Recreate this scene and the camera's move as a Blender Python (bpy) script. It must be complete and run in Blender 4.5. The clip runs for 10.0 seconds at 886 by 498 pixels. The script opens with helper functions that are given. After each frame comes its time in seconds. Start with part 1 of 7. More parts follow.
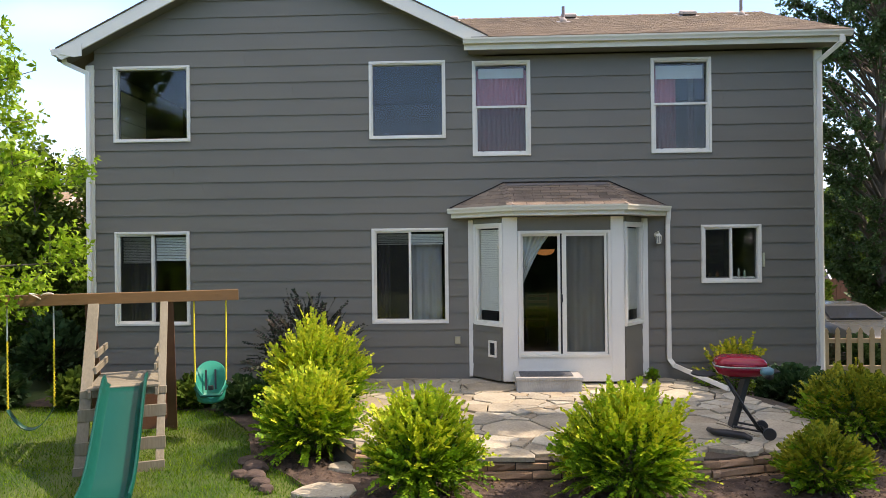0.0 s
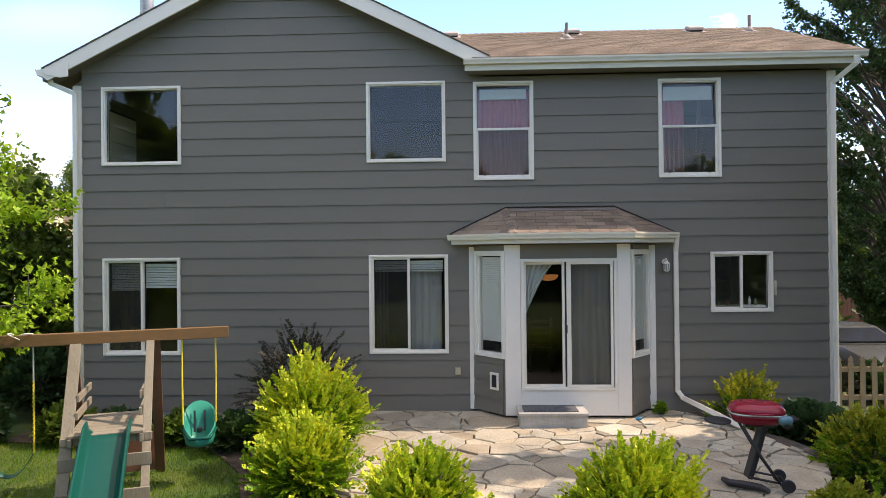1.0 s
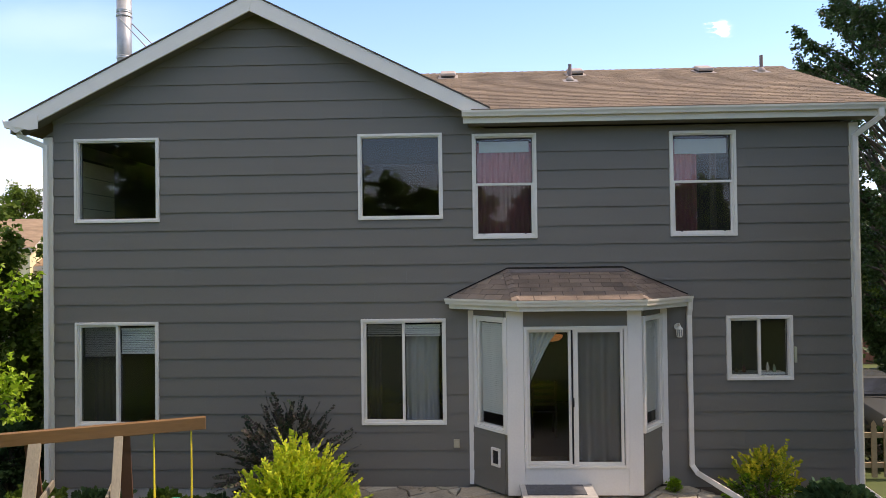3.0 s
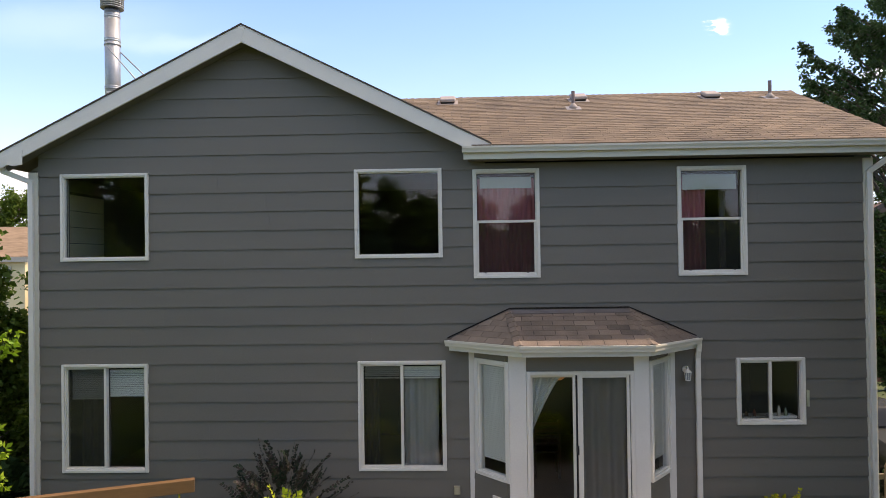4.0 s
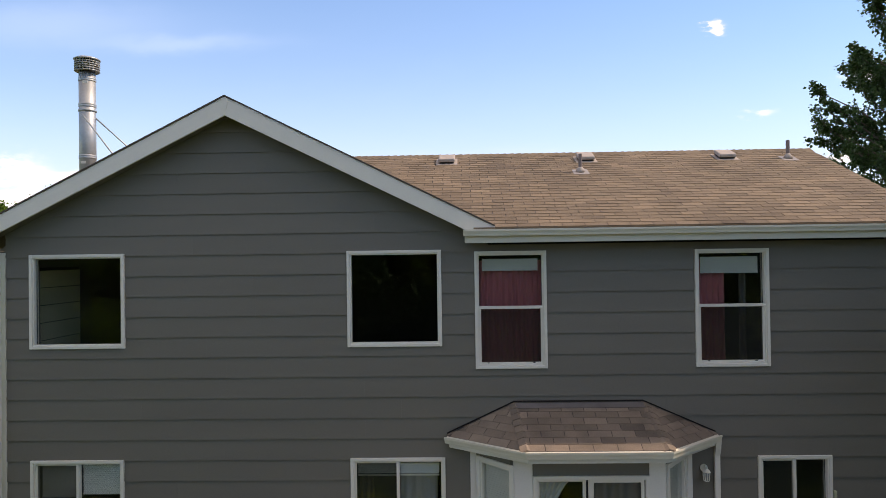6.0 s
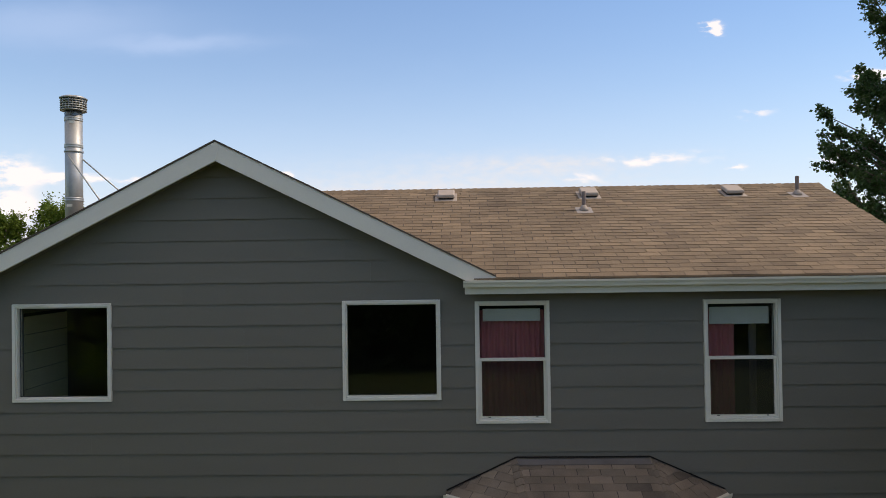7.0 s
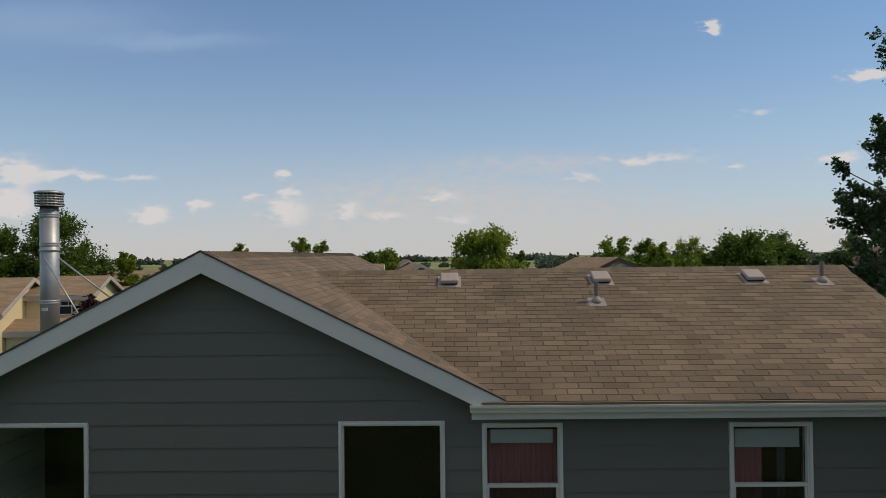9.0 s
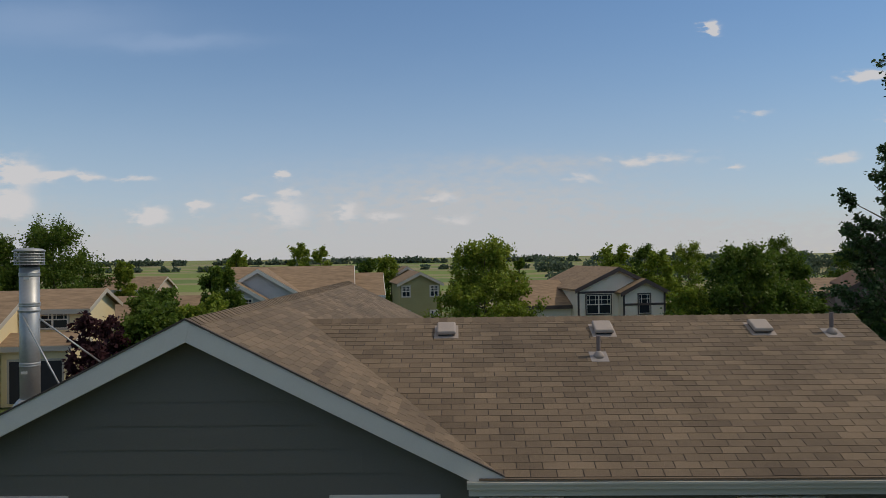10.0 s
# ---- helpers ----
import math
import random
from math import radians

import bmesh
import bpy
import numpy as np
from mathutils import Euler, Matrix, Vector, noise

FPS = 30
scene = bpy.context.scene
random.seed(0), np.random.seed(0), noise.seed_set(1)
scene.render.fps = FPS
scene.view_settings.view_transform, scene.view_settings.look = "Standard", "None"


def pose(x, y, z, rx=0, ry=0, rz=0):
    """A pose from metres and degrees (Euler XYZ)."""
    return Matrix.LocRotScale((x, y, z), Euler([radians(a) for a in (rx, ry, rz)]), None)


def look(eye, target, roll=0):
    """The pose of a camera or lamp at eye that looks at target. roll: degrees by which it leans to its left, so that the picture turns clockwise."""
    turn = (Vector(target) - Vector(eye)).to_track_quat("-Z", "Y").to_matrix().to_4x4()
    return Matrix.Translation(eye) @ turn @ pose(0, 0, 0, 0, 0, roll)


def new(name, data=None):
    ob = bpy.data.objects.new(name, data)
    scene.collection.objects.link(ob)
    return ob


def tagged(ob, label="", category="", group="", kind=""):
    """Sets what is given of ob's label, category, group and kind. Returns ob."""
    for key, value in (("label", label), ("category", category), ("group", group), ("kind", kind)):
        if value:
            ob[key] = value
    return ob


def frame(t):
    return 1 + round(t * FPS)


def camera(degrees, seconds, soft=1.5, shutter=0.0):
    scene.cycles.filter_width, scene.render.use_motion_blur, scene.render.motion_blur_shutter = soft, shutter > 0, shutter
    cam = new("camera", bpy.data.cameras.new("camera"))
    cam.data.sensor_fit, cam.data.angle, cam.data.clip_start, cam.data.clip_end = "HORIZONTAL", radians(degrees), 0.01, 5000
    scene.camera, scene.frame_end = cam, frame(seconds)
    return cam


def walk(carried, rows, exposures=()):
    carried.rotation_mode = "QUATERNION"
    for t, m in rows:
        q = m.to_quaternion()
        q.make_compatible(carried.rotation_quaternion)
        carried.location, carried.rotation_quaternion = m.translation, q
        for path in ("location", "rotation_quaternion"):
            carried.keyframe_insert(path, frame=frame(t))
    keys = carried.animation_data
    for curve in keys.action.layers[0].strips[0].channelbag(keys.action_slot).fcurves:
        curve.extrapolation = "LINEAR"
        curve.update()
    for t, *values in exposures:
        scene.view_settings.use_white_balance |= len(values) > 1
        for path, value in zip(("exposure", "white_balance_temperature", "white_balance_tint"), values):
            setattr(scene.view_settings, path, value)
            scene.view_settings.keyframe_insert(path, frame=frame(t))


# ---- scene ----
cam = camera(66.6, 10.0, soft=0.65)
PATH = [
    (0, (0.389, -11.602, 2.199), (0.31, -9.604, 2.202), -0.6),
    (0.5, (0.366, -11.387, 2.399), (0.289, -9.388, 2.406), -0.6),
    (1, (0.368, -11.195, 2.625), (0.291, -9.196, 2.633), -0.6),
    (1.5, (0.381, -11.002, 2.869), (0.302, -9.004, 2.875), -0.7),
    (2, (0.345, -10.832, 3.081), (0.274, -8.833, 3.095), -0.7),
    (2.5, (0.331, -10.653, 3.264), (0.265, -8.654, 3.291), -0.7),
    (4, (0.313, -10.115, 4.145), (0.252, -8.116, 4.165), -0.8),
    (4.5, (0.298, -9.936, 4.431), (0.24, -7.937, 4.452), -0.8),
    (5, (0.28, -9.753, 4.776), (0.225, -7.754, 4.79), -0.8),
    (5.5, (0.264, -9.573, 5.073), (0.212, -7.574, 5.093), -0.8),
    (7, (0.265, -9.059, 6.037), (0.217, -7.06, 6.059), -0.8),
    (7.5, (0.231, -8.883, 6.398), (0.186, -6.884, 6.417), -0.8),
    (8, (0.178, -8.726, 6.737), (0.137, -6.727, 6.755), -0.7),
    (8.5, (0.166, -8.554, 7.14), (0.124, -6.555, 7.152), -0.6),
    (9, (0.174, -8.39, 7.51), (0.134, -6.391, 7.528), -0.7),
    (9.5, (0.189, -8.209, 7.893), (0.151, -6.21, 7.912), -0.7),
    (10, (0.221, -8.039, 8.287), (0.182, -6.04, 8.307), -0.7),
]
EXPOSURES = [(0.0, 1.43, 7800, 21), (2.5, 1.03, 7750, 24), (5.0, 0.76, 8050, 24), (7.5, -0.02, 8100, 17), (10.0, -0.62, 7450, 13)]
walk(cam, [(t, look(eye, target, roll)) for t, eye, target, roll in PATH], EXPOSURES)

# ---- light ----
SUN_EL, SUN_AZ = 48.0, 82.0  # elevation, and degrees clockwise from +y


def sun_and_sky():
    w = bpy.data.worlds.new("sky")
    scene.world = w
    w.use_nodes = True
    nt = w.node_tree
    nt.nodes.clear()
    N, Lk = nt.nodes.new, nt.links.new
    out, bg = N("ShaderNodeOutputWorld"), N("ShaderNodeBackground")
    bg.inputs["Strength"].default_value = 0.15
    sky = N("ShaderNodeTexSky")
    sky.sky_type, sky.sun_disc = "NISHITA", False
    sky.sun_elevation, sky.sun_rotation = radians(SUN_EL), radians(SUN_AZ)
    sky.air_density, sky.dust_density, sky.ozone_density = 1.2, 0.15, 3.0
    tc, sep = N("ShaderNodeTexCoord"), N("ShaderNodeSeparateXYZ")
    Lk(tc.outputs["Generated"], sep.inputs[0])

    def mth(op, a, b=None, clamp=False):
        n = N("ShaderNodeMath")
        n.operation, n.use_clamp = op, clamp
        for k, s in enumerate((a, b)):
            if s is None:
                continue
            if isinstance(s, (int, float)):
                n.inputs[k].default_value = s
            else:
                Lk(s, n.inputs[k])
        return n.outputs[0]

    y = mth("MAXIMUM", mth("ABSOLUTE", sep.outputs[1]), 0.05)
    u, v = mth("DIVIDE", sep.outputs[0], y), mth("DIVIDE", sep.outputs[2], y)
    comb = N("ShaderNodeCombineXYZ")
    Lk(mth("MULTIPLY", u, 13.0), comb.inputs[0])
    Lk(mth("MULTIPLY", v, 30.0), comb.inputs[1])
    big, fine = N("ShaderNodeTexNoise"), N("ShaderNodeTexNoise")
    big.inputs["Scale"].default_value, big.inputs["Detail"].default_value = 1.0, 6.0
    fine.inputs["Scale"].default_value, fine.inputs["Detail"].default_value = 3.4, 8.0
    for n in (big, fine):
        Lk(comb.outputs[0], n.inputs["Vector"])
    uw = mth("ADD", u, mth("MULTIPLY", mth("SUBTRACT", fine.outputs[0], 0.5), 0.05))
    vw = mth("ADD", v, mth("MULTIPLY", mth("SUBTRACT", big.outputs[0], 0.5), 0.05))
    # soft banks, streaks and puffs: bearing, height, half width, half height, thickness
    total = None
    for cu, cv, ru, rv, amp in CLOUDS:
        du = mth("DIVIDE", mth("SUBTRACT", uw, cu), ru)
        dv = mth("DIVIDE", mth("SUBTRACT", vw, cv), rv)
        d = mth("ADD", mth("MULTIPLY", du, du), mth("MULTIPLY", dv, dv))
        g = mth("MULTIPLY", mth("EXPONENT", mth("MULTIPLY", d, -1.0)), amp)
        total = g if total is None else mth("ADD", total, g)
    puff = mth("ADD", mth("MULTIPLY", mth("SUBTRACT", fine.outputs[0], 0.5), 1.7), mth("MULTIPLY", total, 1.15))
    rg = N("ShaderNodeMapRange")
    rg.interpolation_type = "SMOOTHSTEP"
    rg.inputs[1].default_value, rg.inputs[2].default_value = 0.0, 1.25
    Lk(puff, rg.inputs[0])
    mask = mth("MULTIPLY", rg.outputs[0], mth("MULTIPLY", total, 1.5, True))

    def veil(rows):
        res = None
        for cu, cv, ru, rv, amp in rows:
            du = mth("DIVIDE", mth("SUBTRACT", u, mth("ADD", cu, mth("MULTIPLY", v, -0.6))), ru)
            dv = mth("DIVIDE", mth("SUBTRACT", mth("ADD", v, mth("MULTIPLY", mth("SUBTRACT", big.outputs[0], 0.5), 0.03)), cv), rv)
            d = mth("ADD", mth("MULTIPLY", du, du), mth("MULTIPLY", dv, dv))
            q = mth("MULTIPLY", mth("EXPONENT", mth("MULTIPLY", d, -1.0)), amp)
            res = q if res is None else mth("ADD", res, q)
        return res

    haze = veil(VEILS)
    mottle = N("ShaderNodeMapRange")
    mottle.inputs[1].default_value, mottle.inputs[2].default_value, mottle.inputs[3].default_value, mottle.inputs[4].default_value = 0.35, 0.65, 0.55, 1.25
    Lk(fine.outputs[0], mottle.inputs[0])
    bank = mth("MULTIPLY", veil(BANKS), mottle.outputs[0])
    haze, mask = mth("MINIMUM", haze, 0.85), mth("MINIMUM", mask, 0.9)
    # unseen broken cloud all over the upper sky, added to lift and warm the shade
    up = mth("MAXIMUM", sep.outputs[2], 0.05)
    deck_at, deck = N("ShaderNodeCombineXYZ"), N("ShaderNodeTexNoise")
    Lk(mth("DIVIDE", sep.outputs[0], up), deck_at.inputs[0])
    Lk(mth("DIVIDE", sep.outputs[1], up), deck_at.inputs[1])
    deck.inputs["Scale"].default_value, deck.inputs["Detail"].default_value = 1.6, 6.0
    Lk(deck_at.outputs[0], deck.inputs["Vector"])
    cover, rise = N("ShaderNodeMapRange"), N("ShaderNodeMapRange")
    for r, lo, hi, src in ((cover, 0.38, 0.60, deck.outputs[0]), (rise, 0.42, 0.62, sep.outputs[2])):
        r.interpolation_type = "SMOOTHSTEP"
        r.inputs[1].default_value, r.inputs[2].default_value = lo, hi
        Lk(src, r.inputs[0])
    deck_mask = mth("MULTIPLY", mth("MULTIPLY", cover.outputs[0], rise.outputs[0]), 0.92)

    def blend(fac, a, colour):
        n = N("ShaderNodeMix")
        n.data_type = "RGBA"
        Lk(fac, n.inputs[0])
        Lk(a, n.inputs[6])
        n.inputs[7].default_value = colour
        return n.outputs[2]

    rich = N("ShaderNodeHueSaturation")
    rich.inputs["Saturation"].default_value = 1.34
    rich.inputs["Hue"].default_value = 0.506
    Lk(sky.outputs[0], rich.inputs["Color"])
    air = blend(haze, rich.outputs[0], HAZE_COLOUR)
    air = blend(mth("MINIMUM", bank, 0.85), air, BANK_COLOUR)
    air = blend(mask, air, CLOUD_COLOUR)
    air = blend(deck_mask, air, DECK_FILL)
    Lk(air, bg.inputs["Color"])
    Lk(bg.outputs[0], out.inputs["Surface"])
    sun = new("sun", bpy.data.lights.new("sun", "SUN"))
    sun.data.energy, sun.data.angle, sun.data.color = 2.35, radians(0.6), (1.0, 0.94, 0.86)
    el, az = radians(SUN_EL), radians(SUN_AZ)
    way = Vector((math.sin(az) * math.cos(el), math.cos(az) * math.cos(el), math.sin(el)))
    sun.matrix_world = look(way * 60, (0, 0, 0))


CLOUD_COLOUR = (5.7, 6.1, 6.8, 1)
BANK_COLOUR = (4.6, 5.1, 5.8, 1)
DECK_FILL = (6.0, 5.7, 5.2, 1)
HAZE_COLOUR = (3.1, 4.5, 7.0, 1)
CLOUDS = [
    (-0.655, 0.135, 0.036, 0.026, 1.35), (-0.67, 0.085, 0.04, 0.018, 1.3), (-0.60, 0.125, 0.022, 0.008, 1.1), (-0.55, 0.124, 0.026, 0.007, 1.1), (-0.475, 0.12, 0.03, 0.006, 0.9),
    (-0.455, 0.065, 0.026, 0.015, 1.25), (-0.38, 0.077, 0.018, 0.009, 1.15), (-0.305, 0.09, 0.018, 0.006, 0.9), (-0.256, 0.123, 0.012, 0.006, 1.1), (-0.25, 0.068, 0.036, 0.02, 1.0), (-0.245, 0.095, 0.018, 0.006, 0.8),
    (-0.16, 0.07, 0.02, 0.012, 0.85), (-0.10, 0.058, 0.03, 0.010, 0.8), (-0.02, 0.085, 0.03, 0.008, 0.8), (0.0, 0.055, 0.03, 0.008, 0.8), (0.19, 0.105, 0.03, 0.006, 0.7), (0.29, 0.14, 0.09, 0.008, 0.75),
    (0.381, 0.331, 0.013, 0.009, 1.7), (0.61, 0.256, 0.04, 0.009, 1.2), (0.563, 0.136, 0.03, 0.009, 1.15), (0.446, 0.205, 0.025, 0.005, 0.65), (0.415, 0.12, 0.012, 0.006, 0.8), (0.655, 0.19, 0.02, 0.02, 0.9),
    (-1.2, 0.25, 0.3, 0.1, 0.7), (1.3, 0.2, 0.3, 0.08, 0.7),
]
# even veils of haze and thin high cloud
VEILS = [(0.0, 0.34, 6.0, 0.24, 0.22), (-0.40, 0.36, 0.18, 0.035, 0.26), (-0.22, 0.325, 0.12, 0.012, 0.26), (0.0, 0.05, 6.0, 0.17, 0.62)]
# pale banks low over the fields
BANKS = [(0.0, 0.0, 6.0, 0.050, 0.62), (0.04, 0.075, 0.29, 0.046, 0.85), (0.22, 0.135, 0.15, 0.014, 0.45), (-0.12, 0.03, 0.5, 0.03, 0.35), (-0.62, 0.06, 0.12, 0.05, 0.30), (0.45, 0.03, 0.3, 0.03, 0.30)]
sun_and_sky()

# ---- building tools ----
class Mesh:
    """Vertices and faces in world metres."""

    def __init__(self):
        self.v, self.f = [], []

    def add(self, vs, fs):
        o = len(self.v)
        self.v += [tuple(p) for p in vs]
        self.f += [tuple(i + o for i in q) for q in fs]
        return self

    def box(self, x0, x1, y0, y1, z0, z1):
        vs = [(x, y, z) for z in (z0, z1) for y in (y0, y1) for x in (x0, x1)]
        return self.add(vs, [(0, 2, 3, 1), (4, 5, 7, 6), (0, 1, 5, 4), (2, 6, 7, 3), (0, 4, 6, 2), (1, 3, 7, 5)])

    def beam(self, p, q, w, h, up=(0, 0, 1)):
        """A bar from p to q, w wide and h high."""
        p, q = Vector(p), Vector(q)
        d = (q - p).normalized()
        s = d.cross(Vector(up))
        s = s.normalized() if s.length > 1e-5 else Vector((1, 0, 0))
        t = s.cross(d)
        vs = [e + s * a * w / 2 + t * b * h / 2 for e in (p, q) for b in (-1, 1) for a in (-1, 1)]
        return self.add(vs, [(0, 1, 3, 2), (4, 6, 7, 5), (0, 4, 5, 1), (2, 3, 7, 6), (0, 2, 6, 4), (1, 5, 7, 3)])

    def tube(self, pts, radii, n=8, flat=1.0, caps=True):
        pts = [Vector(p) for p in pts]
        if isinstance(radii, (int, float)):
            radii = [radii] * len(pts)
        rings, last = [], None
        for i, p in enumerate(pts):
            d = (pts[min(i + 1, len(pts) - 1)] - pts[max(i - 1, 0)]).normalized()
            ref = last if last is not None and abs(last.dot(d)) < 0.95 else (Vector((0, 0, 1)) if abs(d.z) < 0.9 else Vector((1, 0, 0)))
            s = (ref - d * ref.dot(d)).normalized()
            last, t = s, d.cross(s)
            rings.append([p + (s * math.cos(2 * math.pi * k / n) * flat + t * math.sin(2 * math.pi * k / n)) * radii[i] for k in range(n)])
        vs = [p for r in rings for p in r]
        fs = [(i * n + k, i * n + (k + 1) % n, (i + 1) * n + (k + 1) % n, (i + 1) * n + k) for i in range(len(pts) - 1) for k in range(n)]
        if caps:
            fs += [tuple(range(n - 1, -1, -1)), tuple((len(pts) - 1) * n + k for k in range(n))]
        return self.add(vs, fs)

    def lathe(self, c, prof, n=20, axis=2):
        """Rings of (radius, height) round an axis through c."""
        vs = []
        for r, h in prof:
            for k in range(n):
                a = 2 * math.pi * k / n
                p = [r * math.cos(a), r * math.sin(a), h]
                p = p if axis == 2 else ([h, p[0], p[1]] if axis == 0 else [p[1], h, p[0]])
                vs.append((c[0] + p[0], c[1] + p[1], c[2] + p[2]))
        m = len(prof)
        fs = [(i * n + k, i * n + (k + 1) % n, (i + 1) * n + (k + 1) % n, (i + 1) * n + k) for i in range(m - 1) for k in range(n)]
        fs += [tuple(range(n - 1, -1, -1)), tuple((m - 1) * n + k for k in range(n))]
        return self.add(vs, fs)

    def slab(self, poly, lower, upper):
        """A solid between two images of a flat polygon, counter-clockwise as seen from the upper side."""
        n = len(poly)
        vs = [lower(a, b) for a, b in poly] + [upper(a, b) for a, b in poly]
        fs = [tuple(range(n - 1, -1, -1)), tuple(range(n, 2 * n))] + [(k, (k + 1) % n, n + (k + 1) % n, n + k) for k in range(n)]
        return self.add(vs, fs)

    def data(self, name, smooth=False):
        me = bpy.data.meshes.new(name)
        me.from_pydata(self.v, [], self.f)
        if smooth:
            me.polygons.foreach_set("use_smooth", [True] * len(me.polygons))
        me.update()
        return me


def thing(name, loc, label, category, group="", kind=""):
    e = new(name)
    e.location, e.empty_display_size = loc, 0.1
    return tagged(e, label, category, group, kind)


def part(name, m, material, parent=None, label="", smooth=False, bevel=0.0, kind=""):
    """One mesh object, drawn in world metres, under a thing or a part."""
    me = m if isinstance(m, bpy.types.Mesh) else m.data(name, smooth)
    ob = new(name, me)
    if not me.materials:
        me.materials.append(material)
    if parent is not None:
        ob.parent = parent
        if parent.type == "EMPTY":
            ob.location = -parent.location
    if bevel:
        b = ob.modifiers.new("bevel", "BEVEL")
        b.width, b.segments, b.limit_method, b.angle_limit = bevel, 2, "ANGLE", radians(40)
        b.harden_normals = False
    return tagged(ob, label, kind=kind)


def solid(name, m, material, label="", category="", group="", kind="", smooth=False, bevel=0.0):
    return tagged(part(name, m, material, None, "", smooth, bevel), label, category, group, kind)


def clip(poly, a, b, c):
    """The part of a polygon where a*x + b*y <= c."""
    res = []
    for i, p in enumerate(poly):
        q = poly[(i + 1) % len(poly)]
        dp, dq = a * p[0] + b * p[1] - c, a * q[0] + b * q[1] - c
        if dp <= 0:
            res.append(p)
        if dp * dq < 0:
            t = dp / (dp - dq)
            res.append((p[0] + t * (q[0] - p[0]), p[1] + t * (q[1] - p[1])))
    return res


def clip_to(poly, fence):
    """A polygon cut to a convex counter-clockwise one."""
    for i, p in enumerate(fence):
        q = fence[(i + 1) % len(fence)]
        a, b = q[1] - p[1], -(q[0] - p[0])
        poly = clip(poly, a, b, a * p[0] + b * p[1])
        if len(poly) < 3:
            return []
    return poly


def area(poly):
    return 0.5 * sum(p[0] * q[1] - q[0] * p[1] for p, q in zip(poly, poly[1:] + poly[:1]))


# ---- materials ----
def shader(name):
    m = bpy.data.materials.new(name)
    m.use_nodes = True
    nt = m.node_tree
    return m, nt, nt.nodes["Principled BSDF"]


def paint(name, colour, rough=0.6, var=0.12, scale=2.0, fine=60.0, fvar=0.06, bump=0.0, metal=0.0, rand="", rvar=0.2, second=None, stretch=(1, 1, 1), spec=0.5):
    """A surface with broad stains, fine grain and relief; rand: 'object' or 'island' varies it piece by piece."""
    m, nt, bsdf = shader(name)
    N, Lk = nt.nodes.new, nt.links.new
    geo = N("ShaderNodeNewGeometry")
    mapn = N("ShaderNodeMapping")
    mapn.inputs["Scale"].default_value = stretch
    Lk(geo.outputs["Position"], mapn.inputs[0])
    n1, n2 = N("ShaderNodeTexNoise"), N("ShaderNodeTexNoise")
    n1.inputs["Scale"].default_value, n1.inputs["Detail"].default_value = scale, 5
    n2.inputs["Scale"].default_value, n2.inputs["Detail"].default_value = fine, 4
    Lk(mapn.outputs[0], n1.inputs["Vector"])
    Lk(mapn.outputs[0], n2.inputs["Vector"])

    def mth(op, a, b):
        n = N("ShaderNodeMath")
        n.operation = op
        for k, s in enumerate((a, b)):
            if isinstance(s, (int, float)):
                n.inputs[k].default_value = s
            else:
                Lk(s, n.inputs[k])
        return n.outputs[0]

    val = mth("ADD", mth("MULTIPLY", mth("SUBTRACT", n1.outputs[0], 0.5), var * 4), 1.0)
    val = mth("ADD", val, mth("MULTIPLY", mth("SUBTRACT", n2.outputs[0], 0.5), fvar * 4))
    r = None
    if rand:
        r = N("ShaderNodeObjectInfo").outputs["Random"] if rand == "object" else geo.outputs["Random Per Island"]
        val = mth("ADD", val, mth("MULTIPLY", mth("SUBTRACT", r, 0.5), rvar * 2))
    hsv = N("ShaderNodeHueSaturation")
    Lk(val, hsv.inputs["Value"])
    if second:
        mix = N("ShaderNodeMix")
        mix.data_type = "RGBA"
        mix.inputs[6].default_value, mix.inputs[7].default_value = (*colour, 1), (*second, 1)
        if r is not None:
            wn = N("ShaderNodeTexWhiteNoise")
            wn.noise_dimensions = "1D"
            Lk(r, wn.inputs["W"])
            Lk(wn.outputs["Value"], mix.inputs[0])
        else:
            ramp = N("ShaderNodeMapRange")
            ramp.inputs[1].default_value, ramp.inputs[2].default_value = 0.42, 0.58
            Lk(n1.outputs[0], ramp.inputs[0])
            Lk(ramp.outputs[0], mix.inputs[0])
        Lk(mix.outputs[2], hsv.inputs["Color"])
    else:
        hsv.inputs["Color"].default_value = (*colour, 1)
    Lk(hsv.outputs[0], bsdf.inputs["Base Color"])
    bsdf.inputs["Roughness"].default_value, bsdf.inputs["Metallic"].default_value = rough, metal
    bsdf.inputs["Specular IOR Level"].default_value = spec
    if bump:
        bn = N("ShaderNodeBump")
        bn.inputs["Strength"].default_value, bn.inputs["Distance"].default_value = bump, 0.01
        Lk(n2.outputs[0], bn.inputs["Height"])
        Lk(bn.outputs[0], bsdf.inputs["Normal"])
    return m


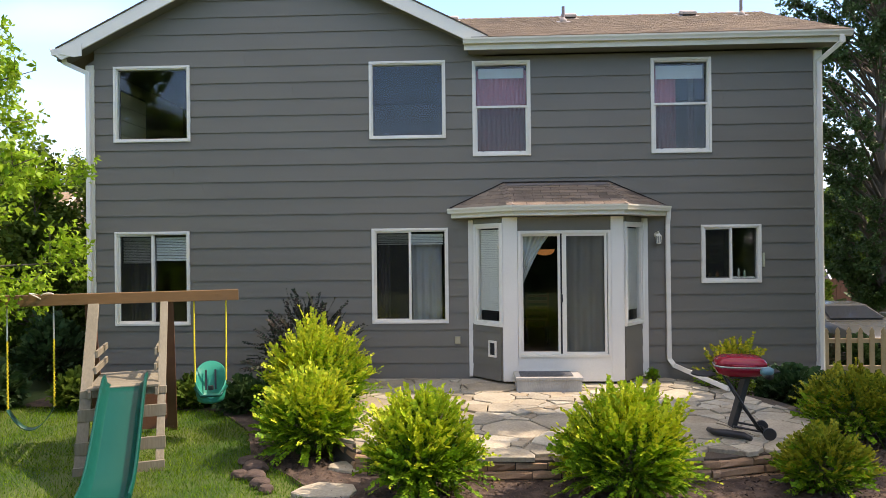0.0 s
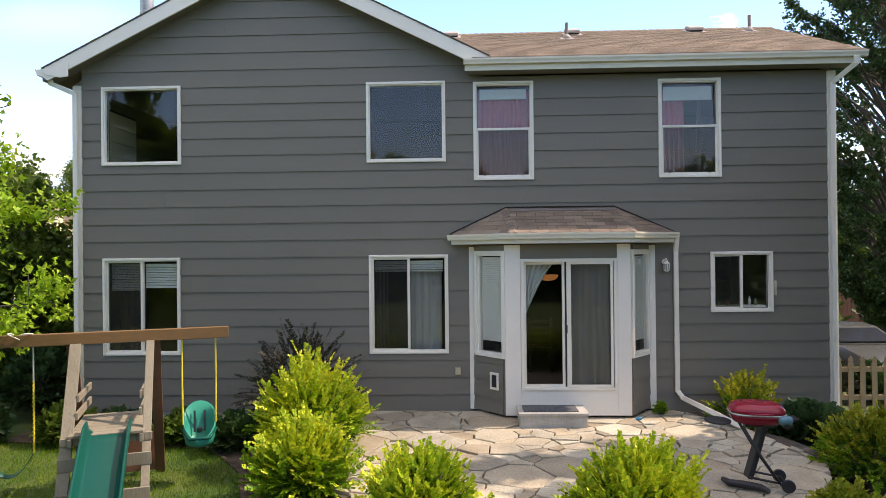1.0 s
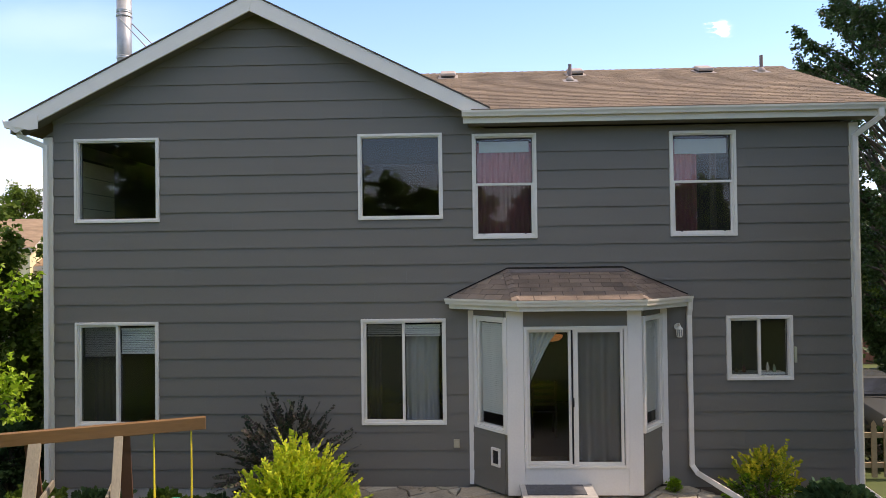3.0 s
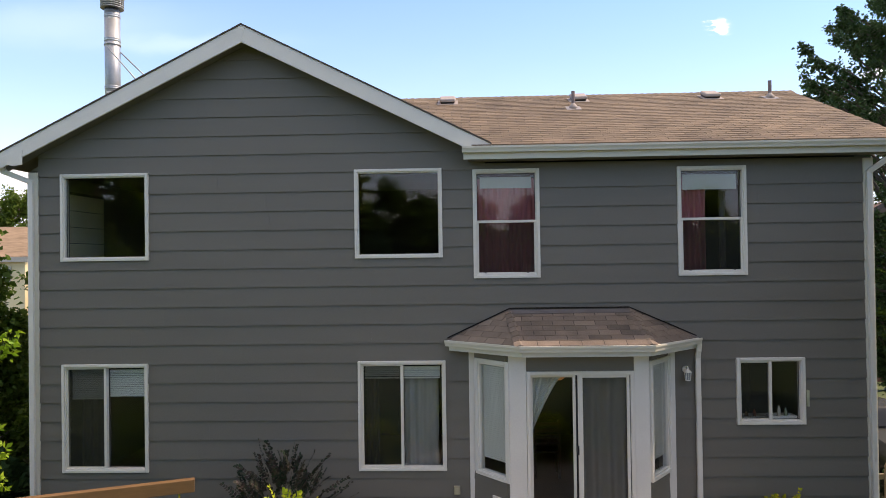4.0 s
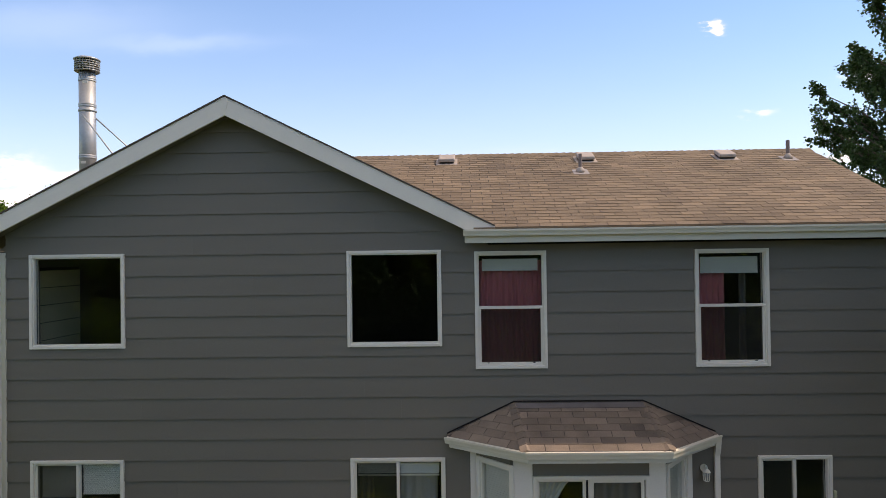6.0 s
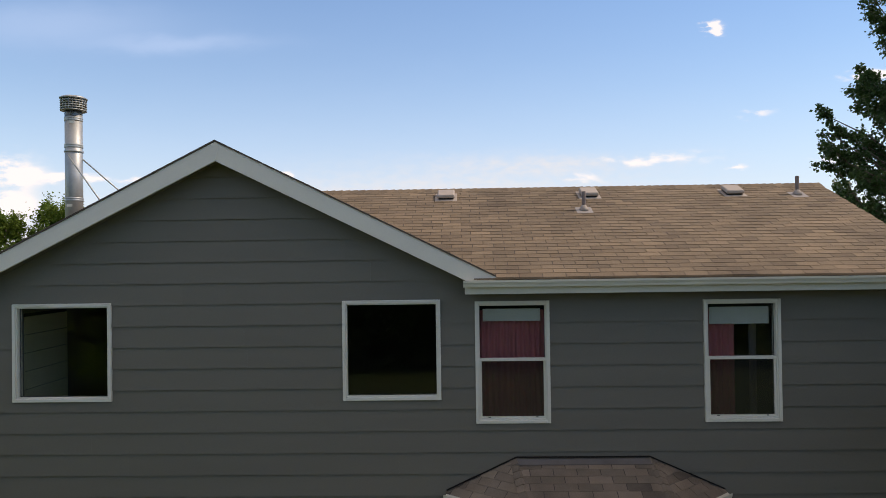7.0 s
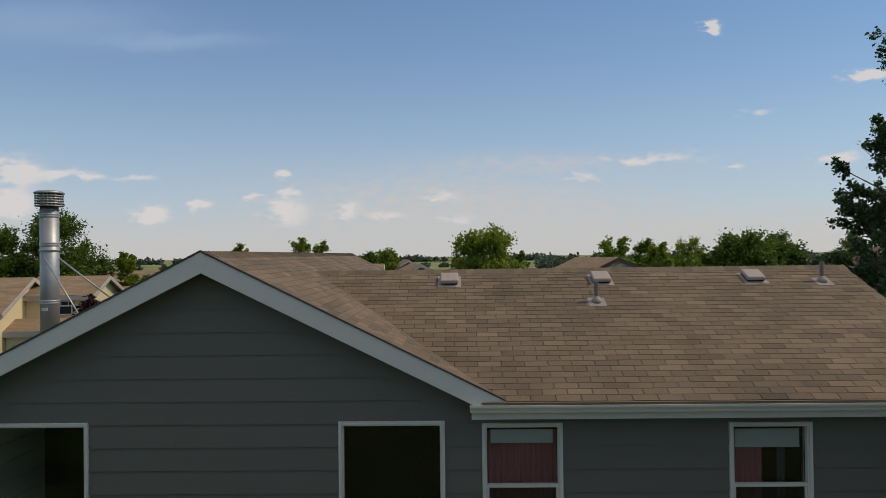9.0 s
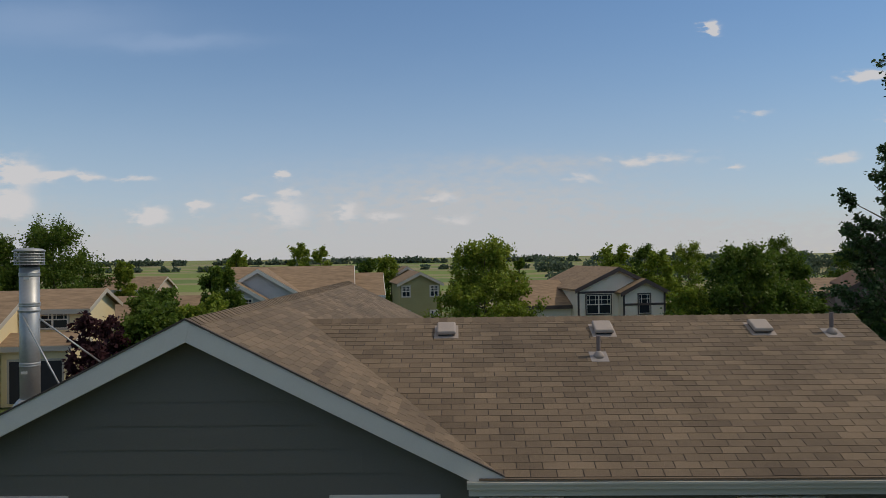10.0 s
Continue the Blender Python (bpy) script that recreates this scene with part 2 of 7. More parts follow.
def leafy(name, colour, second, sheer=0.35, rough=0.5, var=0.25):
    """Leaves: each its own tint between two, letting some light through."""
    m, nt, bsdf = shader(name)
    N, Lk = nt.nodes.new, nt.links.new
    geo = N("ShaderNodeNewGeometry")
    mix, hsv = N("ShaderNodeMix"), N("ShaderNodeHueSaturation")
    mix.data_type = "RGBA"
    mix.inputs[6].default_value, mix.inputs[7].default_value = (*colour, 1), (*second, 1)
    nz = N("ShaderNodeTexNoise")
    nz.inputs["Scale"].default_value = 1.7
    Lk(geo.outputs["Position"], nz.inputs["Vector"])
    ad = N("ShaderNodeMath")
    ad.operation = "MULTIPLY_ADD"
    ad.inputs[1].default_value, ad.inputs[2].default_value = 1.6, -0.8
    Lk(nz.outputs[0], ad.inputs[0])
    ad2 = N("ShaderNodeMath")
    ad2.operation, ad2.use_clamp = "ADD", True
    Lk(ad.outputs[0], ad2.inputs[0])
    Lk(geo.outputs["Random Per Island"], ad2.inputs[1])
    Lk(ad2.outputs[0], mix.inputs[0])
    wn = N("ShaderNodeTexWhiteNoise")
    wn.noise_dimensions = "1D"
    Lk(geo.outputs["Random Per Island"], wn.inputs["W"])
    mr = N("ShaderNodeMapRange")
    mr.inputs[3].default_value, mr.inputs[4].default_value = 1 - var, 1 + var
    Lk(wn.outputs["Value"], mr.inputs[0])
    Lk(mr.outputs[0], hsv.inputs["Value"])
    Lk(mix.outputs[2], hsv.inputs["Color"])
    Lk(hsv.outputs[0], bsdf.inputs["Base Color"])
    bsdf.inputs["Roughness"].default_value = rough
    bsdf.inputs["Specular IOR Level"].default_value = 0.22
    tr, ms = N("ShaderNodeBsdfTranslucent"), N("ShaderNodeMixShader")
    Lk(hsv.outputs[0], tr.inputs["Color"])
    ms.inputs[0].default_value = sheer
    Lk(bsdf.outputs[0], ms.inputs[1])
    Lk(tr.outputs[0], ms.inputs[2])
    Lk(ms.outputs[0], nt.nodes["Material Output"].inputs["Surface"])
    return m


def glass(name, tint=(0.92, 0.94, 0.94), base=0.038, mesh=0.0):
    m, nt, bsdf = shader(name)
    N, Lk = nt.nodes.new, nt.links.new
    t, g, fr, ms = N("ShaderNodeBsdfTransparent"), N("ShaderNodeBsdfGlossy"), N("ShaderNodeLayerWeight"), N("ShaderNodeMixShader")
    t.inputs["Color"].default_value = (*tint, 1)
    g.inputs["Roughness"].default_value = 0.01
    fr.inputs["Blend"].default_value = 0.5
    pw, sc = N("ShaderNodeMath"), N("ShaderNodeMath")
    pw.operation, sc.operation = "POWER", "MULTIPLY_ADD"
    pw.inputs[1].default_value = 4.0
    sc.inputs[1].default_value, sc.inputs[2].default_value = 0.85, base
    Lk(fr.outputs["Facing"], pw.inputs[0])
    Lk(pw.outputs[0], sc.inputs[0])
    Lk(sc.outputs[0], ms.inputs[0])
    body = t.outputs[0]
    if mesh:  # the grey threads of an insect screen
        df, m2 = N("ShaderNodeBsdfDiffuse"), N("ShaderNodeMixShader")
        df.inputs["Color"].default_value = (0.30, 0.29, 0.26, 1)
        m2.inputs[0].default_value = mesh
        Lk(body, m2.inputs[1])
        Lk(df.outputs[0], m2.inputs[2])
        body = m2.outputs[0]
    Lk(body, ms.inputs[1])
    Lk(g.outputs[0], ms.inputs[2])
    Lk(ms.outputs[0], nt.nodes["Material Output"].inputs["Surface"])
    return m


SIDING = paint("grey_siding_paint", (0.173, 0.157, 0.125), 0.62, 0.05, 0.9, 90, 0.05, 0.25, rand="object", rvar=0.02, stretch=(0.35, 1, 3))
WHITE = paint("white_trim_paint", (0.79, 0.745, 0.645), 0.5, 0.03, 3, 50, 0.02)
CREAM = paint("cream_trim_paint", (0.69, 0.65, 0.53), 0.5, 0.03, 2, 50, 0.02)
BAYWHITE = paint("bay_white_paint", (0.78, 0.745, 0.66), 0.55, 0.03, 2, 40, 0.03)
SHINGLE = paint("brown_shingle", (0.149, 0.107, 0.065), 0.9, 0.24, 0.8, 90, 0.26, 0.5, rand="object", rvar=0.15, second=(0.210, 0.153, 0.094), spec=0.6)
SHINGLES = paint("brown_shingles", (0.149, 0.107, 0.065), 0.9, 0.24, 0.8, 90, 0.26, 0.5, rand="island", rvar=0.15, second=(0.210, 0.153, 0.094), spec=0.6)
BAYSHINGLE = paint("bay_shingle", (0.165, 0.125, 0.092), 0.6, 0.34, 2.0, 120, 0.15, 0.5, rand="object", rvar=0.25, second=(0.27, 0.205, 0.148), spec=0.5)
FELT = paint("roof_underlay", (0.10, 0.08, 0.065), 0.95, 0.1, 1)
GLASS = glass("window_glass")
GLASS_DULL = glass("screened_glass", (0.66, 0.67, 0.66), 0.035, 0.04)
GLASS_SCREEN = glass("door_screen_glass", (0.82, 0.82, 0.80), 0.025, 0.05)
# Near-black colour stands in for the unlit rooms behind the windows.
DARKROOM = paint("unlit_room_dark", (0.024, 0.022, 0.02), 0.8, 0.05)
CONCRETE = paint("concrete", (0.42, 0.405, 0.36), 0.85, 0.2, 5, 60, 0.10, 0.4, stretch=(1, 1, 0.35))
STONE = paint("flagstone", (0.41, 0.38, 0.295), 0.85, 0.24, 2.2, 30, 0.20, 0.9, rand="object", rvar=0.22, second=(0.335, 0.278, 0.19))
REDSTONE = paint("sandstone_block", (0.30, 0.18, 0.10), 0.88, 0.16, 4, 40, 0.12, 0.6, rand="object", rvar=0.25, second=(0.36, 0.235, 0.145))
SAND = paint("joint_sand", (0.075, 0.06, 0.044), 0.95, 0.2, 5, 90, 0.15, 0.5)
MULCH = paint("bark_mulch", (0.062, 0.042, 0.032), 0.95, 0.25, 6, 70, 0.25, 1.0, second=(0.10, 0.068, 0.048))
LAWN = paint("lawn_soil", (0.036, 0.078, 0.009), 0.95, 0.2, 0.7, 60, 0.2, 0.6, second=(0.095, 0.125, 0.028))
GRASS = leafy("grass_blades", (0.042, 0.150, 0.004), (0.18, 0.285, 0.012), 0.40, 0.6)
WOOD = paint("weathered_pine", (0.24, 0.21, 0.148), 0.8, 0.16, 3, 45, 0.12, 0.5, stretch=(1, 1, 0.12))
BEAMWOOD = paint("stained_beam", (0.19, 0.098, 0.034), 0.6, 0.12, 2, 30, 0.10, 0.3, stretch=(0.2, 0.3, 1))
DARKWOOD = paint("brown_stained_board", (0.15, 0.065, 0.035), 0.7, 0.15, 2, 40, 0.1, 0.3)
TEAL = paint("teal_plastic", (0.001, 0.070, 0.052), 0.28, 0.04, 2, 40, 0.02, spec=0.22)
PALETEAL = paint("light_teal_plastic", (0.010, 0.25, 0.17), 0.4, 0.04, 2, 40, 0.02, spec=0.25)
YELLOW = paint("yellow_rope", (0.70, 0.55, 0.03), 0.7, 0.15, 30, 200, 0.15, 0.4)
BLACK = paint("black_metal", (0.018, 0.018, 0.02), 0.45, 0.1, 5, 60, 0.1)
RED = paint("red_enamel", (0.27, 0.006, 0.022), 0.25, 0.08, 4, 60, 0.03)
STEEL = paint("galvanised_steel", (0.43, 0.445, 0.43), 0.5, 0.12, 5, 30, 0.06, 0.05, metal=0.65)
VENT = paint("roof_vent_plastic", (0.40, 0.34, 0.285), 0.7, 0.08, 4, 40, 0.05)
BARK = paint("bark", (0.13, 0.105, 0.08), 0.95, 0.2, 6, 40, 0.2, 1.0, stretch=(1, 1, 0.3))
GOLD = leafy("golden_privet_leaves", (0.27, 0.42, 0.022), (0.64, 0.64, 0.050), 0.24, 0.45)
GOLD2 = leafy("olive_privet_leaves", (0.15, 0.21, 0.015), (0.42, 0.38, 0.03), 0.28, 0.55)
MAPLE = leafy("maple_leaves", (0.19, 0.36, 0.018), (0.36, 0.50, 0.04), 0.40, 0.45)
DARKLEAF = leafy("dark_shrub_leaves", (0.030, 0.070, 0.022), (0.065, 0.12, 0.04), 0.2, 0.5)
PURPLE = leafy("bronze_shrub_leaves", (0.028, 0.05, 0.026), (0.075, 0.055, 0.045), 0.2, 0.5)
POPLAR = leafy("poplar_leaves", (0.045, 0.095, 0.03), (0.085, 0.15, 0.05), 0.25, 0.4)
TREELEAF = leafy("broad_leaves", (0.072, 0.135, 0.016), (0.15, 0.215, 0.034), 0.40, 0.55)
TREELEAF2 = leafy("light_leaves", (0.165, 0.25, 0.028), (0.30, 0.35, 0.05), 0.40, 0.55)
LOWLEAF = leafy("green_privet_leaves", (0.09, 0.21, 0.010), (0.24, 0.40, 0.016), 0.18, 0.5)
# Green of the inner privet leaves, darkened for the shade inside the bush.
SHADELEAF = leafy("shaded_privet_leaves", (0.03, 0.085, 0.008), (0.10, 0.20, 0.014), 0.2, 0.6)
# Distance haze is mixed into this paler, greyer leaf colour.
FARWOOD = leafy("hazed_woods", (0.10, 0.145, 0.09), (0.135, 0.18, 0.12), 0.3, 0.8)
ROCK = paint("brown_rock", (0.085, 0.058, 0.045), 0.9, 0.2, 5, 40, 0.12, 0.6)
GOLD3 = leafy("green_gold_privet_leaves", (0.25, 0.40, 0.020), (0.60, 0.60, 0.044), 0.24, 0.45)
CHIPS = paint("bark_chips", (0.06, 0.036, 0.026), 0.9, 0.1, 3, 60, 0.2, 0.0, rand="island", rvar=0.45, second=(0.12, 0.078, 0.052))

# ---- ground ----
LAWN_Z = -0.28


def field_material():
    """Lawns near the houses, mown and ripening fields beyond."""
    m, nt, bsdf = shader("fields_and_lawns")
    N, Lk = nt.nodes.new, nt.links.new
    geo, sep = N("ShaderNodeNewGeometry"), N("ShaderNodeSeparateXYZ")
    Lk(geo.outputs["Position"], sep.inputs[0])
    mp = N("ShaderNodeMapping")
    mp.inputs["Scale"].default_value = (0.004, 0.016, 1)
    Lk(geo.outputs["Position"], mp.inputs[0])
    n1, n2 = N("ShaderNodeTexNoise"), N("ShaderNodeTexNoise")
    n1.inputs["Scale"].default_value, n1.inputs["Detail"].default_value = 1.0, 2
    n2.inputs["Scale"].default_value, n2.inputs["Detail"].default_value = 0.5, 6
    Lk(mp.outputs[0], n1.inputs["Vector"])
    Lk(geo.outputs["Position"], n2.inputs["Vector"])
    ramp = N("ShaderNodeValToRGB")
    ramp.color_ramp.interpolation = "CONSTANT"
    e = ramp.color_ramp.elements
    e[0].color, e[1].color, e[1].position = (0.16, 0.225, 0.03, 1), (0.27, 0.235, 0.095, 1), 0.45
    for pos, c in ((0.53, (0.12, 0.19, 0.03, 1)), (0.60, (0.30, 0.255, 0.13, 1))):
        k = e.new(pos)
        k.color = c
    Lk(n1.outputs[0], ramp.inputs[0])
    near, mix, hsv = N("ShaderNodeMapRange"), N("ShaderNodeMix"), N("ShaderNodeHueSaturation")
    near.inputs[1].default_value, near.inputs[2].default_value = 85, 95
    Lk(sep.outputs[1], near.inputs[0])
    mix.data_type = "RGBA"
    Lk(near.outputs[0], mix.inputs[0])
    turf, n3, r3 = N("ShaderNodeMix"), N("ShaderNodeTexNoise"), N("ShaderNodeMapRange")
    turf.data_type = "RGBA"
    n3.inputs["Scale"].default_value, n3.inputs["Detail"].default_value = 0.7, 5
    r3.inputs[1].default_value, r3.inputs[2].default_value = 0.42, 0.58
    Lk(geo.outputs["Position"], n3.inputs["Vector"])
    Lk(n3.outputs[0], r3.inputs[0])
    Lk(r3.outputs[0], turf.inputs[0])
    turf.inputs[6].default_value, turf.inputs[7].default_value = (0.048, 0.082, 0.013, 1), (0.083, 0.108, 0.028, 1)
    Lk(turf.outputs[2], mix.inputs[6])
    Lk(ramp.outputs[0], mix.inputs[7])
    mr = N("ShaderNodeMapRange")
    mr.inputs[3].default_value, mr.inputs[4].default_value = 0.6, 1.4
    Lk(n2.outputs[0], mr.inputs[0])
    Lk(mr.outputs[0], hsv.inputs["Value"])
    Lk(mix.outputs[2], hsv.inputs["Color"])
    Lk(hsv.outputs[0], bsdf.inputs["Base Color"])
    bsdf.inputs["Roughness"].default_value = 0.95
    return m


g = Mesh()
for x0, x1, y0, y1 in ((-3000, 3000, -3000, -9.0), (-3000, -9, -9.0, 0.3), (9, 3000, -9.0, 0.3), (-3000, 3000, 0.3, 3000)):
    g.add([(x0, y0, LAWN_Z), (x1, y0, LAWN_Z), (x1, y1, LAWN_Z), (x0, y1, LAWN_Z)], [(0, 1, 2, 3)])
solid("ground", g, field_material(), "flat green lawns and farm fields reaching the horizon", "ground", kind="structure")


def yard():
    """The back yard: one uneven sheet of lawn."""
    nx, ny = 72, 40
    vs = []
    for j in range(ny + 1):
        for i in range(nx + 1):
            x, y = -9 + 18 * i / nx, -9 + 9.3 * j / ny
            edge = min(1, 9 - abs(x), y + 9, 0.3 - y + 0.4)
            vs.append((x, y, LAWN_Z + edge * (0.035 * noise.noise((x * 0.8, y * 0.8, 3)) + 0.012 * noise.noise((x * 4, y * 4, 1)))))
    fs = [(j * (nx + 1) + i, j * (nx + 1) + i + 1, (j + 1) * (nx + 1) + i + 1, (j + 1) * (nx + 1) + i) for j in range(ny) for i in range(nx)]
    return solid("lawn", Mesh().add(vs, fs), LAWN, "mown green back-yard lawn with dry patches", "lawn", kind="structure", smooth=True)


yard()

# ---- the house ----
WX0, WX1 = -6.30, 6.33          # outer corners of the back wall
RIDGE_X, RIDGE_Z = -2.91, 7.57  # gable over the west wing
SLOPE_G = 0.5
MAIN_Y, MAIN_Z = 3.16, 7.238     # ridge of the main roof
EAVE_Y, EAVE_Z = -0.30, 5.748
SLOPE_M = (MAIN_Z - EAVE_Z) / (MAIN_Y - EAVE_Y)
WING_BACK = 11.6
COURSE, COURSE0 = 0.2873, -0.029
house = thing("house", (0, 3, 0), "two-storey house with dark grey lap siding and brown shingle roofs", "house")

# outer casings: x0, x1, z0, z1, kind
WINDOWS = [
    (-5.82, -4.46, 4.135, 5.465, "fixed"), (-1.32, 0.00, 4.12, 5.46, "fixed"),
    (0.46, 1.455, 3.80, 5.43, "hung"), (3.49, 4.50, 3.80, 5.42, "hung"),
    (-5.82, -4.49, 0.93, 2.57, "slider"), (-1.30, 0.02, 0.94, 2.58, "slider"), (4.305, 5.305, 1.595, 2.58, "slider"),
]
BAY = [(0.40, 0.0), (0.93, -0.58), (2.865, -0.58), (3.33, 0.0)]
CASE = 0.043
openings = [(a + CASE, b - CASE, c + CASE, d - CASE) for a, b, c, d, k in WINDOWS] + [(0.55, 3.20, 0.0, 2.62)]


def gable_top(x):
    return RIDGE_Z - 0.10 - SLOPE_G * abs(x - RIDGE_X)


def back_wall():
    m = Mesh()
    xs = sorted({WX0, WX1, *[o[0] for o in openings], *[o[1] for o in openings]})
    zs = sorted({-0.3, 5.52, *[o[2] for o in openings], *[o[3] for o in openings]})
    for x0, x1 in zip(xs, xs[1:]):
        for z0, z1 in zip(zs, zs[1:]):
            cx, cz = (x0 + x1) / 2, (z0 + z1) / 2
            if not any(o[0] < cx < o[1] and o[2] < cz < o[3] for o in openings):
                m.box(x0, x1, 0.0, 0.15, z0, z1)
    m.slab([(WX0, 5.525), (0.66, 5.525), (RIDGE_X, gable_top(RIDGE_X))], lambda a, b: (a, 0.15, b), lambda a, b: (a, 0.0, b))
    return part("wall", m, SIDING, house, "dark grey painted back wall")


wall = back_wall()
m = Mesh()
m.box(WX0, WX0 + 0.15, 0.152, WING_BACK - 0.3, -0.3, 5.6)
part("wall", m, SIDING, house)
m = Mesh()
m.box(WX1 - 0.15, WX1, 0.152, 6.2, -0.3, 5.6)
m.slab([(0.152, 5.602), (6.2, 5.602), (MAIN_Y, MAIN_Z - 0.15)], lambda a, b: (WX1, a, b), lambda a, b: (WX1 - 0.15, a, b))
part("wall", m, SIDING, house)
m = Mesh()
m.box(0.552, WX1 - 0.152, 6.05, 6.2, -0.3, 5.6)
part("wall", m, SIDING, house)
m = Mesh()
m.box(WX0 + 0.152, 0.55, WING_BACK - 0.45, WING_BACK - 0.3, -0.3, 5.6)
m.box(0.40, 0.55, 6.202, WING_BACK - 0.452, -0.3, 5.6)
part("wall", m, SIDING, house)
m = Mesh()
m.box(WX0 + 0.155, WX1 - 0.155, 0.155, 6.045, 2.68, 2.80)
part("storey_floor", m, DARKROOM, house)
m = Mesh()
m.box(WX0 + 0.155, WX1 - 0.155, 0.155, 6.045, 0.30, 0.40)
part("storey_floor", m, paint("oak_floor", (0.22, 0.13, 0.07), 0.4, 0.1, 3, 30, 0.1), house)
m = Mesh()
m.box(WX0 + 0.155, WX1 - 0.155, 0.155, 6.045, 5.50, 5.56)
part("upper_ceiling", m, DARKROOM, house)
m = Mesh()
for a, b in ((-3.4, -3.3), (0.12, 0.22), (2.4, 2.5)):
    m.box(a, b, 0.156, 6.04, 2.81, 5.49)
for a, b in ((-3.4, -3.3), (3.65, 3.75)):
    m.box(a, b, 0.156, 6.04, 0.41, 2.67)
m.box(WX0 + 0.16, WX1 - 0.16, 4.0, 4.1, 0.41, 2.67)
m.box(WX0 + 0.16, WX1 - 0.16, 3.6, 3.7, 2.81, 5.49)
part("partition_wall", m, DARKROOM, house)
m = Mesh()
m.box(WX0 - 0.005, 0.36, -0.004, -0.0005, -0.30, -0.02)
m.box(3.41, WX1 + 0.005, -0.004, -0.0005, -0.30, -0.02)
part("foundation", m, CONCRETE, house, "bare concrete foundation strip")

# ---- roofs ----


def z_main(y):
    return EAVE_Z + SLOPE_M * (y - EAVE_Y)


def z_gable(x):
    return RIDGE_Z - SLOPE_G * abs(x - RIDGE_X)


XV = RIDGE_X + (RIDGE_Z - MAIN_Z) / SLOPE_G  # where the valley meets the main ridge
GX0, GX1 = RIDGE_X - 3.75, RIDGE_X + 3.60   # lower edges of the gable roof
VX = RIDGE_X + (RIDGE_Z - EAVE_Z) / SLOPE_G
ROOF_T = 0.12
m = Mesh()
poly = [(VX, EAVE_Y), (6.72, EAVE_Y), (6.72, MAIN_Y), (XV, MAIN_Y)]
m.slab(poly, lambda a, b: (a, b, z_main(b) - ROOF_T), lambda a, b: (a, b, z_main(b)))
roof_main = part("roof", m, FELT, house, "brown shingle roof slope")
m = Mesh()
m.slab([(XV, MAIN_Y), (6.72, MAIN_Y), (6.72, 6.62), (VX, 6.62)], lambda a, b: (a, b, z_main(2 * MAIN_Y - b) - ROOF_T), lambda a, b: (a, b, z_main(2 * MAIN_Y - b)))
part("roof", m, SHINGLES, house)
m = Mesh()
for poly in ([(VX, EAVE_Y), (XV, MAIN_Y), (RIDGE_X, MAIN_Y), (RIDGE_X, EAVE_Y)], [(XV, MAIN_Y), (VX, 6.62), (GX1, 6.62), (GX1, WING_BACK), (RIDGE_X, WING_BACK), (RIDGE_X, MAIN_Y)]):
    m.slab(poly, lambda a, b: (a, b, z_gable(a) - ROOF_T), lambda a, b: (a, b, z_gable(a)))
roof_wing = part("roof", m, FELT, house, "brown shingle slope of the gabled wing")
m = Mesh()
m.slab([(GX0, EAVE_Y), (RIDGE_X, EAVE_Y), (RIDGE_X, WING_BACK), (GX0, WING_BACK)], lambda a, b: (a, b, z_gable(a) - ROOF_T), lambda a, b: (a, b, z_gable(a)))
part("roof", m, SHINGLES, house)

# gable fascia, mitred at the peak, and soffits
FD = 0.225


def rake(side):
    xe = GX0 if side < 0 else VX + 0.005
    mm = Mesh()
    poly = [(RIDGE_X, z_gable(RIDGE_X) + 0.012), (xe, z_gable(xe) + 0.012), (xe, z_gable(xe) - 0.05 if side > 0 else z_gable(xe) - 0.10), (xe + (0.10 if side < 0 else -0.34), z_gable(xe + (0.10 if side < 0 else -0.34)) - FD), (RIDGE_X, z_gable(RIDGE_X) - FD - 0.02)]
    if side > 0:
        poly = poly[::-1]
    mm.slab(poly, lambda a, b: (a, EAVE_Y, b), lambda a, b: (a, EAVE_Y - 0.03, b))
    part("fascia", mm, WHITE, house, "white gable fascia board", bevel=0.004)
    mm = Mesh()
    q = [(RIDGE_X, z_gable(RIDGE_X) + 0.035), (xe, z_gable(xe) + 0.035), (xe, z_gable(xe) + 0.014), (RIDGE_X, z_gable(RIDGE_X) + 0.014)]
    if side > 0:
        q = q[::-1]
    mm.slab(q, lambda a, b: (a, EAVE_Y - 0.002, b), lambda a, b: (a, EAVE_Y - 0.045, b))
    part("drip_edge", mm, FELT, house, "dark roof edge")
    mm = Mesh()
    q = [(RIDGE_X, EAVE_Y), (xe, EAVE_Y), (xe, 0.0), (RIDGE_X, 0.0)]
    if side < 0:
        q = q[::-1]
    mm.slab(q, lambda a, b: (a, b, z_gable(a) - ROOF_T - 0.06), lambda a, b: (a, b, z_gable(a) - ROOF_T - 0.004))
    part("soffit", mm, SIDING, house, "grey soffit under the gable")


rake(-1)
rake(1)
m = Mesh()
m.slab([(RIDGE_X - 0.055, RIDGE_Z - 0.022), (RIDGE_X, RIDGE_Z - FD - 0.02), (RIDGE_X + 0.055, RIDGE_Z - 0.022), (RIDGE_X, RIDGE_Z + 0.008)], lambda a, b: (a, EAVE_Y - 0.031, b), lambda a, b: (a, EAVE_Y - 0.036, b))
part("peak_plate", m, WHITE, house, "small kite-shaped plate at the gable peak")
m = Mesh()
m.slab([(-6.66, 5.715), (-6.60, 5.62), (-6.34, 5.56), (-6.20, 5.58), (-6.20, 5.80), (-6.52, 5.70)], lambda a, b: (a, EAVE_Y - 0.032, b), lambda a, b: (a, EAVE_Y - 0.045, b))
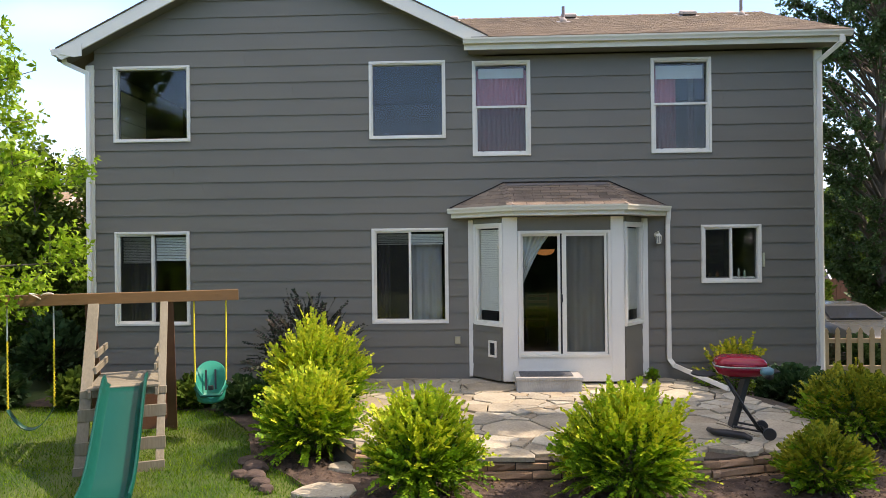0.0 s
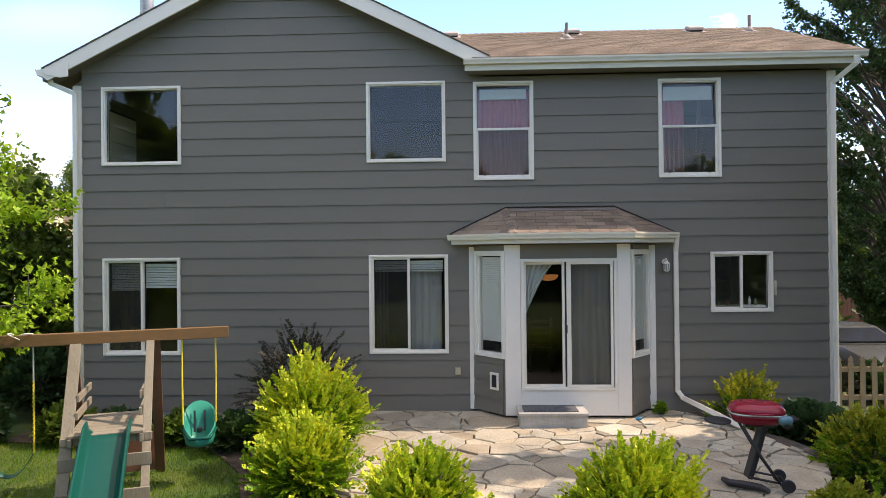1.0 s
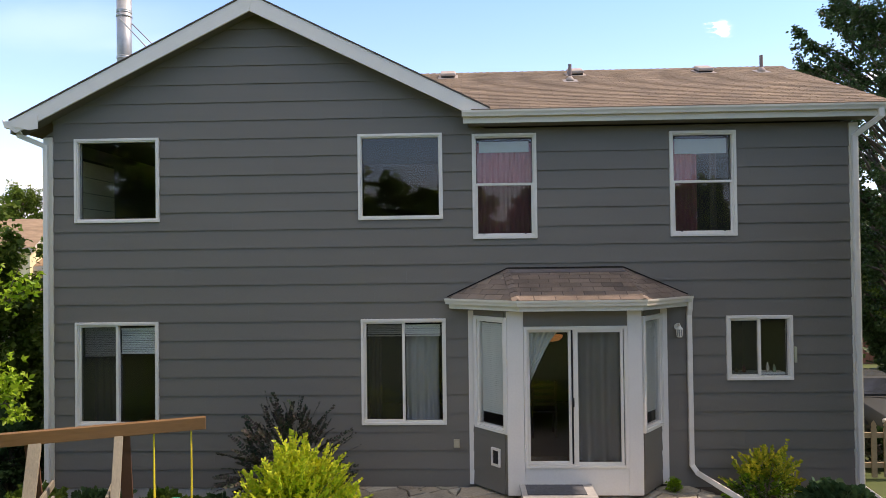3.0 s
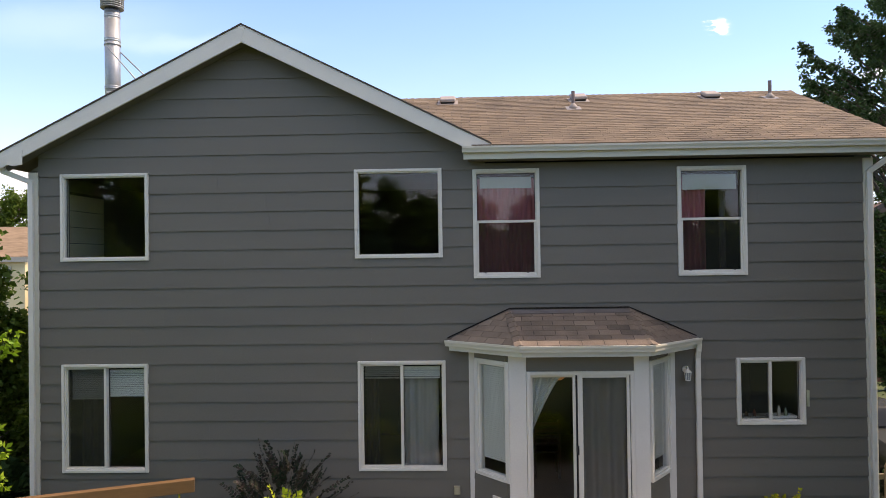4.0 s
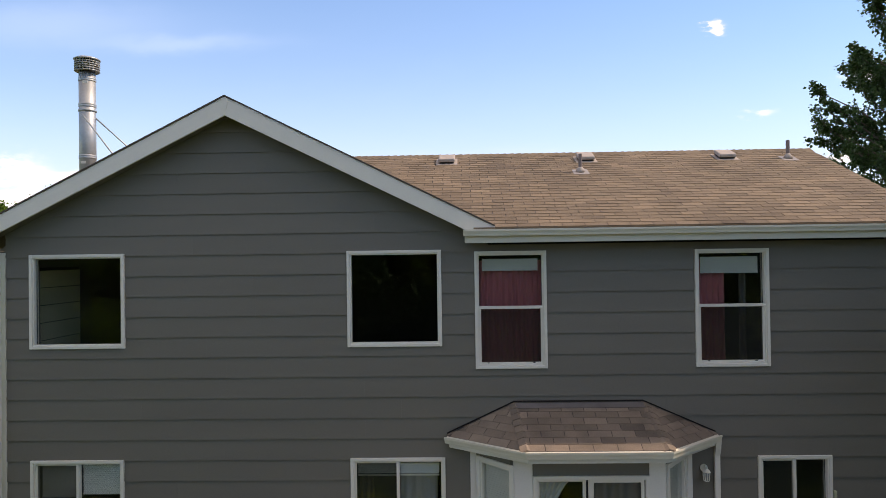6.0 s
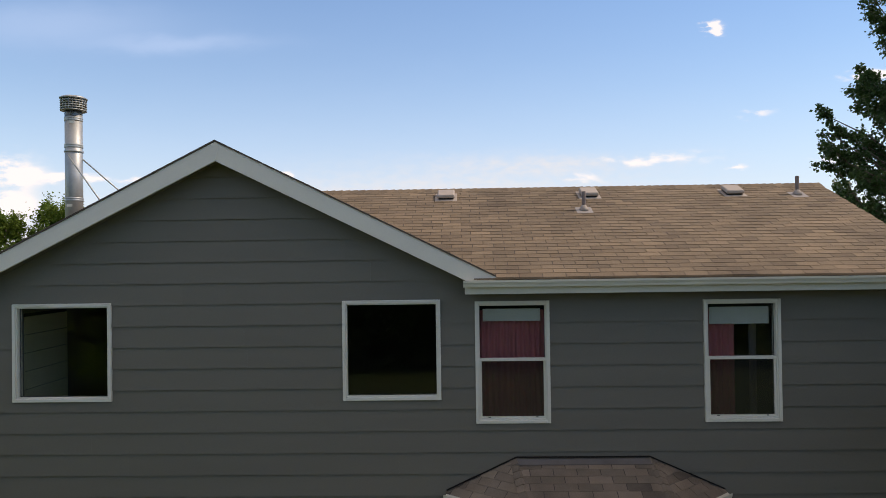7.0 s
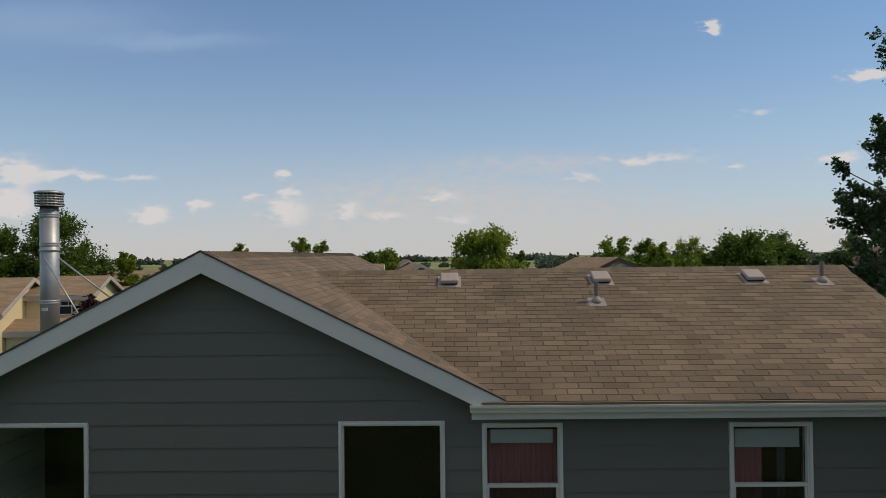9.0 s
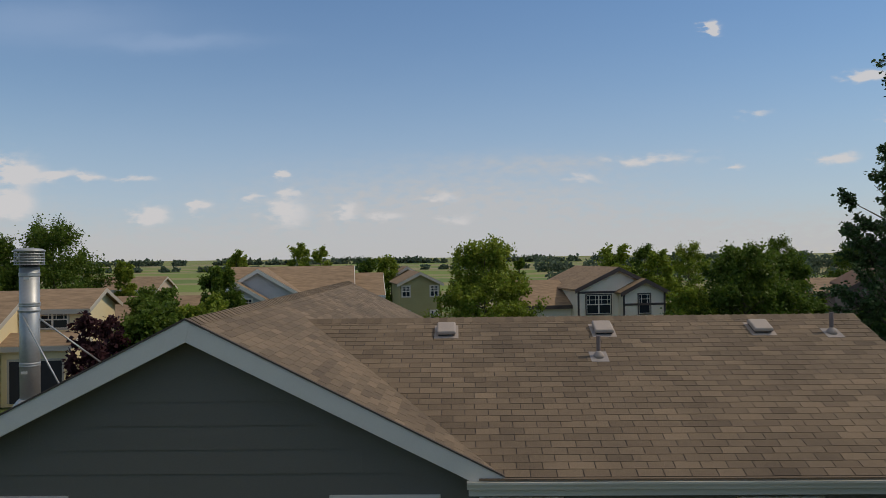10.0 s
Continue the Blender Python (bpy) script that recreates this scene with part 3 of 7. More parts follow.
part("eave_return", m, WHITE, house, "boxed white eave end", bevel=0.003)
m = Mesh()
m.box(0.33, 6.58, EAVE_Y - 0.02, EAVE_Y, 5.54, 5.715)
part("fascia", m, CREAM, house, "pale fascia board under the gutter", bevel=0.003)
m = Mesh()
m.box(0.40, 6.58, EAVE_Y, 0.0, 5.545, 5.57)
part("soffit", m, SIDING, house, "grey eave soffit")


def gutter(name, pts, mat, depth=0.11, high=0.115):
    """A moulded eaves gutter along pts, which run at its upper back edge."""
    prof = [(0.0, 0.0), (0.0, -high), (depth * 0.72, -high), (depth * 0.80, -high * 0.66), (depth * 0.92, -high * 0.40), (depth, -0.022), (depth, 0.004), (depth * 0.86, 0.004), (depth * 0.86, -0.012), (0.02, -0.012)]
    mm = Mesh()
    n, rows = len(prof), []
    for i, p in enumerate(pts):
        a = Vector(pts[max(i - 1, 0)])
        b = Vector(pts[min(i + 1, len(pts) - 1)])
        p = Vector(p)
        d1 = (p - a).normalized() if i else (b - p).normalized()
        d2 = (b - p).normalized() if i < len(pts) - 1 else d1
        n1, n2 = Vector((d1.y, -d1.x, 0)), Vector((d2.y, -d2.x, 0))
        nn = (n1 + n2).normalized()
        k = 1 / max(0.5, nn.dot(n1))
        rows += [p + nn * o * k + Vector((0, 0, h)) for o, h in prof]
    fs = [(i * n + k, i * n + (k + 1) % n, (i + 1) * n + (k + 1) % n, (i + 1) * n + k) for i in range(len(pts) - 1) for k in range(n)]
    fs += [tuple(range(n - 1, -1, -1)), tuple((len(pts) - 1) * n + k for k in range(n))]
    mm.add(rows, fs)
    return part(name, mm, mat, house, "pale aluminium eaves gutter")


gutter("gutter", [(0.31, EAVE_Y - 0.021, 5.718), (6.66, EAVE_Y - 0.021, 5.718)], CREAM, 0.085, 0.085)
part("starter_strip", Mesh().box(0.45, 6.70, EAVE_Y - 0.062, EAVE_Y - 0.001, 5.728, 5.747), SHINGLES, house, "overhanging bottom course of shingles")
gutter("gutter", [(GX0 - 0.002, 0.9, 5.72), (GX0 - 0.002, EAVE_Y - 0.02, 5.72)], WHITE)


def downspout(pts, mat=WHITE):
    mm = Mesh()
    for a, b in zip(pts, pts[1:]):
        d = (Vector(b) - Vector(a)).normalized() * 0.02
        mm.beam(Vector(a) - d, Vector(b) + d, 0.075, 0.055, (0, -1, 0.001))
    return part("downspout", mm, mat, house, "white rectangular downspout", bevel=0.008)


downspout([(6.48, -0.37, 5.62), (6.48, -0.37, 5.53), (6.255, -0.07, 5.29), (6.255, -0.07, 0.0), (6.50, -0.35, -0.20)])
downspout([(-6.60, -0.20, 5.60), (-6.58, -0.20, 5.50), (-6.25, -0.07, 5.35), (-6.25, -0.07, 0.10), (-6.30, -0.16, -0.02), (-6.40, -0.75, -0.17)])
downspout([(3.735, -0.13, 2.83), (3.735, -0.10, 2.70), (3.735, -0.06, 2.60), (3.74, -0.06, 0.32), (3.80, -0.14, 0.22), (4.25, -1.30, 0.07)])
for x0, x1 in ((WX0 - 0.012, WX0 + 0.135), (6.20, WX1 + 0.008)):
    m = Mesh()
    m.box(x0, x1, -0.036, 0.0, -0.05, 5.50)
    part("corner_board", m, CREAM, house, "pale vertical corner board", bevel=0.004)


# ---- windows ----
def window(x0, x1, z0, z1, kind):
    """A white vinyl window in a flat casing."""
    mm = Mesh()
    yf = -0.045
    mm.box(x0, x0 + CASE, yf, 0.0, z0, z1)
    mm.box(x1 - CASE, x1, yf, 0.0, z0, z1)
    mm.box(x0 + CASE, x1 - CASE, yf, 0.0, z1 - CASE, z1)
    mm.box(x0 + CASE, x1 - CASE, yf, 0.0, z0, z0 + CASE)
    w = part("window", mm, WHITE, house, {"fixed": "square fixed window with a white casing", "hung": "tall single-hung window with a white casing", "slider": "sliding window with a white casing"}[kind], bevel=0.006)
    a, b, c, d = x0 + CASE, x1 - CASE, z0 + CASE, z1 - CASE
    f = 0.018
    mm = Mesh()
    mm.box(a, a + f, -0.025, 0.09, c, d)
    mm.box(b - f, b, -0.025, 0.09, c, d)
    mm.box(a + f, b - f, -0.025, 0.09, d - f, d)
    mm.box(a + f, b - f, -0.025, 0.09, c, c + f)
    part("window_frame", mm, WHITE, w, "white vinyl frame", bevel=0.004)
    a, b, c, d = a + f, b - f, c + f, d - f
    if kind == "fixed":
        part("pane", Mesh().box(a, b, 0.02, 0.026, c, d), GLASS, w)
    elif kind == "hung":
        mid = c + (d - c) * 0.52
        part("meeting_rail", Mesh().box(a, b, -0.018, 0.05, mid - 0.019, mid + 0.019), WHITE, w, bevel=0.004)
        part("pane", Mesh().box(a, b, 0.05, 0.056, mid + 0.02, d), GLASS, w)
        s = Mesh()
        s.box(a, a + 0.024, -0.005, 0.04, c, mid - 0.019)
        s.box(b - 0.024, b, -0.005, 0.04, c, mid - 0.019)
        s.box(a + 0.024, b - 0.024, -0.005, 0.04, c, c + 0.024)
        part("sash", s, WHITE, w, "lower sash", bevel=0.004)
        part("pane", Mesh().box(a + 0.024, b - 0.024, 0.012, 0.018, c + 0.024, mid - 0.02), GLASS_DULL, w, "pane behind an insect screen")
        for xx in (a + 0.12, b - 0.12):
            part("latch", Mesh().box(xx - 0.015, xx + 0.015, -0.012, -0.004, c + 0.012, c + 0.024), BLACK, w)
    else:
        mid = (a + b) / 2
        part("meeting_rail", Mesh().box(mid - 0.021, mid + 0.021, -0.02, 0.05, c, d), WHITE, w, bevel=0.004)
        s = Mesh()
        s.box(a, a + 0.02, -0.005, 0.04, c, d)
        s.box(a + 0.02, mid - 0.021, -0.005, 0.04, d - 0.02, d)
        s.box(a + 0.02, mid - 0.021, -0.005, 0.04, c, c + 0.02)
        part("sash", s, WHITE, w, "sliding sash", bevel=0.004)
        part("pane", Mesh().box(a + 0.02, mid - 0.021, 0.012, 0.018, c + 0.02, d - 0.02), GLASS_DULL, w, "pane behind an insect screen")
        part("pane", Mesh().box(mid + 0.021, b, 0.05, 0.056, c, d), GLASS, w)
    g = Mesh()
    e = 0.007
    g.box(a, a + e, 0.042, 0.048, c, d)
    g.box(b - e, b, 0.042, 0.048, c, d)
    g.box(a + e, b - e, 0.042, 0.048, d - e, d)
    g.box(a + e, b - e, 0.042, 0.048, c, c + e)
    part("gasket", g, BLACK, w, "thin black glazing seal")
    return w


for args in WINDOWS:
    window(*args)


# ---- bay with the patio door ----
def side_frame(p, q):
    """Maps (along, out, up) on a bay side that runs from p to q; out is away from the house."""
    d = Vector((q[0] - p[0], q[1] - p[1], 0))
    ln = d.length
    d.normalize()
    o = Vector((d.y, -d.x, 0))
    return ln, lambda a, b, c: Vector((p[0], p[1], 0)) + d * a + o * b + Vector((0, 0, c))


def fbox(mm, fr, a0, a1, b0, b1, c0, c1):
    vs = [fr(a, b, c) for c in (c0, c1) for b in (b1, b0) for a in (a0, a1)]
    return mm.add(vs, [(0, 2, 3, 1), (4, 5, 7, 6), (0, 1, 5, 4), (2, 6, 7, 3), (0, 4, 6, 2), (1, 3, 7, 5)])


def bay_side(p, q, flip):
    ln, fr = side_frame(p, q)
    w0, w1, z0, z1 = (0.10 if flip else 0.17), ln - (0.08 if flip else 0.05), 0.98, 2.58
    mm = Mesh()
    fbox(mm, fr, 0.0, ln, -0.10, -0.002, 0.05, z0)
    fbox(mm, fr, 0.0, ln, -0.10, -0.002, z1, 2.72)
    fbox(mm, fr, 0.0, w0, -0.10, -0.002, z0, z1)
    fbox(mm, fr, w1, ln, -0.10, -0.002, z0, z1)
    s = part("bay_wall", mm, SIDING, house, "angled side of the bay")
    for k in range(4):
        c0 = max(0.045, COURSE0 + k * COURSE)
        c1 = min(COURSE0 + (k + 1) * COURSE, z0 - 0.03)
        if c1 - c0 < 0.03:
            continue
        b = Mesh()
        vs = [fr(a, o, c) for a in (0.06, ln - 0.06) for o, c in ((0.0, c0), (0.020, c0), (0.006, c1), (0.0, c1))]
        b.add(vs, [(0, 1, 2, 3), (4, 7, 6, 5), (0, 4, 5, 1), (1, 5, 6, 2), (2, 6, 7, 3), (0, 3, 7, 4)])
        part("siding_board", b, SIDING, s)
    part("siding_board", fbox(Mesh(), fr, 0.10, ln - 0.06, 0.0, 0.012, z1 + 0.045, 2.70), SIDING, s)
    e = 0.065
    mm = Mesh()
    fbox(mm, fr, w0 - e, w0, 0.0, 0.04, z0 - 0.05, z1 + 0.05)
    fbox(mm, fr, w1, w1 + e, 0.0, 0.04, z0 - 0.05, z1 + 0.05)
    fbox(mm, fr, w0, w1, 0.0, 0.04, z1, z1 + 0.05)
    fbox(mm, fr, w0 - 0.0, w1, 0.0, 0.045, z0 - 0.05, z0)
    w = part("window", mm, BAYWHITE, house, "narrow bay window with a white casing", bevel=0.005)
    mm = Mesh()
    f = 0.03
    fbox(mm, fr, w0, w0 + f, -0.07, 0.02, z0, z1)
    fbox(mm, fr, w1 - f, w1, -0.07, 0.02, z0, z1)
    fbox(mm, fr, w0 + f, w1 - f, -0.07, 0.02, z1 - f, z1)
    fbox(mm, fr, w0 + f, w1 - f, -0.07, 0.02, z0, z0 + f)
    part("window_frame", mm, WHITE, w, bevel=0.004)
    part("pane", fbox(Mesh(), fr, w0 + f, w1 - f, -0.02, -0.014, z0 + f, z1 - f), GLASS, w)
    # pleated blind, drawn down to a hand above the sill
    mm = Mesh()
    zb = z0 + 0.20
    rows = int((z1 - 0.05 - zb) / 0.03)
    for k in range(rows):
        c = zb + k * 0.03
        fbox(mm, fr, w0 + f + 0.01, w1 - f - 0.01, -0.062, -0.046, c, c + 0.027)
    tagged(part("window_blind", mm, BLIND, None), "white slatted blind hanging behind the bay window", "blind", "bay window blinds")
    if not flip:
        mm = Mesh()
        a0, a1, c0, c1 = 0.46, 0.64, 0.42, 0.69
        fbox(mm, fr, a0, a0 + 0.03, 0.012, 0.045, c0, c1)
        fbox(mm, fr, a1 - 0.03, a1, 0.012, 0.045, c0, c1)
        fbox(mm, fr, a0 + 0.03, a1 - 0.03, 0.012, 0.045, c1 - 0.035, c1)
        fbox(mm, fr, a0 + 0.03, a1 - 0.03, 0.012, 0.045, c0, c0 + 0.035)
        d = part("pet_door", mm, WHITE, house, "small white-framed pet door with a dark flap", bevel=0.004)
        part("flap", fbox(Mesh(), fr, a0 + 0.03, a1 - 0.03, 0.02, 0.026, c0 + 0.035, c1 - 0.035), BLACK, d, "dark flap")


BLIND = paint("white_blind", (0.76, 0.73, 0.65), 0.7, 0.04, 4)
bay_side(BAY[0], BAY[1], False)
bay_side(BAY[2], BAY[3], True)
m = Mesh()
yb = -0.58
m.box(0.918, 1.165, yb - 0.02, yb + 0.10, 0.045, 2.72)
part("post", m, BAYWHITE, house, "wide white bay corner post", bevel=0.006)
m = Mesh()
m.box(2.67, 2.878, yb - 0.02, yb + 0.10, 0.045, 2.72)
part("post", m, BAYWHITE, house, "wide white bay corner post", bevel=0.006)
m = Mesh()
m.box(1.165, 2.67, yb - 0.012, yb + 0.10, 0.045, 0.44)
part("kick_panel", m, BAYWHITE, house, "white panel below the patio door", bevel=0.004)
m = Mesh()
m.box(1.165, 2.67, yb - 0.004, yb + 0.10, 2.50, 2.72)
part("door_header", m, SIDING, house, "dark grey strip above the patio door")
for x0 in (0.365, 3.275):
    m = Mesh()
    m.box(x0, x0 + 0.13, -0.05, 0.0, 0.03, 2.70)
    part("corner_board", m, BAYWHITE, house, "white board beside the bay", bevel=0.004)

part("foundation", Mesh().slab([(0.62, 0.0), (1.14, -0.44), (2.66, -0.44), (3.12, 0.0)], lambda x, y: (x, y, -0.06), lambda x, y: (x, y, 0.044)), SAND, house, "dark gap under the bay")


def patio_door():
    x0, x1, z0, z1 = 1.168, 2.668, 0.442, 2.498
    mm = Mesh()
    f = 0.05
    ya, yb2 = -0.615, -0.49
    mm.box(x0, x0 + f, ya, yb2, z0, z1)
    mm.box(x1 - f, x1, ya, yb2, z0, z1)
    mm.box(x0 + f, x1 - f, ya, yb2, z1 - f, z1)
    mm.box(x0 + f, x1 - f, ya, yb2, z0, z0 + 0.04)
    d = part("sliding_door", mm, WHITE, house, "white sliding patio door", bevel=0.005)
    for a, b, y, g, lab, kl in ((x0 + f, 1.862, -0.54, GLASS, "fixed leaf", 0.04), (1.886, x1 - f - 0.010, -0.585, GLASS_SCREEN, "leaf with an insect screen", 0.068)):
        s = Mesh()
        c, e = z0 + 0.04, z1 - f
        k = 0.042
        s.box(a, a + kl, y, y + 0.035, c, e)
        s.box(b - k, b, y, y + 0.035, c, e)
        s.box(a + kl, b - k, y, y + 0.035, e - k, e)
        s.box(a + kl, b - k, y, y + 0.035, c, c + k)
        leaf = part("door_leaf", s, WHITE, d, lab, bevel=0.004)
        part("pane", Mesh().box(a + kl, b - k, y + 0.014, y + 0.02, c + k, e - k), g, leaf)
    # Black strips stand in for the dark room behind the door's gaps.
    part("meeting_seal", Mesh().box(1.8625, 1.8855, -0.53, -0.515, z0 + 0.041, z1 - f - 0.001), BLACK, d, "black strip painting in the dark gap between the leaves")
    part("jamb_seal", Mesh().box(x1 - f - 0.0095, x1 - f - 0.0005, -0.57, -0.555, z0 + 0.041, z1 - f - 0.001), BLACK, d, "black strip painting in the dark gap beside the jamb")
    h = Mesh().box(1.866, 1.892, -0.612, -0.586, 1.33, 1.46)
    part("handle", h, BLACK, d, "black pull handle", bevel=0.006)


patio_door()

# bay roof
EAVES = [(0.05, 0.0), (0.05, -0.10), (1.075, -0.87), (2.855, -0.87), (3.735, -0.10), (3.735, 0.0)]
TOPL, TOPR = (0.985, 0.0, 3.325), (2.755, 0.0, 3.325)
EZ = 2.893
m = Mesh()
low = [(x, y, EZ) for x, y in EAVES]
m.add(low + [TOPL, TOPR] + [(x, y, EZ - 0.03) for x, y in EAVES], [(0, 1, 6), (1, 2, 6), (2, 3, 7, 6), (3, 4, 7), (4, 5, 7), (8, 13, 12, 11, 10, 9), (0, 8, 9, 1), (1, 9, 10, 2), (2, 10, 11, 3), (3, 11, 12, 4), (4, 12, 13, 5), (0, 6, 7, 5, 13, 8)])
bay_roof = part("bay_roof", m, FELT, house, "small hipped brown shingle roof over the bay")
m = Mesh()
inner = [(x + (1.86 - x) * 0.015, y * 0.985) for x, y in EAVES]
m.add([(x, y, 2.738) for x, y in inner] + [(x, y, EZ - 0.034) for x, y in inner], [(0, 5, 4, 3, 2, 1), (6, 7, 8, 9, 10, 11)] + [(k, k + 1, k + 7, k + 6) for k in range(5)] + [(5, 0, 6, 11)])
part("bay_eave", m, BAYWHITE, house, "white boxed eave of the bay", bevel=0.004)
gutter("gutter", [(x, y, EZ + 0.0) for x, y in EAVES[1:5]], CREAM, 0.07, 0.085)
# ---- patio ----
EDGE = [(-2.2, 0.0), (-2.3, -1.2), (-1.9, -2.4), (-1.42, -3.3), (-0.9, -4.15), (0.2, -4.45), (1.6, -4.42), (3.0, -4.36), (3.85, -4.1), (4.5, -3.2), (4.95, -2.2), (4.75, -1.5), (4.3, -0.9), (4.1, 0.0)]
EDGE = EDGE[::-1]  # clockwise to counter-clockwise
if area(EDGE) < 0:
    EDGE = EDGE[::-1]
m = Mesh()
m.slab(EDGE, lambda a, b: (a, b, -0.42), lambda a, b: (a, b, -0.035))
patio = solid("patio", m, SAND, "raised flagstone patio with sandy joints beside the house", "patio", kind="structure")


def inside(p, poly):
    c = False
    for a, b in zip(poly, poly[1:] + poly[:1]):
        if (a[1] > p[1]) != (b[1] > p[1]) and p[0] < (b[0] - a[0]) * (p[1] - a[1]) / (b[1] - a[1]) + a[0]:
            c = not c
    return c


def flagstones():
    """Irregular stones: the cells round scattered seeds, pulled apart by the joints."""
    rng = random.Random(7)
    seeds = []
    for _ in range(4000):
        p = (rng.uniform(-2.6, 5.2), rng.uniform(-4.7, 0.1))
        r = rng.choice((0.12, 0.15, 0.20, 0.27)) if _ > 24 else 0.36
        if all((p[0] - q[0]) ** 2 * 0.6 + (p[1] - q[1]) ** 2 * 1.5 > (0.55 * (r + q[2])) ** 2 * 1.5 for q in seeds):
            seeds.append((*p, r))
    tops = []
    for p in seeds:
        cell = [(p[0] - 1, p[1] - 1), (p[0] + 1, p[1] - 1), (p[0] + 1, p[1] + 1), (p[0] - 1, p[1] + 1)]
        for q in seeds:
            d = (q[0] - p[0], q[1] - p[1])
            if q is p or d[0] ** 2 + d[1] ** 2 > 4:
                continue
            ln = math.hypot(*d)
            cell = clip(cell, d[0] / ln, d[1] / ln, (d[0] * (p[0] + q[0]) / 2 + d[1] * (p[1] + q[1]) / 2) / ln + (p[2] ** 2 - q[2] ** 2) * 0.8 / ln - 0.007)
            if len(cell) < 3:
                break
        if len(cell) < 3:
            continue
        cell = clip(cell, 0, 1, -0.05)
        if len(cell) < 3:
            continue
        cx, cy = sum(a for a, b in cell) / len(cell), sum(b for a, b in cell) / len(cell)
        if not inside((cx, cy), EDGE):
            continue
        for a, b in zip(EDGE, EDGE[1:] + EDGE[:1]):
            ln = math.hypot(b[0] - a[0], b[1] - a[1])
            nx, ny = (b[1] - a[1]) / ln, -(b[0] - a[0]) / ln
            if len(cell) > 2:
                cell = clip(cell, nx, ny, nx * a[0] + ny * a[1] + rng.uniform(0.02, 0.06))
        if len(cell) > 2 and abs(area(cell)) > 0.006:
            tops.append(cell)
    for cell in tops:
        # keep clear of the bay and the step
        if all(1.08 < a < 2.14 and -1.15 < b for a, b in cell):
            continue
        z = rng.uniform(-0.012, 0.012)
        tx, ty = rng.uniform(-0.008, 0.008), rng.uniform(-0.008, 0.008)
        cx, cy = sum(a for a, b in cell) / len(cell), sum(b for a, b in cell) / len(cell)
        # roughen the outline
        ring = []
        for a, b in zip(cell, cell[1:] + cell[:1]):
            ring.append(a)
            ln = math.hypot(b[0] - a[0], b[1] - a[1])
            if ln > 0.16:
                k = rng.uniform(-0.10, 0.02) * min(ln, 0.25)
                nx, ny = (b[1] - a[1]) / ln, -(b[0] - a[0]) / ln
                t = rng.uniform(0.35, 0.65)
                ring.append((a[0] + (b[0] - a[0]) * t + nx * k, a[1] + (b[1] - a[1]) * t + ny * k))
        n = len(ring)
        top = lambda a, b, s, dz: (cx + (a - cx) * s, cy + (b - cy) * s, z + dz + (a - cx) * tx + (b - cy) * ty)
        mm = Mesh()
        vs = [top(a, b, 1.0, -0.05) for a, b in ring] + [top(a, b, 1.0, -0.008) for a, b in ring] + [top(a, b, 0.965, 0.0) for a, b in ring]
        fs = [tuple(range(2 * n, 3 * n))] + [(r * n + k, r * n + (k + 1) % n, (r + 1) * n + (k + 1) % n, (r + 1) * n + k) for r in (0, 1) for k in range(n)]
        mm.add(vs, fs)
        part("flagstone", mm, STONE, patio)


flagstones()


def retaining_wall():
    """Four rough courses of sandstone under the patio's front edge."""
    rng = random.Random(3)
    w = solid("retaining_wall", Mesh().box(-0.75, 3.2, -4.30, -4.2, -0.45, -0.06), SAND, "low dry-stacked sandstone wall holding up the patio", "wall", kind="structure")
    line = [(-1.35, -3.3), (-0.9, -4.18), (0.2, -4.48), (1.6, -4.40), (3.0, -4.40), (3.85, -4.14), (4.5, -3.24), (4.95, -2.2)]
    for z0, z1 in ((-0.42, -0.325), (-0.319, -0.24), (-0.233, -0.148), (-0.141, -0.055)):
        for a, b in zip(line, line[1:]):
            ln = math.hypot(b[0] - a[0], b[1] - a[1])
            t = 0.0
            while t < ln - 0.05:
                L = min(rng.uniform(0.22, 0.62), ln - t)
                d = ((b[0] - a[0]) / ln, (b[1] - a[1]) / ln)
                o = rng.uniform(-0.03, 0.04)
                nx, ny = d[1], -d[0]
                p = Vector((a[0] + d[0] * (t + 0.006) + nx * o, a[1] + d[1] * (t + 0.006) + ny * o))
                q = Vector((a[0] + d[0] * (t + L - 0.006) + nx * o, a[1] + d[1] * (t + L - 0.006) + ny * o))
                mm = Mesh()
                c = 0.012
                vs = []
                for e in (p, p.lerp(q, rng.uniform(0.25, 0.4)), p.lerp(q, rng.uniform(0.6, 0.75)), q):
                    for off, z in ((-0.16, z0), (-c, z0), (rng.uniform(-0.008, 0.012), z0 + c * 1.6), (rng.uniform(-0.008, 0.016), z1 - c * 1.6), (-c, z1), (-0.16, z1)):
                        vs.append((e[0] + nx * off, e[1] + ny * off, z + rng.uniform(-0.007, 0.006)))
                mm.add(vs, [(0, 1, 2, 3, 4, 5), (23, 22, 21, 20, 19, 18)] + [(r + k, r + k + 6, r + (k + 1) % 6 + 6, r + (k + 1) % 6) for r in (0, 6, 12) for k in range(6)])
                part("stone_block", mm, REDSTONE, w)
                t += L
    return w


retaining_wall()
m = Mesh()
BED = [(0.2, -6.2), (5.8, -6.0), (6.6, -3.0), (6.6, -0.02), (4.0, -0.02), (4.4, -1.0), (5.0, -2.2), (3.9, -4.2), (0.2, -4.5), (-0.9, -4.2), (-1.9, -2.4), (-2.2, -1.0), (-3.0, -0.5), (-6.3, -0.02), (-6.9, -0.02), (-6.9, -1.0), (-3.5, -1.3), (-2.7, -2.4), (-2.25, -3.6), (-1.6, -4.3), (-0.9, -5.2)]
m.slab(BED, lambda a, b: (a, b, LAWN_Z - 0.1), lambda a, b: (a, b, LAWN_Z + 0.03))
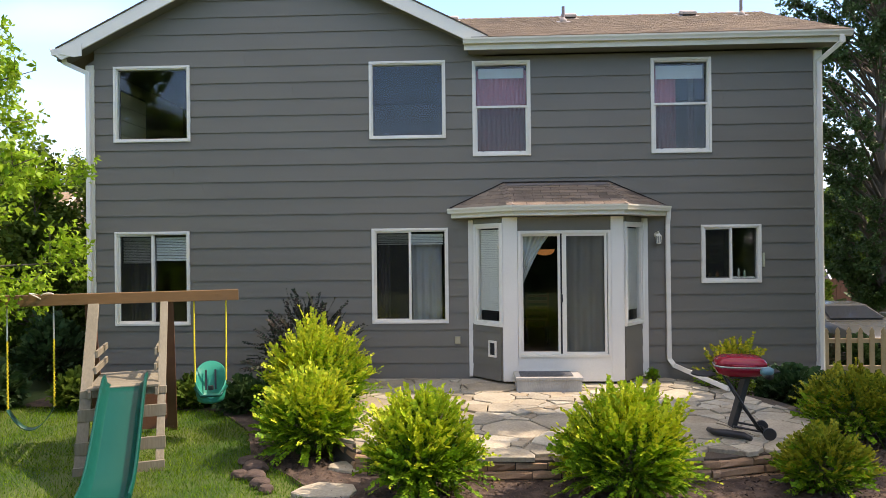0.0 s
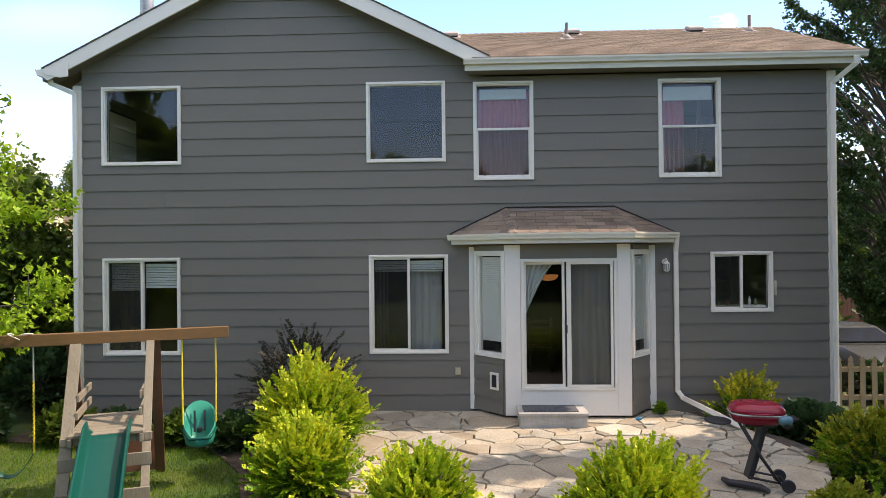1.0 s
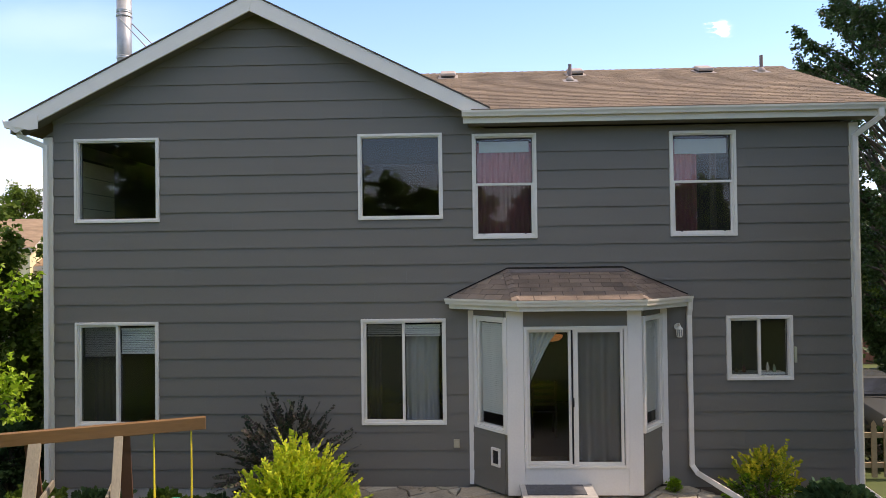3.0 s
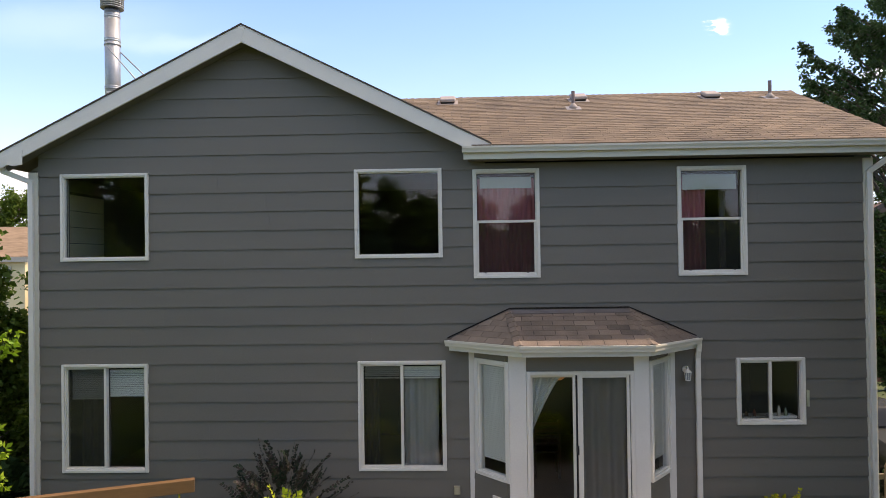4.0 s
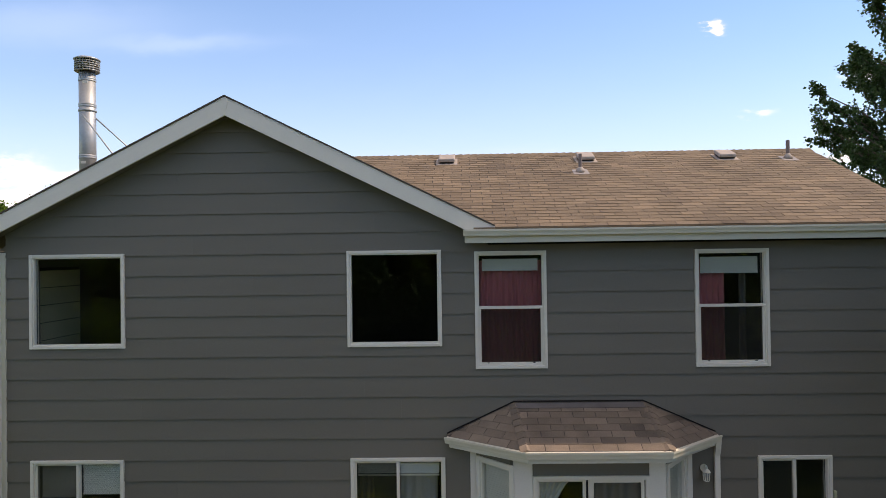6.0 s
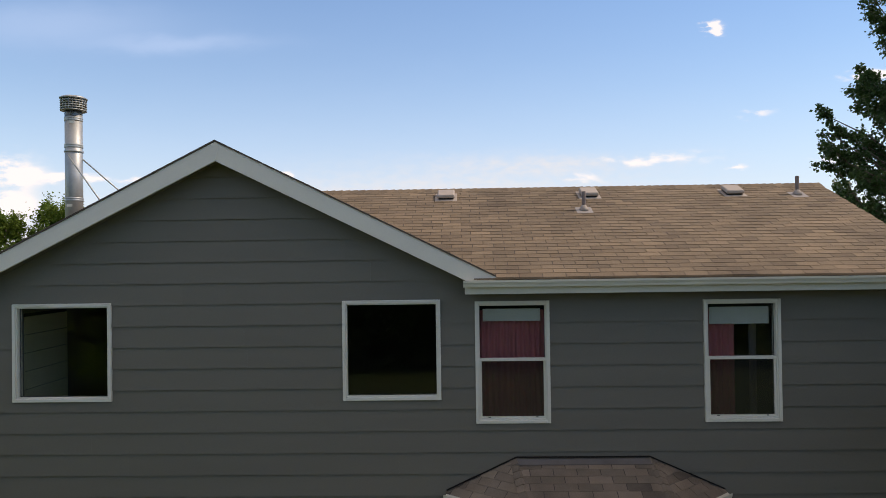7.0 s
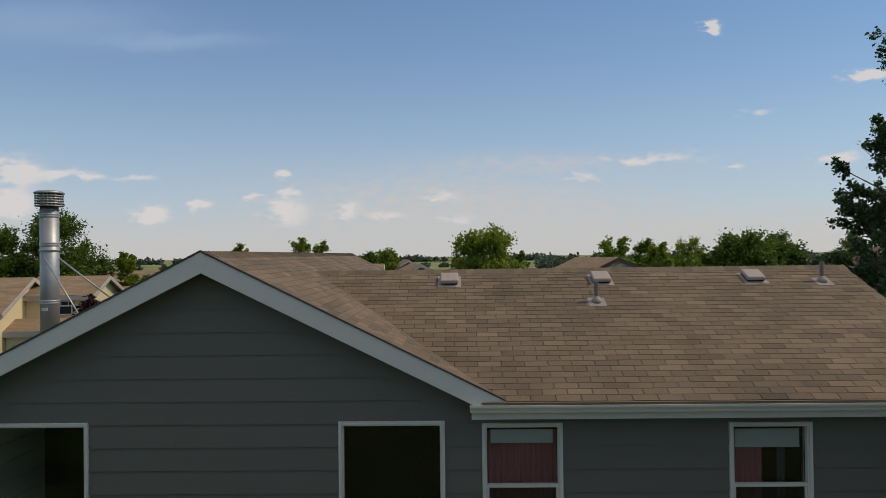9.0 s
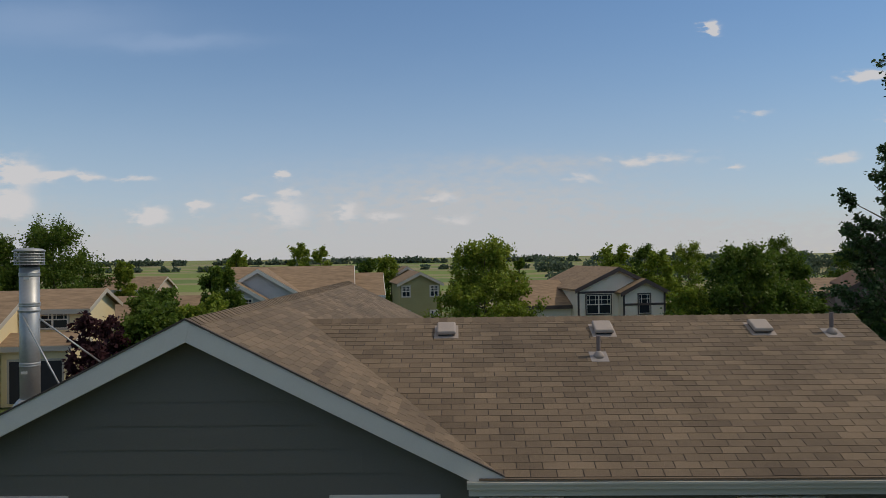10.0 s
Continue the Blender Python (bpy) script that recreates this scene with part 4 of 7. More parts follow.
solid("planting_bed", m, MULCH, "dark bark-mulch bed round the patio and along the house", "mulch bed", kind="structure")
m = Mesh()
m.box(1.10, 2.10, -1.13, -0.605, -0.03, 0.165)
step = thing("entry_step", (1.6, -0.87, 0), "concrete step block below the patio door", "step")
part("tread", Mesh().box(1.08, 2.12, -1.15, -0.604, 0.166, 0.215), CONCRETE, step, bevel=0.008)
part("base", m, CONCRETE, step, bevel=0.01)
part("doormat", Mesh().box(1.16, 1.98, -1.06, -0.66, 0.2155, 0.228), paint("grey_mat", (0.10, 0.105, 0.11), 0.95, 0.2, 20, 150, 0.2, 0.8), None)
tagged(bpy.data.objects["doormat"], "dark grey ribbed doormat lying on the step", "doormat")


def rough_stone(name, at, size, mat, label, category, seed, group=""):
    """A rounded stone or slab with a worn, uneven outline."""
    bm = bmesh.new()
    bmesh.ops.create_icosphere(bm, subdivisions=3, radius=1.0)
    for v in bm.verts:
        k = 1 + 0.22 * noise.noise(v.co * 1.3 + Vector((seed * 3.1, 0, 0))) + 0.07 * noise.noise(v.co * 4 + Vector((0, seed, 0)))
        p = v.co * k
        p.z = max(-0.8, min(0.75, p.z))
        v.co = Vector((p.x * size[0] + at[0], p.y * size[1] + at[1], p.z * size[2] + at[2]))
    me = bpy.data.meshes.new(name)
    bm.to_mesh(me)
    bm.free()
    return solid(name, me, mat, label, category, group)


def flat_stone(at, sx, sy, seed):
    """A stepping slab with a broken outline, eased upper edge and a slightly uneven top."""
    rng = random.Random(seed)
    n = 9
    ring = [(at[0] + sx * math.cos(2 * math.pi * k / n) * rng.uniform(0.8, 1.12), at[1] + sy * math.sin(2 * math.pi * k / n) * rng.uniform(0.8, 1.12)) for k in range(n)]
    mm = Mesh()
    vs = [(at[0] + (a - at[0]) * g, at[1] + (b - at[1]) * g, at[2] + h + rng.uniform(-0.004, 0.004)) for g, h in ((1.0, -0.06), (1.0, 0.018), (0.95, 0.03)) for a, b in ring]
    mm.add(vs, [tuple(range(2 * n, 3 * n))] + [(r * n + k, r * n + (k + 1) % n, (r + 1) * n + (k + 1) % n, (r + 1) * n + k) for r in (0, 1) for k in range(n)])
    return solid("stepping_stone", mm, STONE, "flat pale stepping stone between the shrubs", "stone", "stepping stones")


for i, (x, y, sx, sy) in enumerate(((-1.08, -4.80, 0.34, 0.24), (-0.98, -4.05, 0.26, 0.17), (-0.75, -5.3, 0.4, 0.25))):
    flat_stone((x, y, LAWN_Z + 0.035), sx, sy, 3 + i)
for i, (x, y, r) in enumerate(((-2.05, -4.10, 0.12), (-1.97, -4.36, 0.10), (-2.2, -3.85, 0.10), (-1.85, -4.56, 0.09), (-2.16, -4.28, 0.08), (-1.74, -4.72, 0.07))):
    rough_stone("edging_rock", (x, y, LAWN_Z + r * 0.45), (r * 1.2, r, r * 0.75), ROCK, "brown edging rock beside the shrubs", "rock", 13 + i, "edging rocks")


# ---- leaves ----
def leaf_data(name, P, D, Nn, L, W, fold=0.25, oval=False):
    """Many folded leaves at points P along directions D, with normals Nn; oval: rounded blades, creased at the midrib."""
    P, D, Nn = (np.asarray(a, float) for a in (P, D, Nn))
    L, W = np.broadcast_to(L, len(P))[:, None], np.broadcast_to(W, len(P))[:, None]
    D = D / np.linalg.norm(D, axis=1)[:, None]
    S = np.cross(D, Nn)
    S /= np.maximum(np.linalg.norm(S, axis=1), 1e-6)[:, None]
    U = np.cross(S, D)
    if oval:
        lift = U * W * fold * 0.6
        rows = [P, P + D * L * 0.30 - S * W * 0.46 + lift, P + D * L * 0.70 - S * W * 0.40 + lift, P + D * L, P + D * L * 0.70 + S * W * 0.40 + lift, P + D * L * 0.30 + S * W * 0.46 + lift]
        V = np.stack(rows, 1).reshape(-1, 3)
        n = len(P)
        loops = (np.arange(n)[:, None] * 6 + np.array([0, 1, 2, 3, 3, 4, 5, 0])).ravel()
        me = bpy.data.meshes.new(name)
        me.vertices.add(6 * n)
        me.vertices.foreach_set("co", V.astype(np.float32).ravel())
        me.loops.add(8 * n)
        me.loops.foreach_set("vertex_index", loops.astype(np.int32))
        me.polygons.add(2 * n)
        me.polygons.foreach_set("loop_start", np.arange(0, 8 * n, 4, dtype=np.int32))
        me.update(calc_edges=True)
        return me
    mid = P + D * L * 0.45 + U * W * fold
    V = np.stack([P, mid - S * W / 2, P + D * L, mid + S * W / 2], 1).reshape(-1, 3)
    n = len(P)
    me = bpy.data.meshes.new(name)
    me.vertices.add(4 * n)
    me.vertices.foreach_set("co", V.astype(np.float32).ravel())
    me.loops.add(4 * n)
    me.loops.foreach_set("vertex_index", np.arange(4 * n, dtype=np.int32))
    me.polygons.add(n)
    me.polygons.foreach_set("loop_start", np.arange(0, 4 * n, 4, dtype=np.int32))
    me.update(calc_edges=True)
    return me


def rand_dirs(rng, n):
    d = rng.normal(size=(n, 3))
    return d / np.linalg.norm(d, axis=1)[:, None]


def shrub(name, at, size, shoots, per, leaf, mat, label, seed, fill=1500, spike=0.3, category="shrub", group="", stem=BARK, broad=0.74, clumps=46, lift=0.75):
    """A bush of leafy sprays gathered in clumps, over an inner mass that is painted shade-dark in golden bushes. size:
    half widths and height.
    """
    rng = np.random.default_rng(seed)
    x, y, z = at
    rx, ry, h = size
    heart = np.array([x, y, z + 0.38 * h])

    def skin(o, k):
        """A point k of the way from the heart to the bush's outside, which tapers upwards."""
        up = max(0.0, o[2])
        wide = 1 - 0.22 * up
        return heart + o * np.array([rx * wide, ry * wide, (0.56 if o[2] > 0 else 0.40) * h]) * k

    t = thing(name, (x, y, z), label, category, group)
    sets = {True: ([], [], []), False: ([], [], [])}
    S = Mesh()
    each = max(3, round(shoots / clumps))
    for c in range(clumps):
        # clumps spread evenly over the bush, with uneven reach
        sz = 1 - 1.6 * (c + 0.5) / clumps
        ca = c * 2.39996 + rng.uniform(-0.4, 0.4)
        co = np.array([math.cos(ca) * math.sqrt(1 - sz * sz), math.sin(ca) * math.sqrt(1 - sz * sz), sz])
        reach = rng.uniform(0.60, 0.92)
        tint = rng.normal() * 0.2
        root = skin(co, reach * 0.5)
        root[2] = max(root[2], z + 0.03)
        S.tube([(x + (root[0] - x) * 0.15, y + (root[1] - y) * 0.15, z - 0.02), tuple((np.array([x, y, z + 0.1]) + root) / 2 + rng.normal(size=3) * 0.03), tuple(root), tuple(skin(co, reach))], [0.012, 0.009, 0.006, 0.003], 5)
        lean = co * 0.75 + np.array([0, 0, lift * (0.62 + 0.45 * max(0.0, co[2] + 0.35))]) + rng.normal(size=3) * 0.12
        for i in range(each):
            out = co + rng.normal(size=3) * 0.21
            out /= np.linalg.norm(out)
            base = skin(out, reach * rng.uniform(0.62, 0.98))
            base[2] = max(base[2], z + 0.04)
            d = lean + (out - co) * 1.1 + rng.normal(size=3) * 0.10
            d /= np.linalg.norm(d)
            ln = spike * rng.uniform(0.6, 1.2)
            side = np.cross(d, np.array([0, 0, 1.0]) + rng.normal(size=3) * 0.45)
            side /= np.linalg.norm(side)
            face = np.cross(side, d)
            face *= 1 if face[2] > 0 else -1
            bend = rng.normal(size=3) * 0.08 + np.array([0, 0, -0.12])
            for k in range(per):
                f = (k + 0.4) / per
                p = base + d * ln * f + bend * ln * f * f
                q = d + bend * 2 * f
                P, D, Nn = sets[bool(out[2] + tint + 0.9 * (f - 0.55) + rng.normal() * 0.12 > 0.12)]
                arm = side + face * rng.normal() * 0.18
                for sg in (-1, 1):
                    P.append(p)
                    D.append(q * 0.75 + arm * sg * (1.0 - 0.6 * f) + rng.normal(size=3) * 0.10)
                    Nn.append(face + rng.normal(size=3) * 0.2)
    f = rand_dirs(rng, fill)
    f[:, 2] = np.maximum(f[:, 2], -0.75)
    q = np.array([skin(o, k) for o, k in zip(f, rng.uniform(0.25, 0.80, fill))])
    q[:, 2] = np.maximum(q[:, 2], z + 0.03)
    Li = leaf * rng.uniform(0.7, 1.3, fill)
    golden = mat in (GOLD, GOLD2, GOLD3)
    part("inner_foliage", leaf_data("inner_foliage", q, f + rng.normal(size=(fill, 3)) * 0.5, rand_dirs(rng, fill) + np.array([0, 0, 0.8]), Li, Li * 0.6), SHADELEAF if golden else mat, t, "inner leaves, in golden bushes painted dark for shade")
    for tips, (P, D, Nn) in sets.items():
        if not P:
            continue
        L = leaf * rng.uniform(0.65, 1.2, len(P))
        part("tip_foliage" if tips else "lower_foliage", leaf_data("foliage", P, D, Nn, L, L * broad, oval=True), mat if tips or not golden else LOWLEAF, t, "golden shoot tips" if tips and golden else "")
    part("woody_base", S, stem, t, smooth=True, kind="stuff")
    return t


G = "golden privet shrubs round the patio"
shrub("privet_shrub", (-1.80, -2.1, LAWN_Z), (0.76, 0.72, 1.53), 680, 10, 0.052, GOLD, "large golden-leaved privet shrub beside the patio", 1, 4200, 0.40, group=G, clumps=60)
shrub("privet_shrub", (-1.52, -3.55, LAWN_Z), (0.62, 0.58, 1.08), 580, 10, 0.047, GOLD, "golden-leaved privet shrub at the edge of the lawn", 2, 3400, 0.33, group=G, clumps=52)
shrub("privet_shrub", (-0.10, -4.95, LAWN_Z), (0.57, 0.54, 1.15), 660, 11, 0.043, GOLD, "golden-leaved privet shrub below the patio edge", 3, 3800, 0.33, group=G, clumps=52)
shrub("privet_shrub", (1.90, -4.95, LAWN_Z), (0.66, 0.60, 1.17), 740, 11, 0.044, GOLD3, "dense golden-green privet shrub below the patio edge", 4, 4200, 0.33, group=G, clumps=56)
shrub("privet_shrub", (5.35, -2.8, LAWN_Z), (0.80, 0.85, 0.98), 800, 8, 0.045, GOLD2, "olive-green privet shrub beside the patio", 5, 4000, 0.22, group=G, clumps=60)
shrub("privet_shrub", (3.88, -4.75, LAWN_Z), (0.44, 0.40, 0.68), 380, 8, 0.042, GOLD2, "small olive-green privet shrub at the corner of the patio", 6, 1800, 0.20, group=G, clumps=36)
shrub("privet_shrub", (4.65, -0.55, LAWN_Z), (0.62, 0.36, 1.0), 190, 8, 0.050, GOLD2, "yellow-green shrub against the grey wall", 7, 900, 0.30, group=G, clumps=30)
shrub("peony_plant", (5.30, -1.1, LAWN_Z), (0.62, 0.50, 0.66), 300, 6, 0.11, DARKLEAF, "dark green leafy perennial beside the wall", 8, 1200, 0.16, "plant")
shrub("bronze_shrub", (-2.30, -0.75, LAWN_Z), (1.0, 0.42, 1.95), 170, 10, 0.055, PURPLE, "tall airy dark bronze-leaved shrub against the wall", 9, 320, 0.42, broad=0.66, clumps=30, lift=0.45)
for i, (x, y, s, hh) in enumerate(((-3.1, -1.3, 0.5, 0.52), (-4.0, -1.0, 0.55, 0.50), (-5.0, -0.9, 0.55, 0.5), (-5.9, -1.0, 0.55, 0.6))):
    shrub("bed_plant", (x, y, LAWN_Z), (s, 0.42, hh), 200, 6, 0.085, (DARKLEAF, TREELEAF)[i % 2], "low dark green plant in the bed along the house", 20 + i, 700, 0.16, "plant", "plants along the house")


def lawn_grass():
    rng = np.random.default_rng(5)
    n = 300000
    P = np.stack([rng.uniform(-9.5, 6.5, n), rng.uniform(-10.5, -0.9, n), np.full(n, LAWN_Z + 0.005)], 1)
    # thinning out towards the open yard
    far = np.maximum(np.maximum(-6.5 - P[:, 0], P[:, 0] + 0.5) / 4.5, (-6.6 - P[:, 1]) / 3.5)
    P = P[rng.uniform(0, 1, n) > np.clip(far, 0, 1)]
    n = len(P)
    cross = np.zeros(n, int)
    for p, q in zip(BED, BED[1:] + BED[:1]):
        hit = (p[1] > P[:, 1]) != (q[1] > P[:, 1])
        cross += hit & (P[:, 0] < (q[0] - p[0]) * (P[:, 1] - p[1]) / ((q[1] - p[1]) or 1e-9) + p[0])
    keep = (cross % 2 == 0) & ((P[:, 0] < -1.0 - (P[:, 1] + 5) * 0.6) | (P[:, 1] < -5)) & ((P[:, 0] < 0.0) | (P[:, 1] < -6.0))
    P = P[keep]
    n = len(P)
    D = np.stack([rng.normal(0, 0.45, n), rng.normal(0, 0.45, n), np.ones(n)], 1)
    L = rng.uniform(0.03, 0.075, n)
    me = leaf_data("grass", P, D, rand_dirs(rng, n), L, 0.006)
    solid("grass", me, GRASS, "short green lawn grass with dry blades", "grass", kind="stuff")


lawn_grass()


def mulch_chips():
    rng = np.random.default_rng(8)
    n = 26000
    P = np.stack([rng.uniform(-2.6, 6.4, n), rng.uniform(-6.1, -1.2, n), np.full(n, LAWN_Z + 0.032)], 1)
    cross, on_patio = np.zeros(n, int), np.zeros(n, int)
    for poly, c in ((BED, cross), (EDGE, on_patio)):
        for p, q in zip(poly, poly[1:] + poly[:1]):
            hit = (p[1] > P[:, 1]) != (q[1] > P[:, 1])
            c += hit & (P[:, 0] < (q[0] - p[0]) * (P[:, 1] - p[1]) / ((q[1] - p[1]) or 1e-9) + p[0])
    P = P[(cross % 2 == 1) & (on_patio % 2 == 0)]
    n = len(P)
    P[:, 2] += rng.uniform(0, 0.02, n)
    D = np.stack([rng.normal(size=n), rng.normal(size=n), rng.normal(0, 0.25, n)], 1)
    U = np.stack([rng.normal(0, 0.4, n), rng.normal(0, 0.4, n), np.ones(n)], 1)
    L = rng.uniform(0.02, 0.06, n)
    solid("mulch", leaf_data("mulch", P, D, U, L, L * 0.42, fold=0.15), CHIPS, "loose reddish-brown bark chips on the bed", "mulch", kind="stuff")


mulch_chips()
for i, (x, y, s, h) in enumerate(((3.40, -0.30, 0.06, 0.16), (-0.02, -3.25, 0.10, 0.13), (2.75, -2.75, 0.06, 0.07))):
    shrub("weed", (x, y, 0.0), (s, s, h), 26, 5, 0.035, LOWLEAF, "small green weed growing in a patio joint", 80 + i, 60, 0.09, "weed", "weeds in the patio joints", broad=0.4)
rough_stone("plastic_scrap", (2.95, -0.72, 0.03), (0.055, 0.035, 0.028), paint("blue_plastic", (0.02, 0.20, 0.36), 0.45, 0.2, 30), "crumpled bright blue plastic scrap on the flagstones", "scrap", 41)


# ---- swing set ----
def swing_set():
    O, u, v = Vector((-3.965, -3.135, 0)), Vector((0.933, 0.361, 0)), Vector((0.361, -0.933, 0))
    W = lambda a, b, z: O + u * a + v * b + Vector((0, 0, z))
    t = thing("swing_set", (-3.965, -3.135, LAWN_Z), "weathered wooden swing set with a teal slide on the lawn", "swing set")
    part("beam", Mesh().beam(W(-1.62, 0, 1.63), W(1.33, 0, 1.63), 0.09, 0.14), BEAMWOOD, t, "brown stained top beam", bevel=0.006)
    for a in (-0.41, 0.41):
        part("leg", Mesh().beam(W(a, 0.02, 1.57), W(a, 1.13, LAWN_Z - 0.05), 0.09 if a > 0 else 0.125, 0.045, v), WOOD, t, "weathered front leg", bevel=0.004)
        k = 0.05 if a > 0 else -0.05
        part("leg", Mesh().beam(W(a + k, -0.02, 1.57), W(a + k, -0.74, LAWN_Z - 0.05), 0.12, 0.04, v), DARKWOOD, t, "dark brown rear leg", bevel=0.004)
    for i, b in enumerate(np.linspace(-0.30, 0.66, 8)):
        part("deck_board", Mesh().beam(W(-0.385, b, 0.62), W(0.385, b, 0.62), 0.13, 0.03), WOOD, t, bevel=0.004)
    for a in (-0.36, 0.36):
        part("deck_joist", Mesh().beam(W(a, -0.36, 0.555), W(a, 0.74, 0.555), 0.04, 0.09), WOOD, t, bevel=0.004)
        for z in (0.80, 0.98):
            s = 1 if a > 0 else -1
            part("side_rail", Mesh().beam(W(a - 0.03 * s, -0.45, z), W(a - 0.03 * s, 0.50 - (z - 0.8) * 0.6, z), 0.03, 0.085), WOOD, t, bevel=0.004)
    part("cross_board", Mesh().beam(W(-0.47, 0.66, 0.555), W(0.47, 0.66, 0.555), 0.035, 0.09), WOOD, t, bevel=0.004)
    for z in (0.34, 0.01, LAWN_Z + 0.05):
        b = 0.02 + (1.57 - z) * 1.11 / 1.9 + 0.06
        part("rung", Mesh().beam(W(-0.47, b, z), W(0.47, b, z), 0.035, 0.14), WOOD, t, "weathered cross board", bevel=0.004)
    part("rear_panel", Mesh().beam(W(0.47, -0.68, 0.02), W(-0.47, -0.68, 0.02), 0.02, 0.5), DARKWOOD, t, "brown back panel", bevel=0.003)
    # slide: a swept channel with rolled rims
    path = [(0.60, 0.635), (0.72, 0.625), (0.85, 0.56), (1.1, 0.42), (1.5, 0.15), (1.85, -0.05), (2.15, -0.155), (2.5, -0.18)]
    prof = [(-0.235, 0.10), (-0.222, 0.132), (-0.20, 0.128), (-0.185, 0.04), (-0.14, 0.0), (0.17, 0.0), (0.215, 0.04), (0.23, 0.128), (0.252, 0.132), (0.265, 0.10), (0.24, -0.01), (0.18, -0.02), (-0.15, -0.02), (-0.21, -0.01)]
    mm = Mesh()
    for i, (b, z) in enumerate(path):
        p, q = path[max(i - 1, 0)], path[min(i + 1, len(path) - 1)]
        d = Vector((q[0] - p[0], q[1] - p[1])).normalized()
        for a, h in prof:
            mm.v.append(tuple(W(a, b - d.y * h, z + d.x * h)))
    n = len(prof)
    mm.f = [(i * n + k, (i + 1) * n + k, (i + 1) * n + (k + 1) % n, i * n + (k + 1) % n) for i in range(len(path) - 1) for k in range(n)]
    mm.f += [tuple(range(n)), tuple((len(path) - 1) * n + k for k in range(n - 1, -1, -1))]
    part("slide", mm, TEAL, t, "teal moulded plastic slide", smooth=True, bevel=0.004)
    # toddler seat on yellow ropes
    whole_set = t
    s = thing("toddler_swing", tuple(W(0.97, 0, 0.4)), "teal plastic bucket swing on yellow ropes under the beam", "swing")
    seat = Mesh()
    cx, n = 0.97, 24

    def rim(th):
        k = 0.5 - 0.5 * math.sin(th)
        return 0.29 + 0.44 * k ** 0.75

    rings = []
    for grow, drop, inset in ((0.55, 0.0, 0.0), (0.85, 0.12, 0.0), (0.96, 0.45, 0.0), (1.0, 0.9, 0.0), (1.0, 1.0, 0.004), (0.93, 1.0, 0.02), (0.86, 0.6, 0.02), (0.72, 0.22, 0.02), (0.45, 0.12, 0.02)):
        r = []
        for k in range(n):
            th = 2 * math.pi * k / n
            z = 0.21 + drop * (rim(th) - 0.21)
            lean = -0.10 * max(0, z - 0.3)
            r.append(W(cx + 0.20 * grow * math.cos(th), 0.17 * grow * math.sin(th) + lean - 0.02, z))
        rings.append(r)
    seat.add([p for r in rings for p in r], [(i * n + k, i * n + (k + 1) % n, (i + 1) * n + (k + 1) % n, (i + 1) * n + k) for i in range(len(rings) - 1) for k in range(n)] + [tuple(range(n - 1, -1, -1)), tuple((len(rings) - 1) * n + k for k in range(n))])
    part("seat", seat, PALETEAL, s, smooth=True)
    for a in (-0.06, 0.06):
        part("harness_strap", Mesh().beam(W(cx + a, -0.10, 0.36), W(cx + a, -0.155, 0.62), 0.025, 0.006, v), BLACK, s, "black harness strap")
    part("buckle", Mesh().box(*[c for k in range(3) for c in (W(cx, -0.02, 0.40)[k] - 0.03, W(cx, -0.02, 0.40)[k] + 0.03)]), BLACK, s, bevel=0.01)
    part("front_bar", Mesh().tube([W(cx - 0.20, 0.0, 0.42), W(cx - 0.12, 0.15, 0.33), W(cx + 0.12, 0.15, 0.33), W(cx + 0.20, 0.0, 0.42)], 0.02, 8), TEAL, s, smooth=True)
    for a in (-0.2, 0.2):
        for bb in (-0.13, 0.05):
            part("rope", Mesh().tube([W(cx + a * 0.97, bb, 0.5), W(cx + a, bb * 0.3, 1.0), W(cx + a, 0, 1.56)], 0.011, 6), YELLOW, s, "yellow rope")
    # belt swing on chains with yellow sleeves
    s = thing("belt_swing", tuple(W(-1.1, 0, 0.1)), "green belt swing hanging on yellow-sleeved chains", "swing")
    for a in (-1.36, -0.86):
        part("chain", Mesh().tube([W(a, 0, 1.56), W(a, 0.0, 1.15)], 0.010, 5), STEEL, s, "bare steel chain")
        c = Mesh()
        for k in range(34):
            z = 1.15 - k * 0.0245
            p, q = W(a, 0, z), W(a, 0, z - 0.028)
            o = (u if k % 2 else v) * 0.006
            c.tube([p + o, q - o], 0.011, 5)
        part("chain_sleeve", c, YELLOW, s, "twisted yellow chain sleeve")
    belt = Mesh()
    pts = [(a, 0.32 - 0.26 * (1 - ((a + 1.11) / 0.25) ** 2)) for a in np.linspace(-1.36, -0.86, 11)]
    for i, (a, z) in enumerate(pts):
        belt.v += [tuple(W(a, -0.06, z)), tuple(W(a, 0.06, z)), tuple(W(a, 0.06, z - 0.012)), tuple(W(a, -0.06, z - 0.012))]
    belt.f = [(i * 4 + k, i * 4 + (k + 1) % 4, i * 4 + 4 + (k + 1) % 4, i * 4 + 4 + k) for i in range(10) for k in range(4)] + [(0, 1, 2, 3), (43, 42, 41, 40)]
    part("belt_seat", belt, paint("dark_green_rubber", (0.02, 0.10, 0.07), 0.5), s, "curved green belt seat", smooth=True)
    r = Mesh()
    for k in range(2):
        r.tube([W(-1.05 + 0.12 * k + 0.07 * math.cos(q), 0.075 * math.sin(q), 1.62 + 0.10 * math.sin(q * 0.5 + k)) for q in np.linspace(0, 6.2, 14)], 0.008, 5)
    part("cord_loop", r, WHITE, whole_set, "loose white cord tied round the beam", smooth=True)


swing_set()


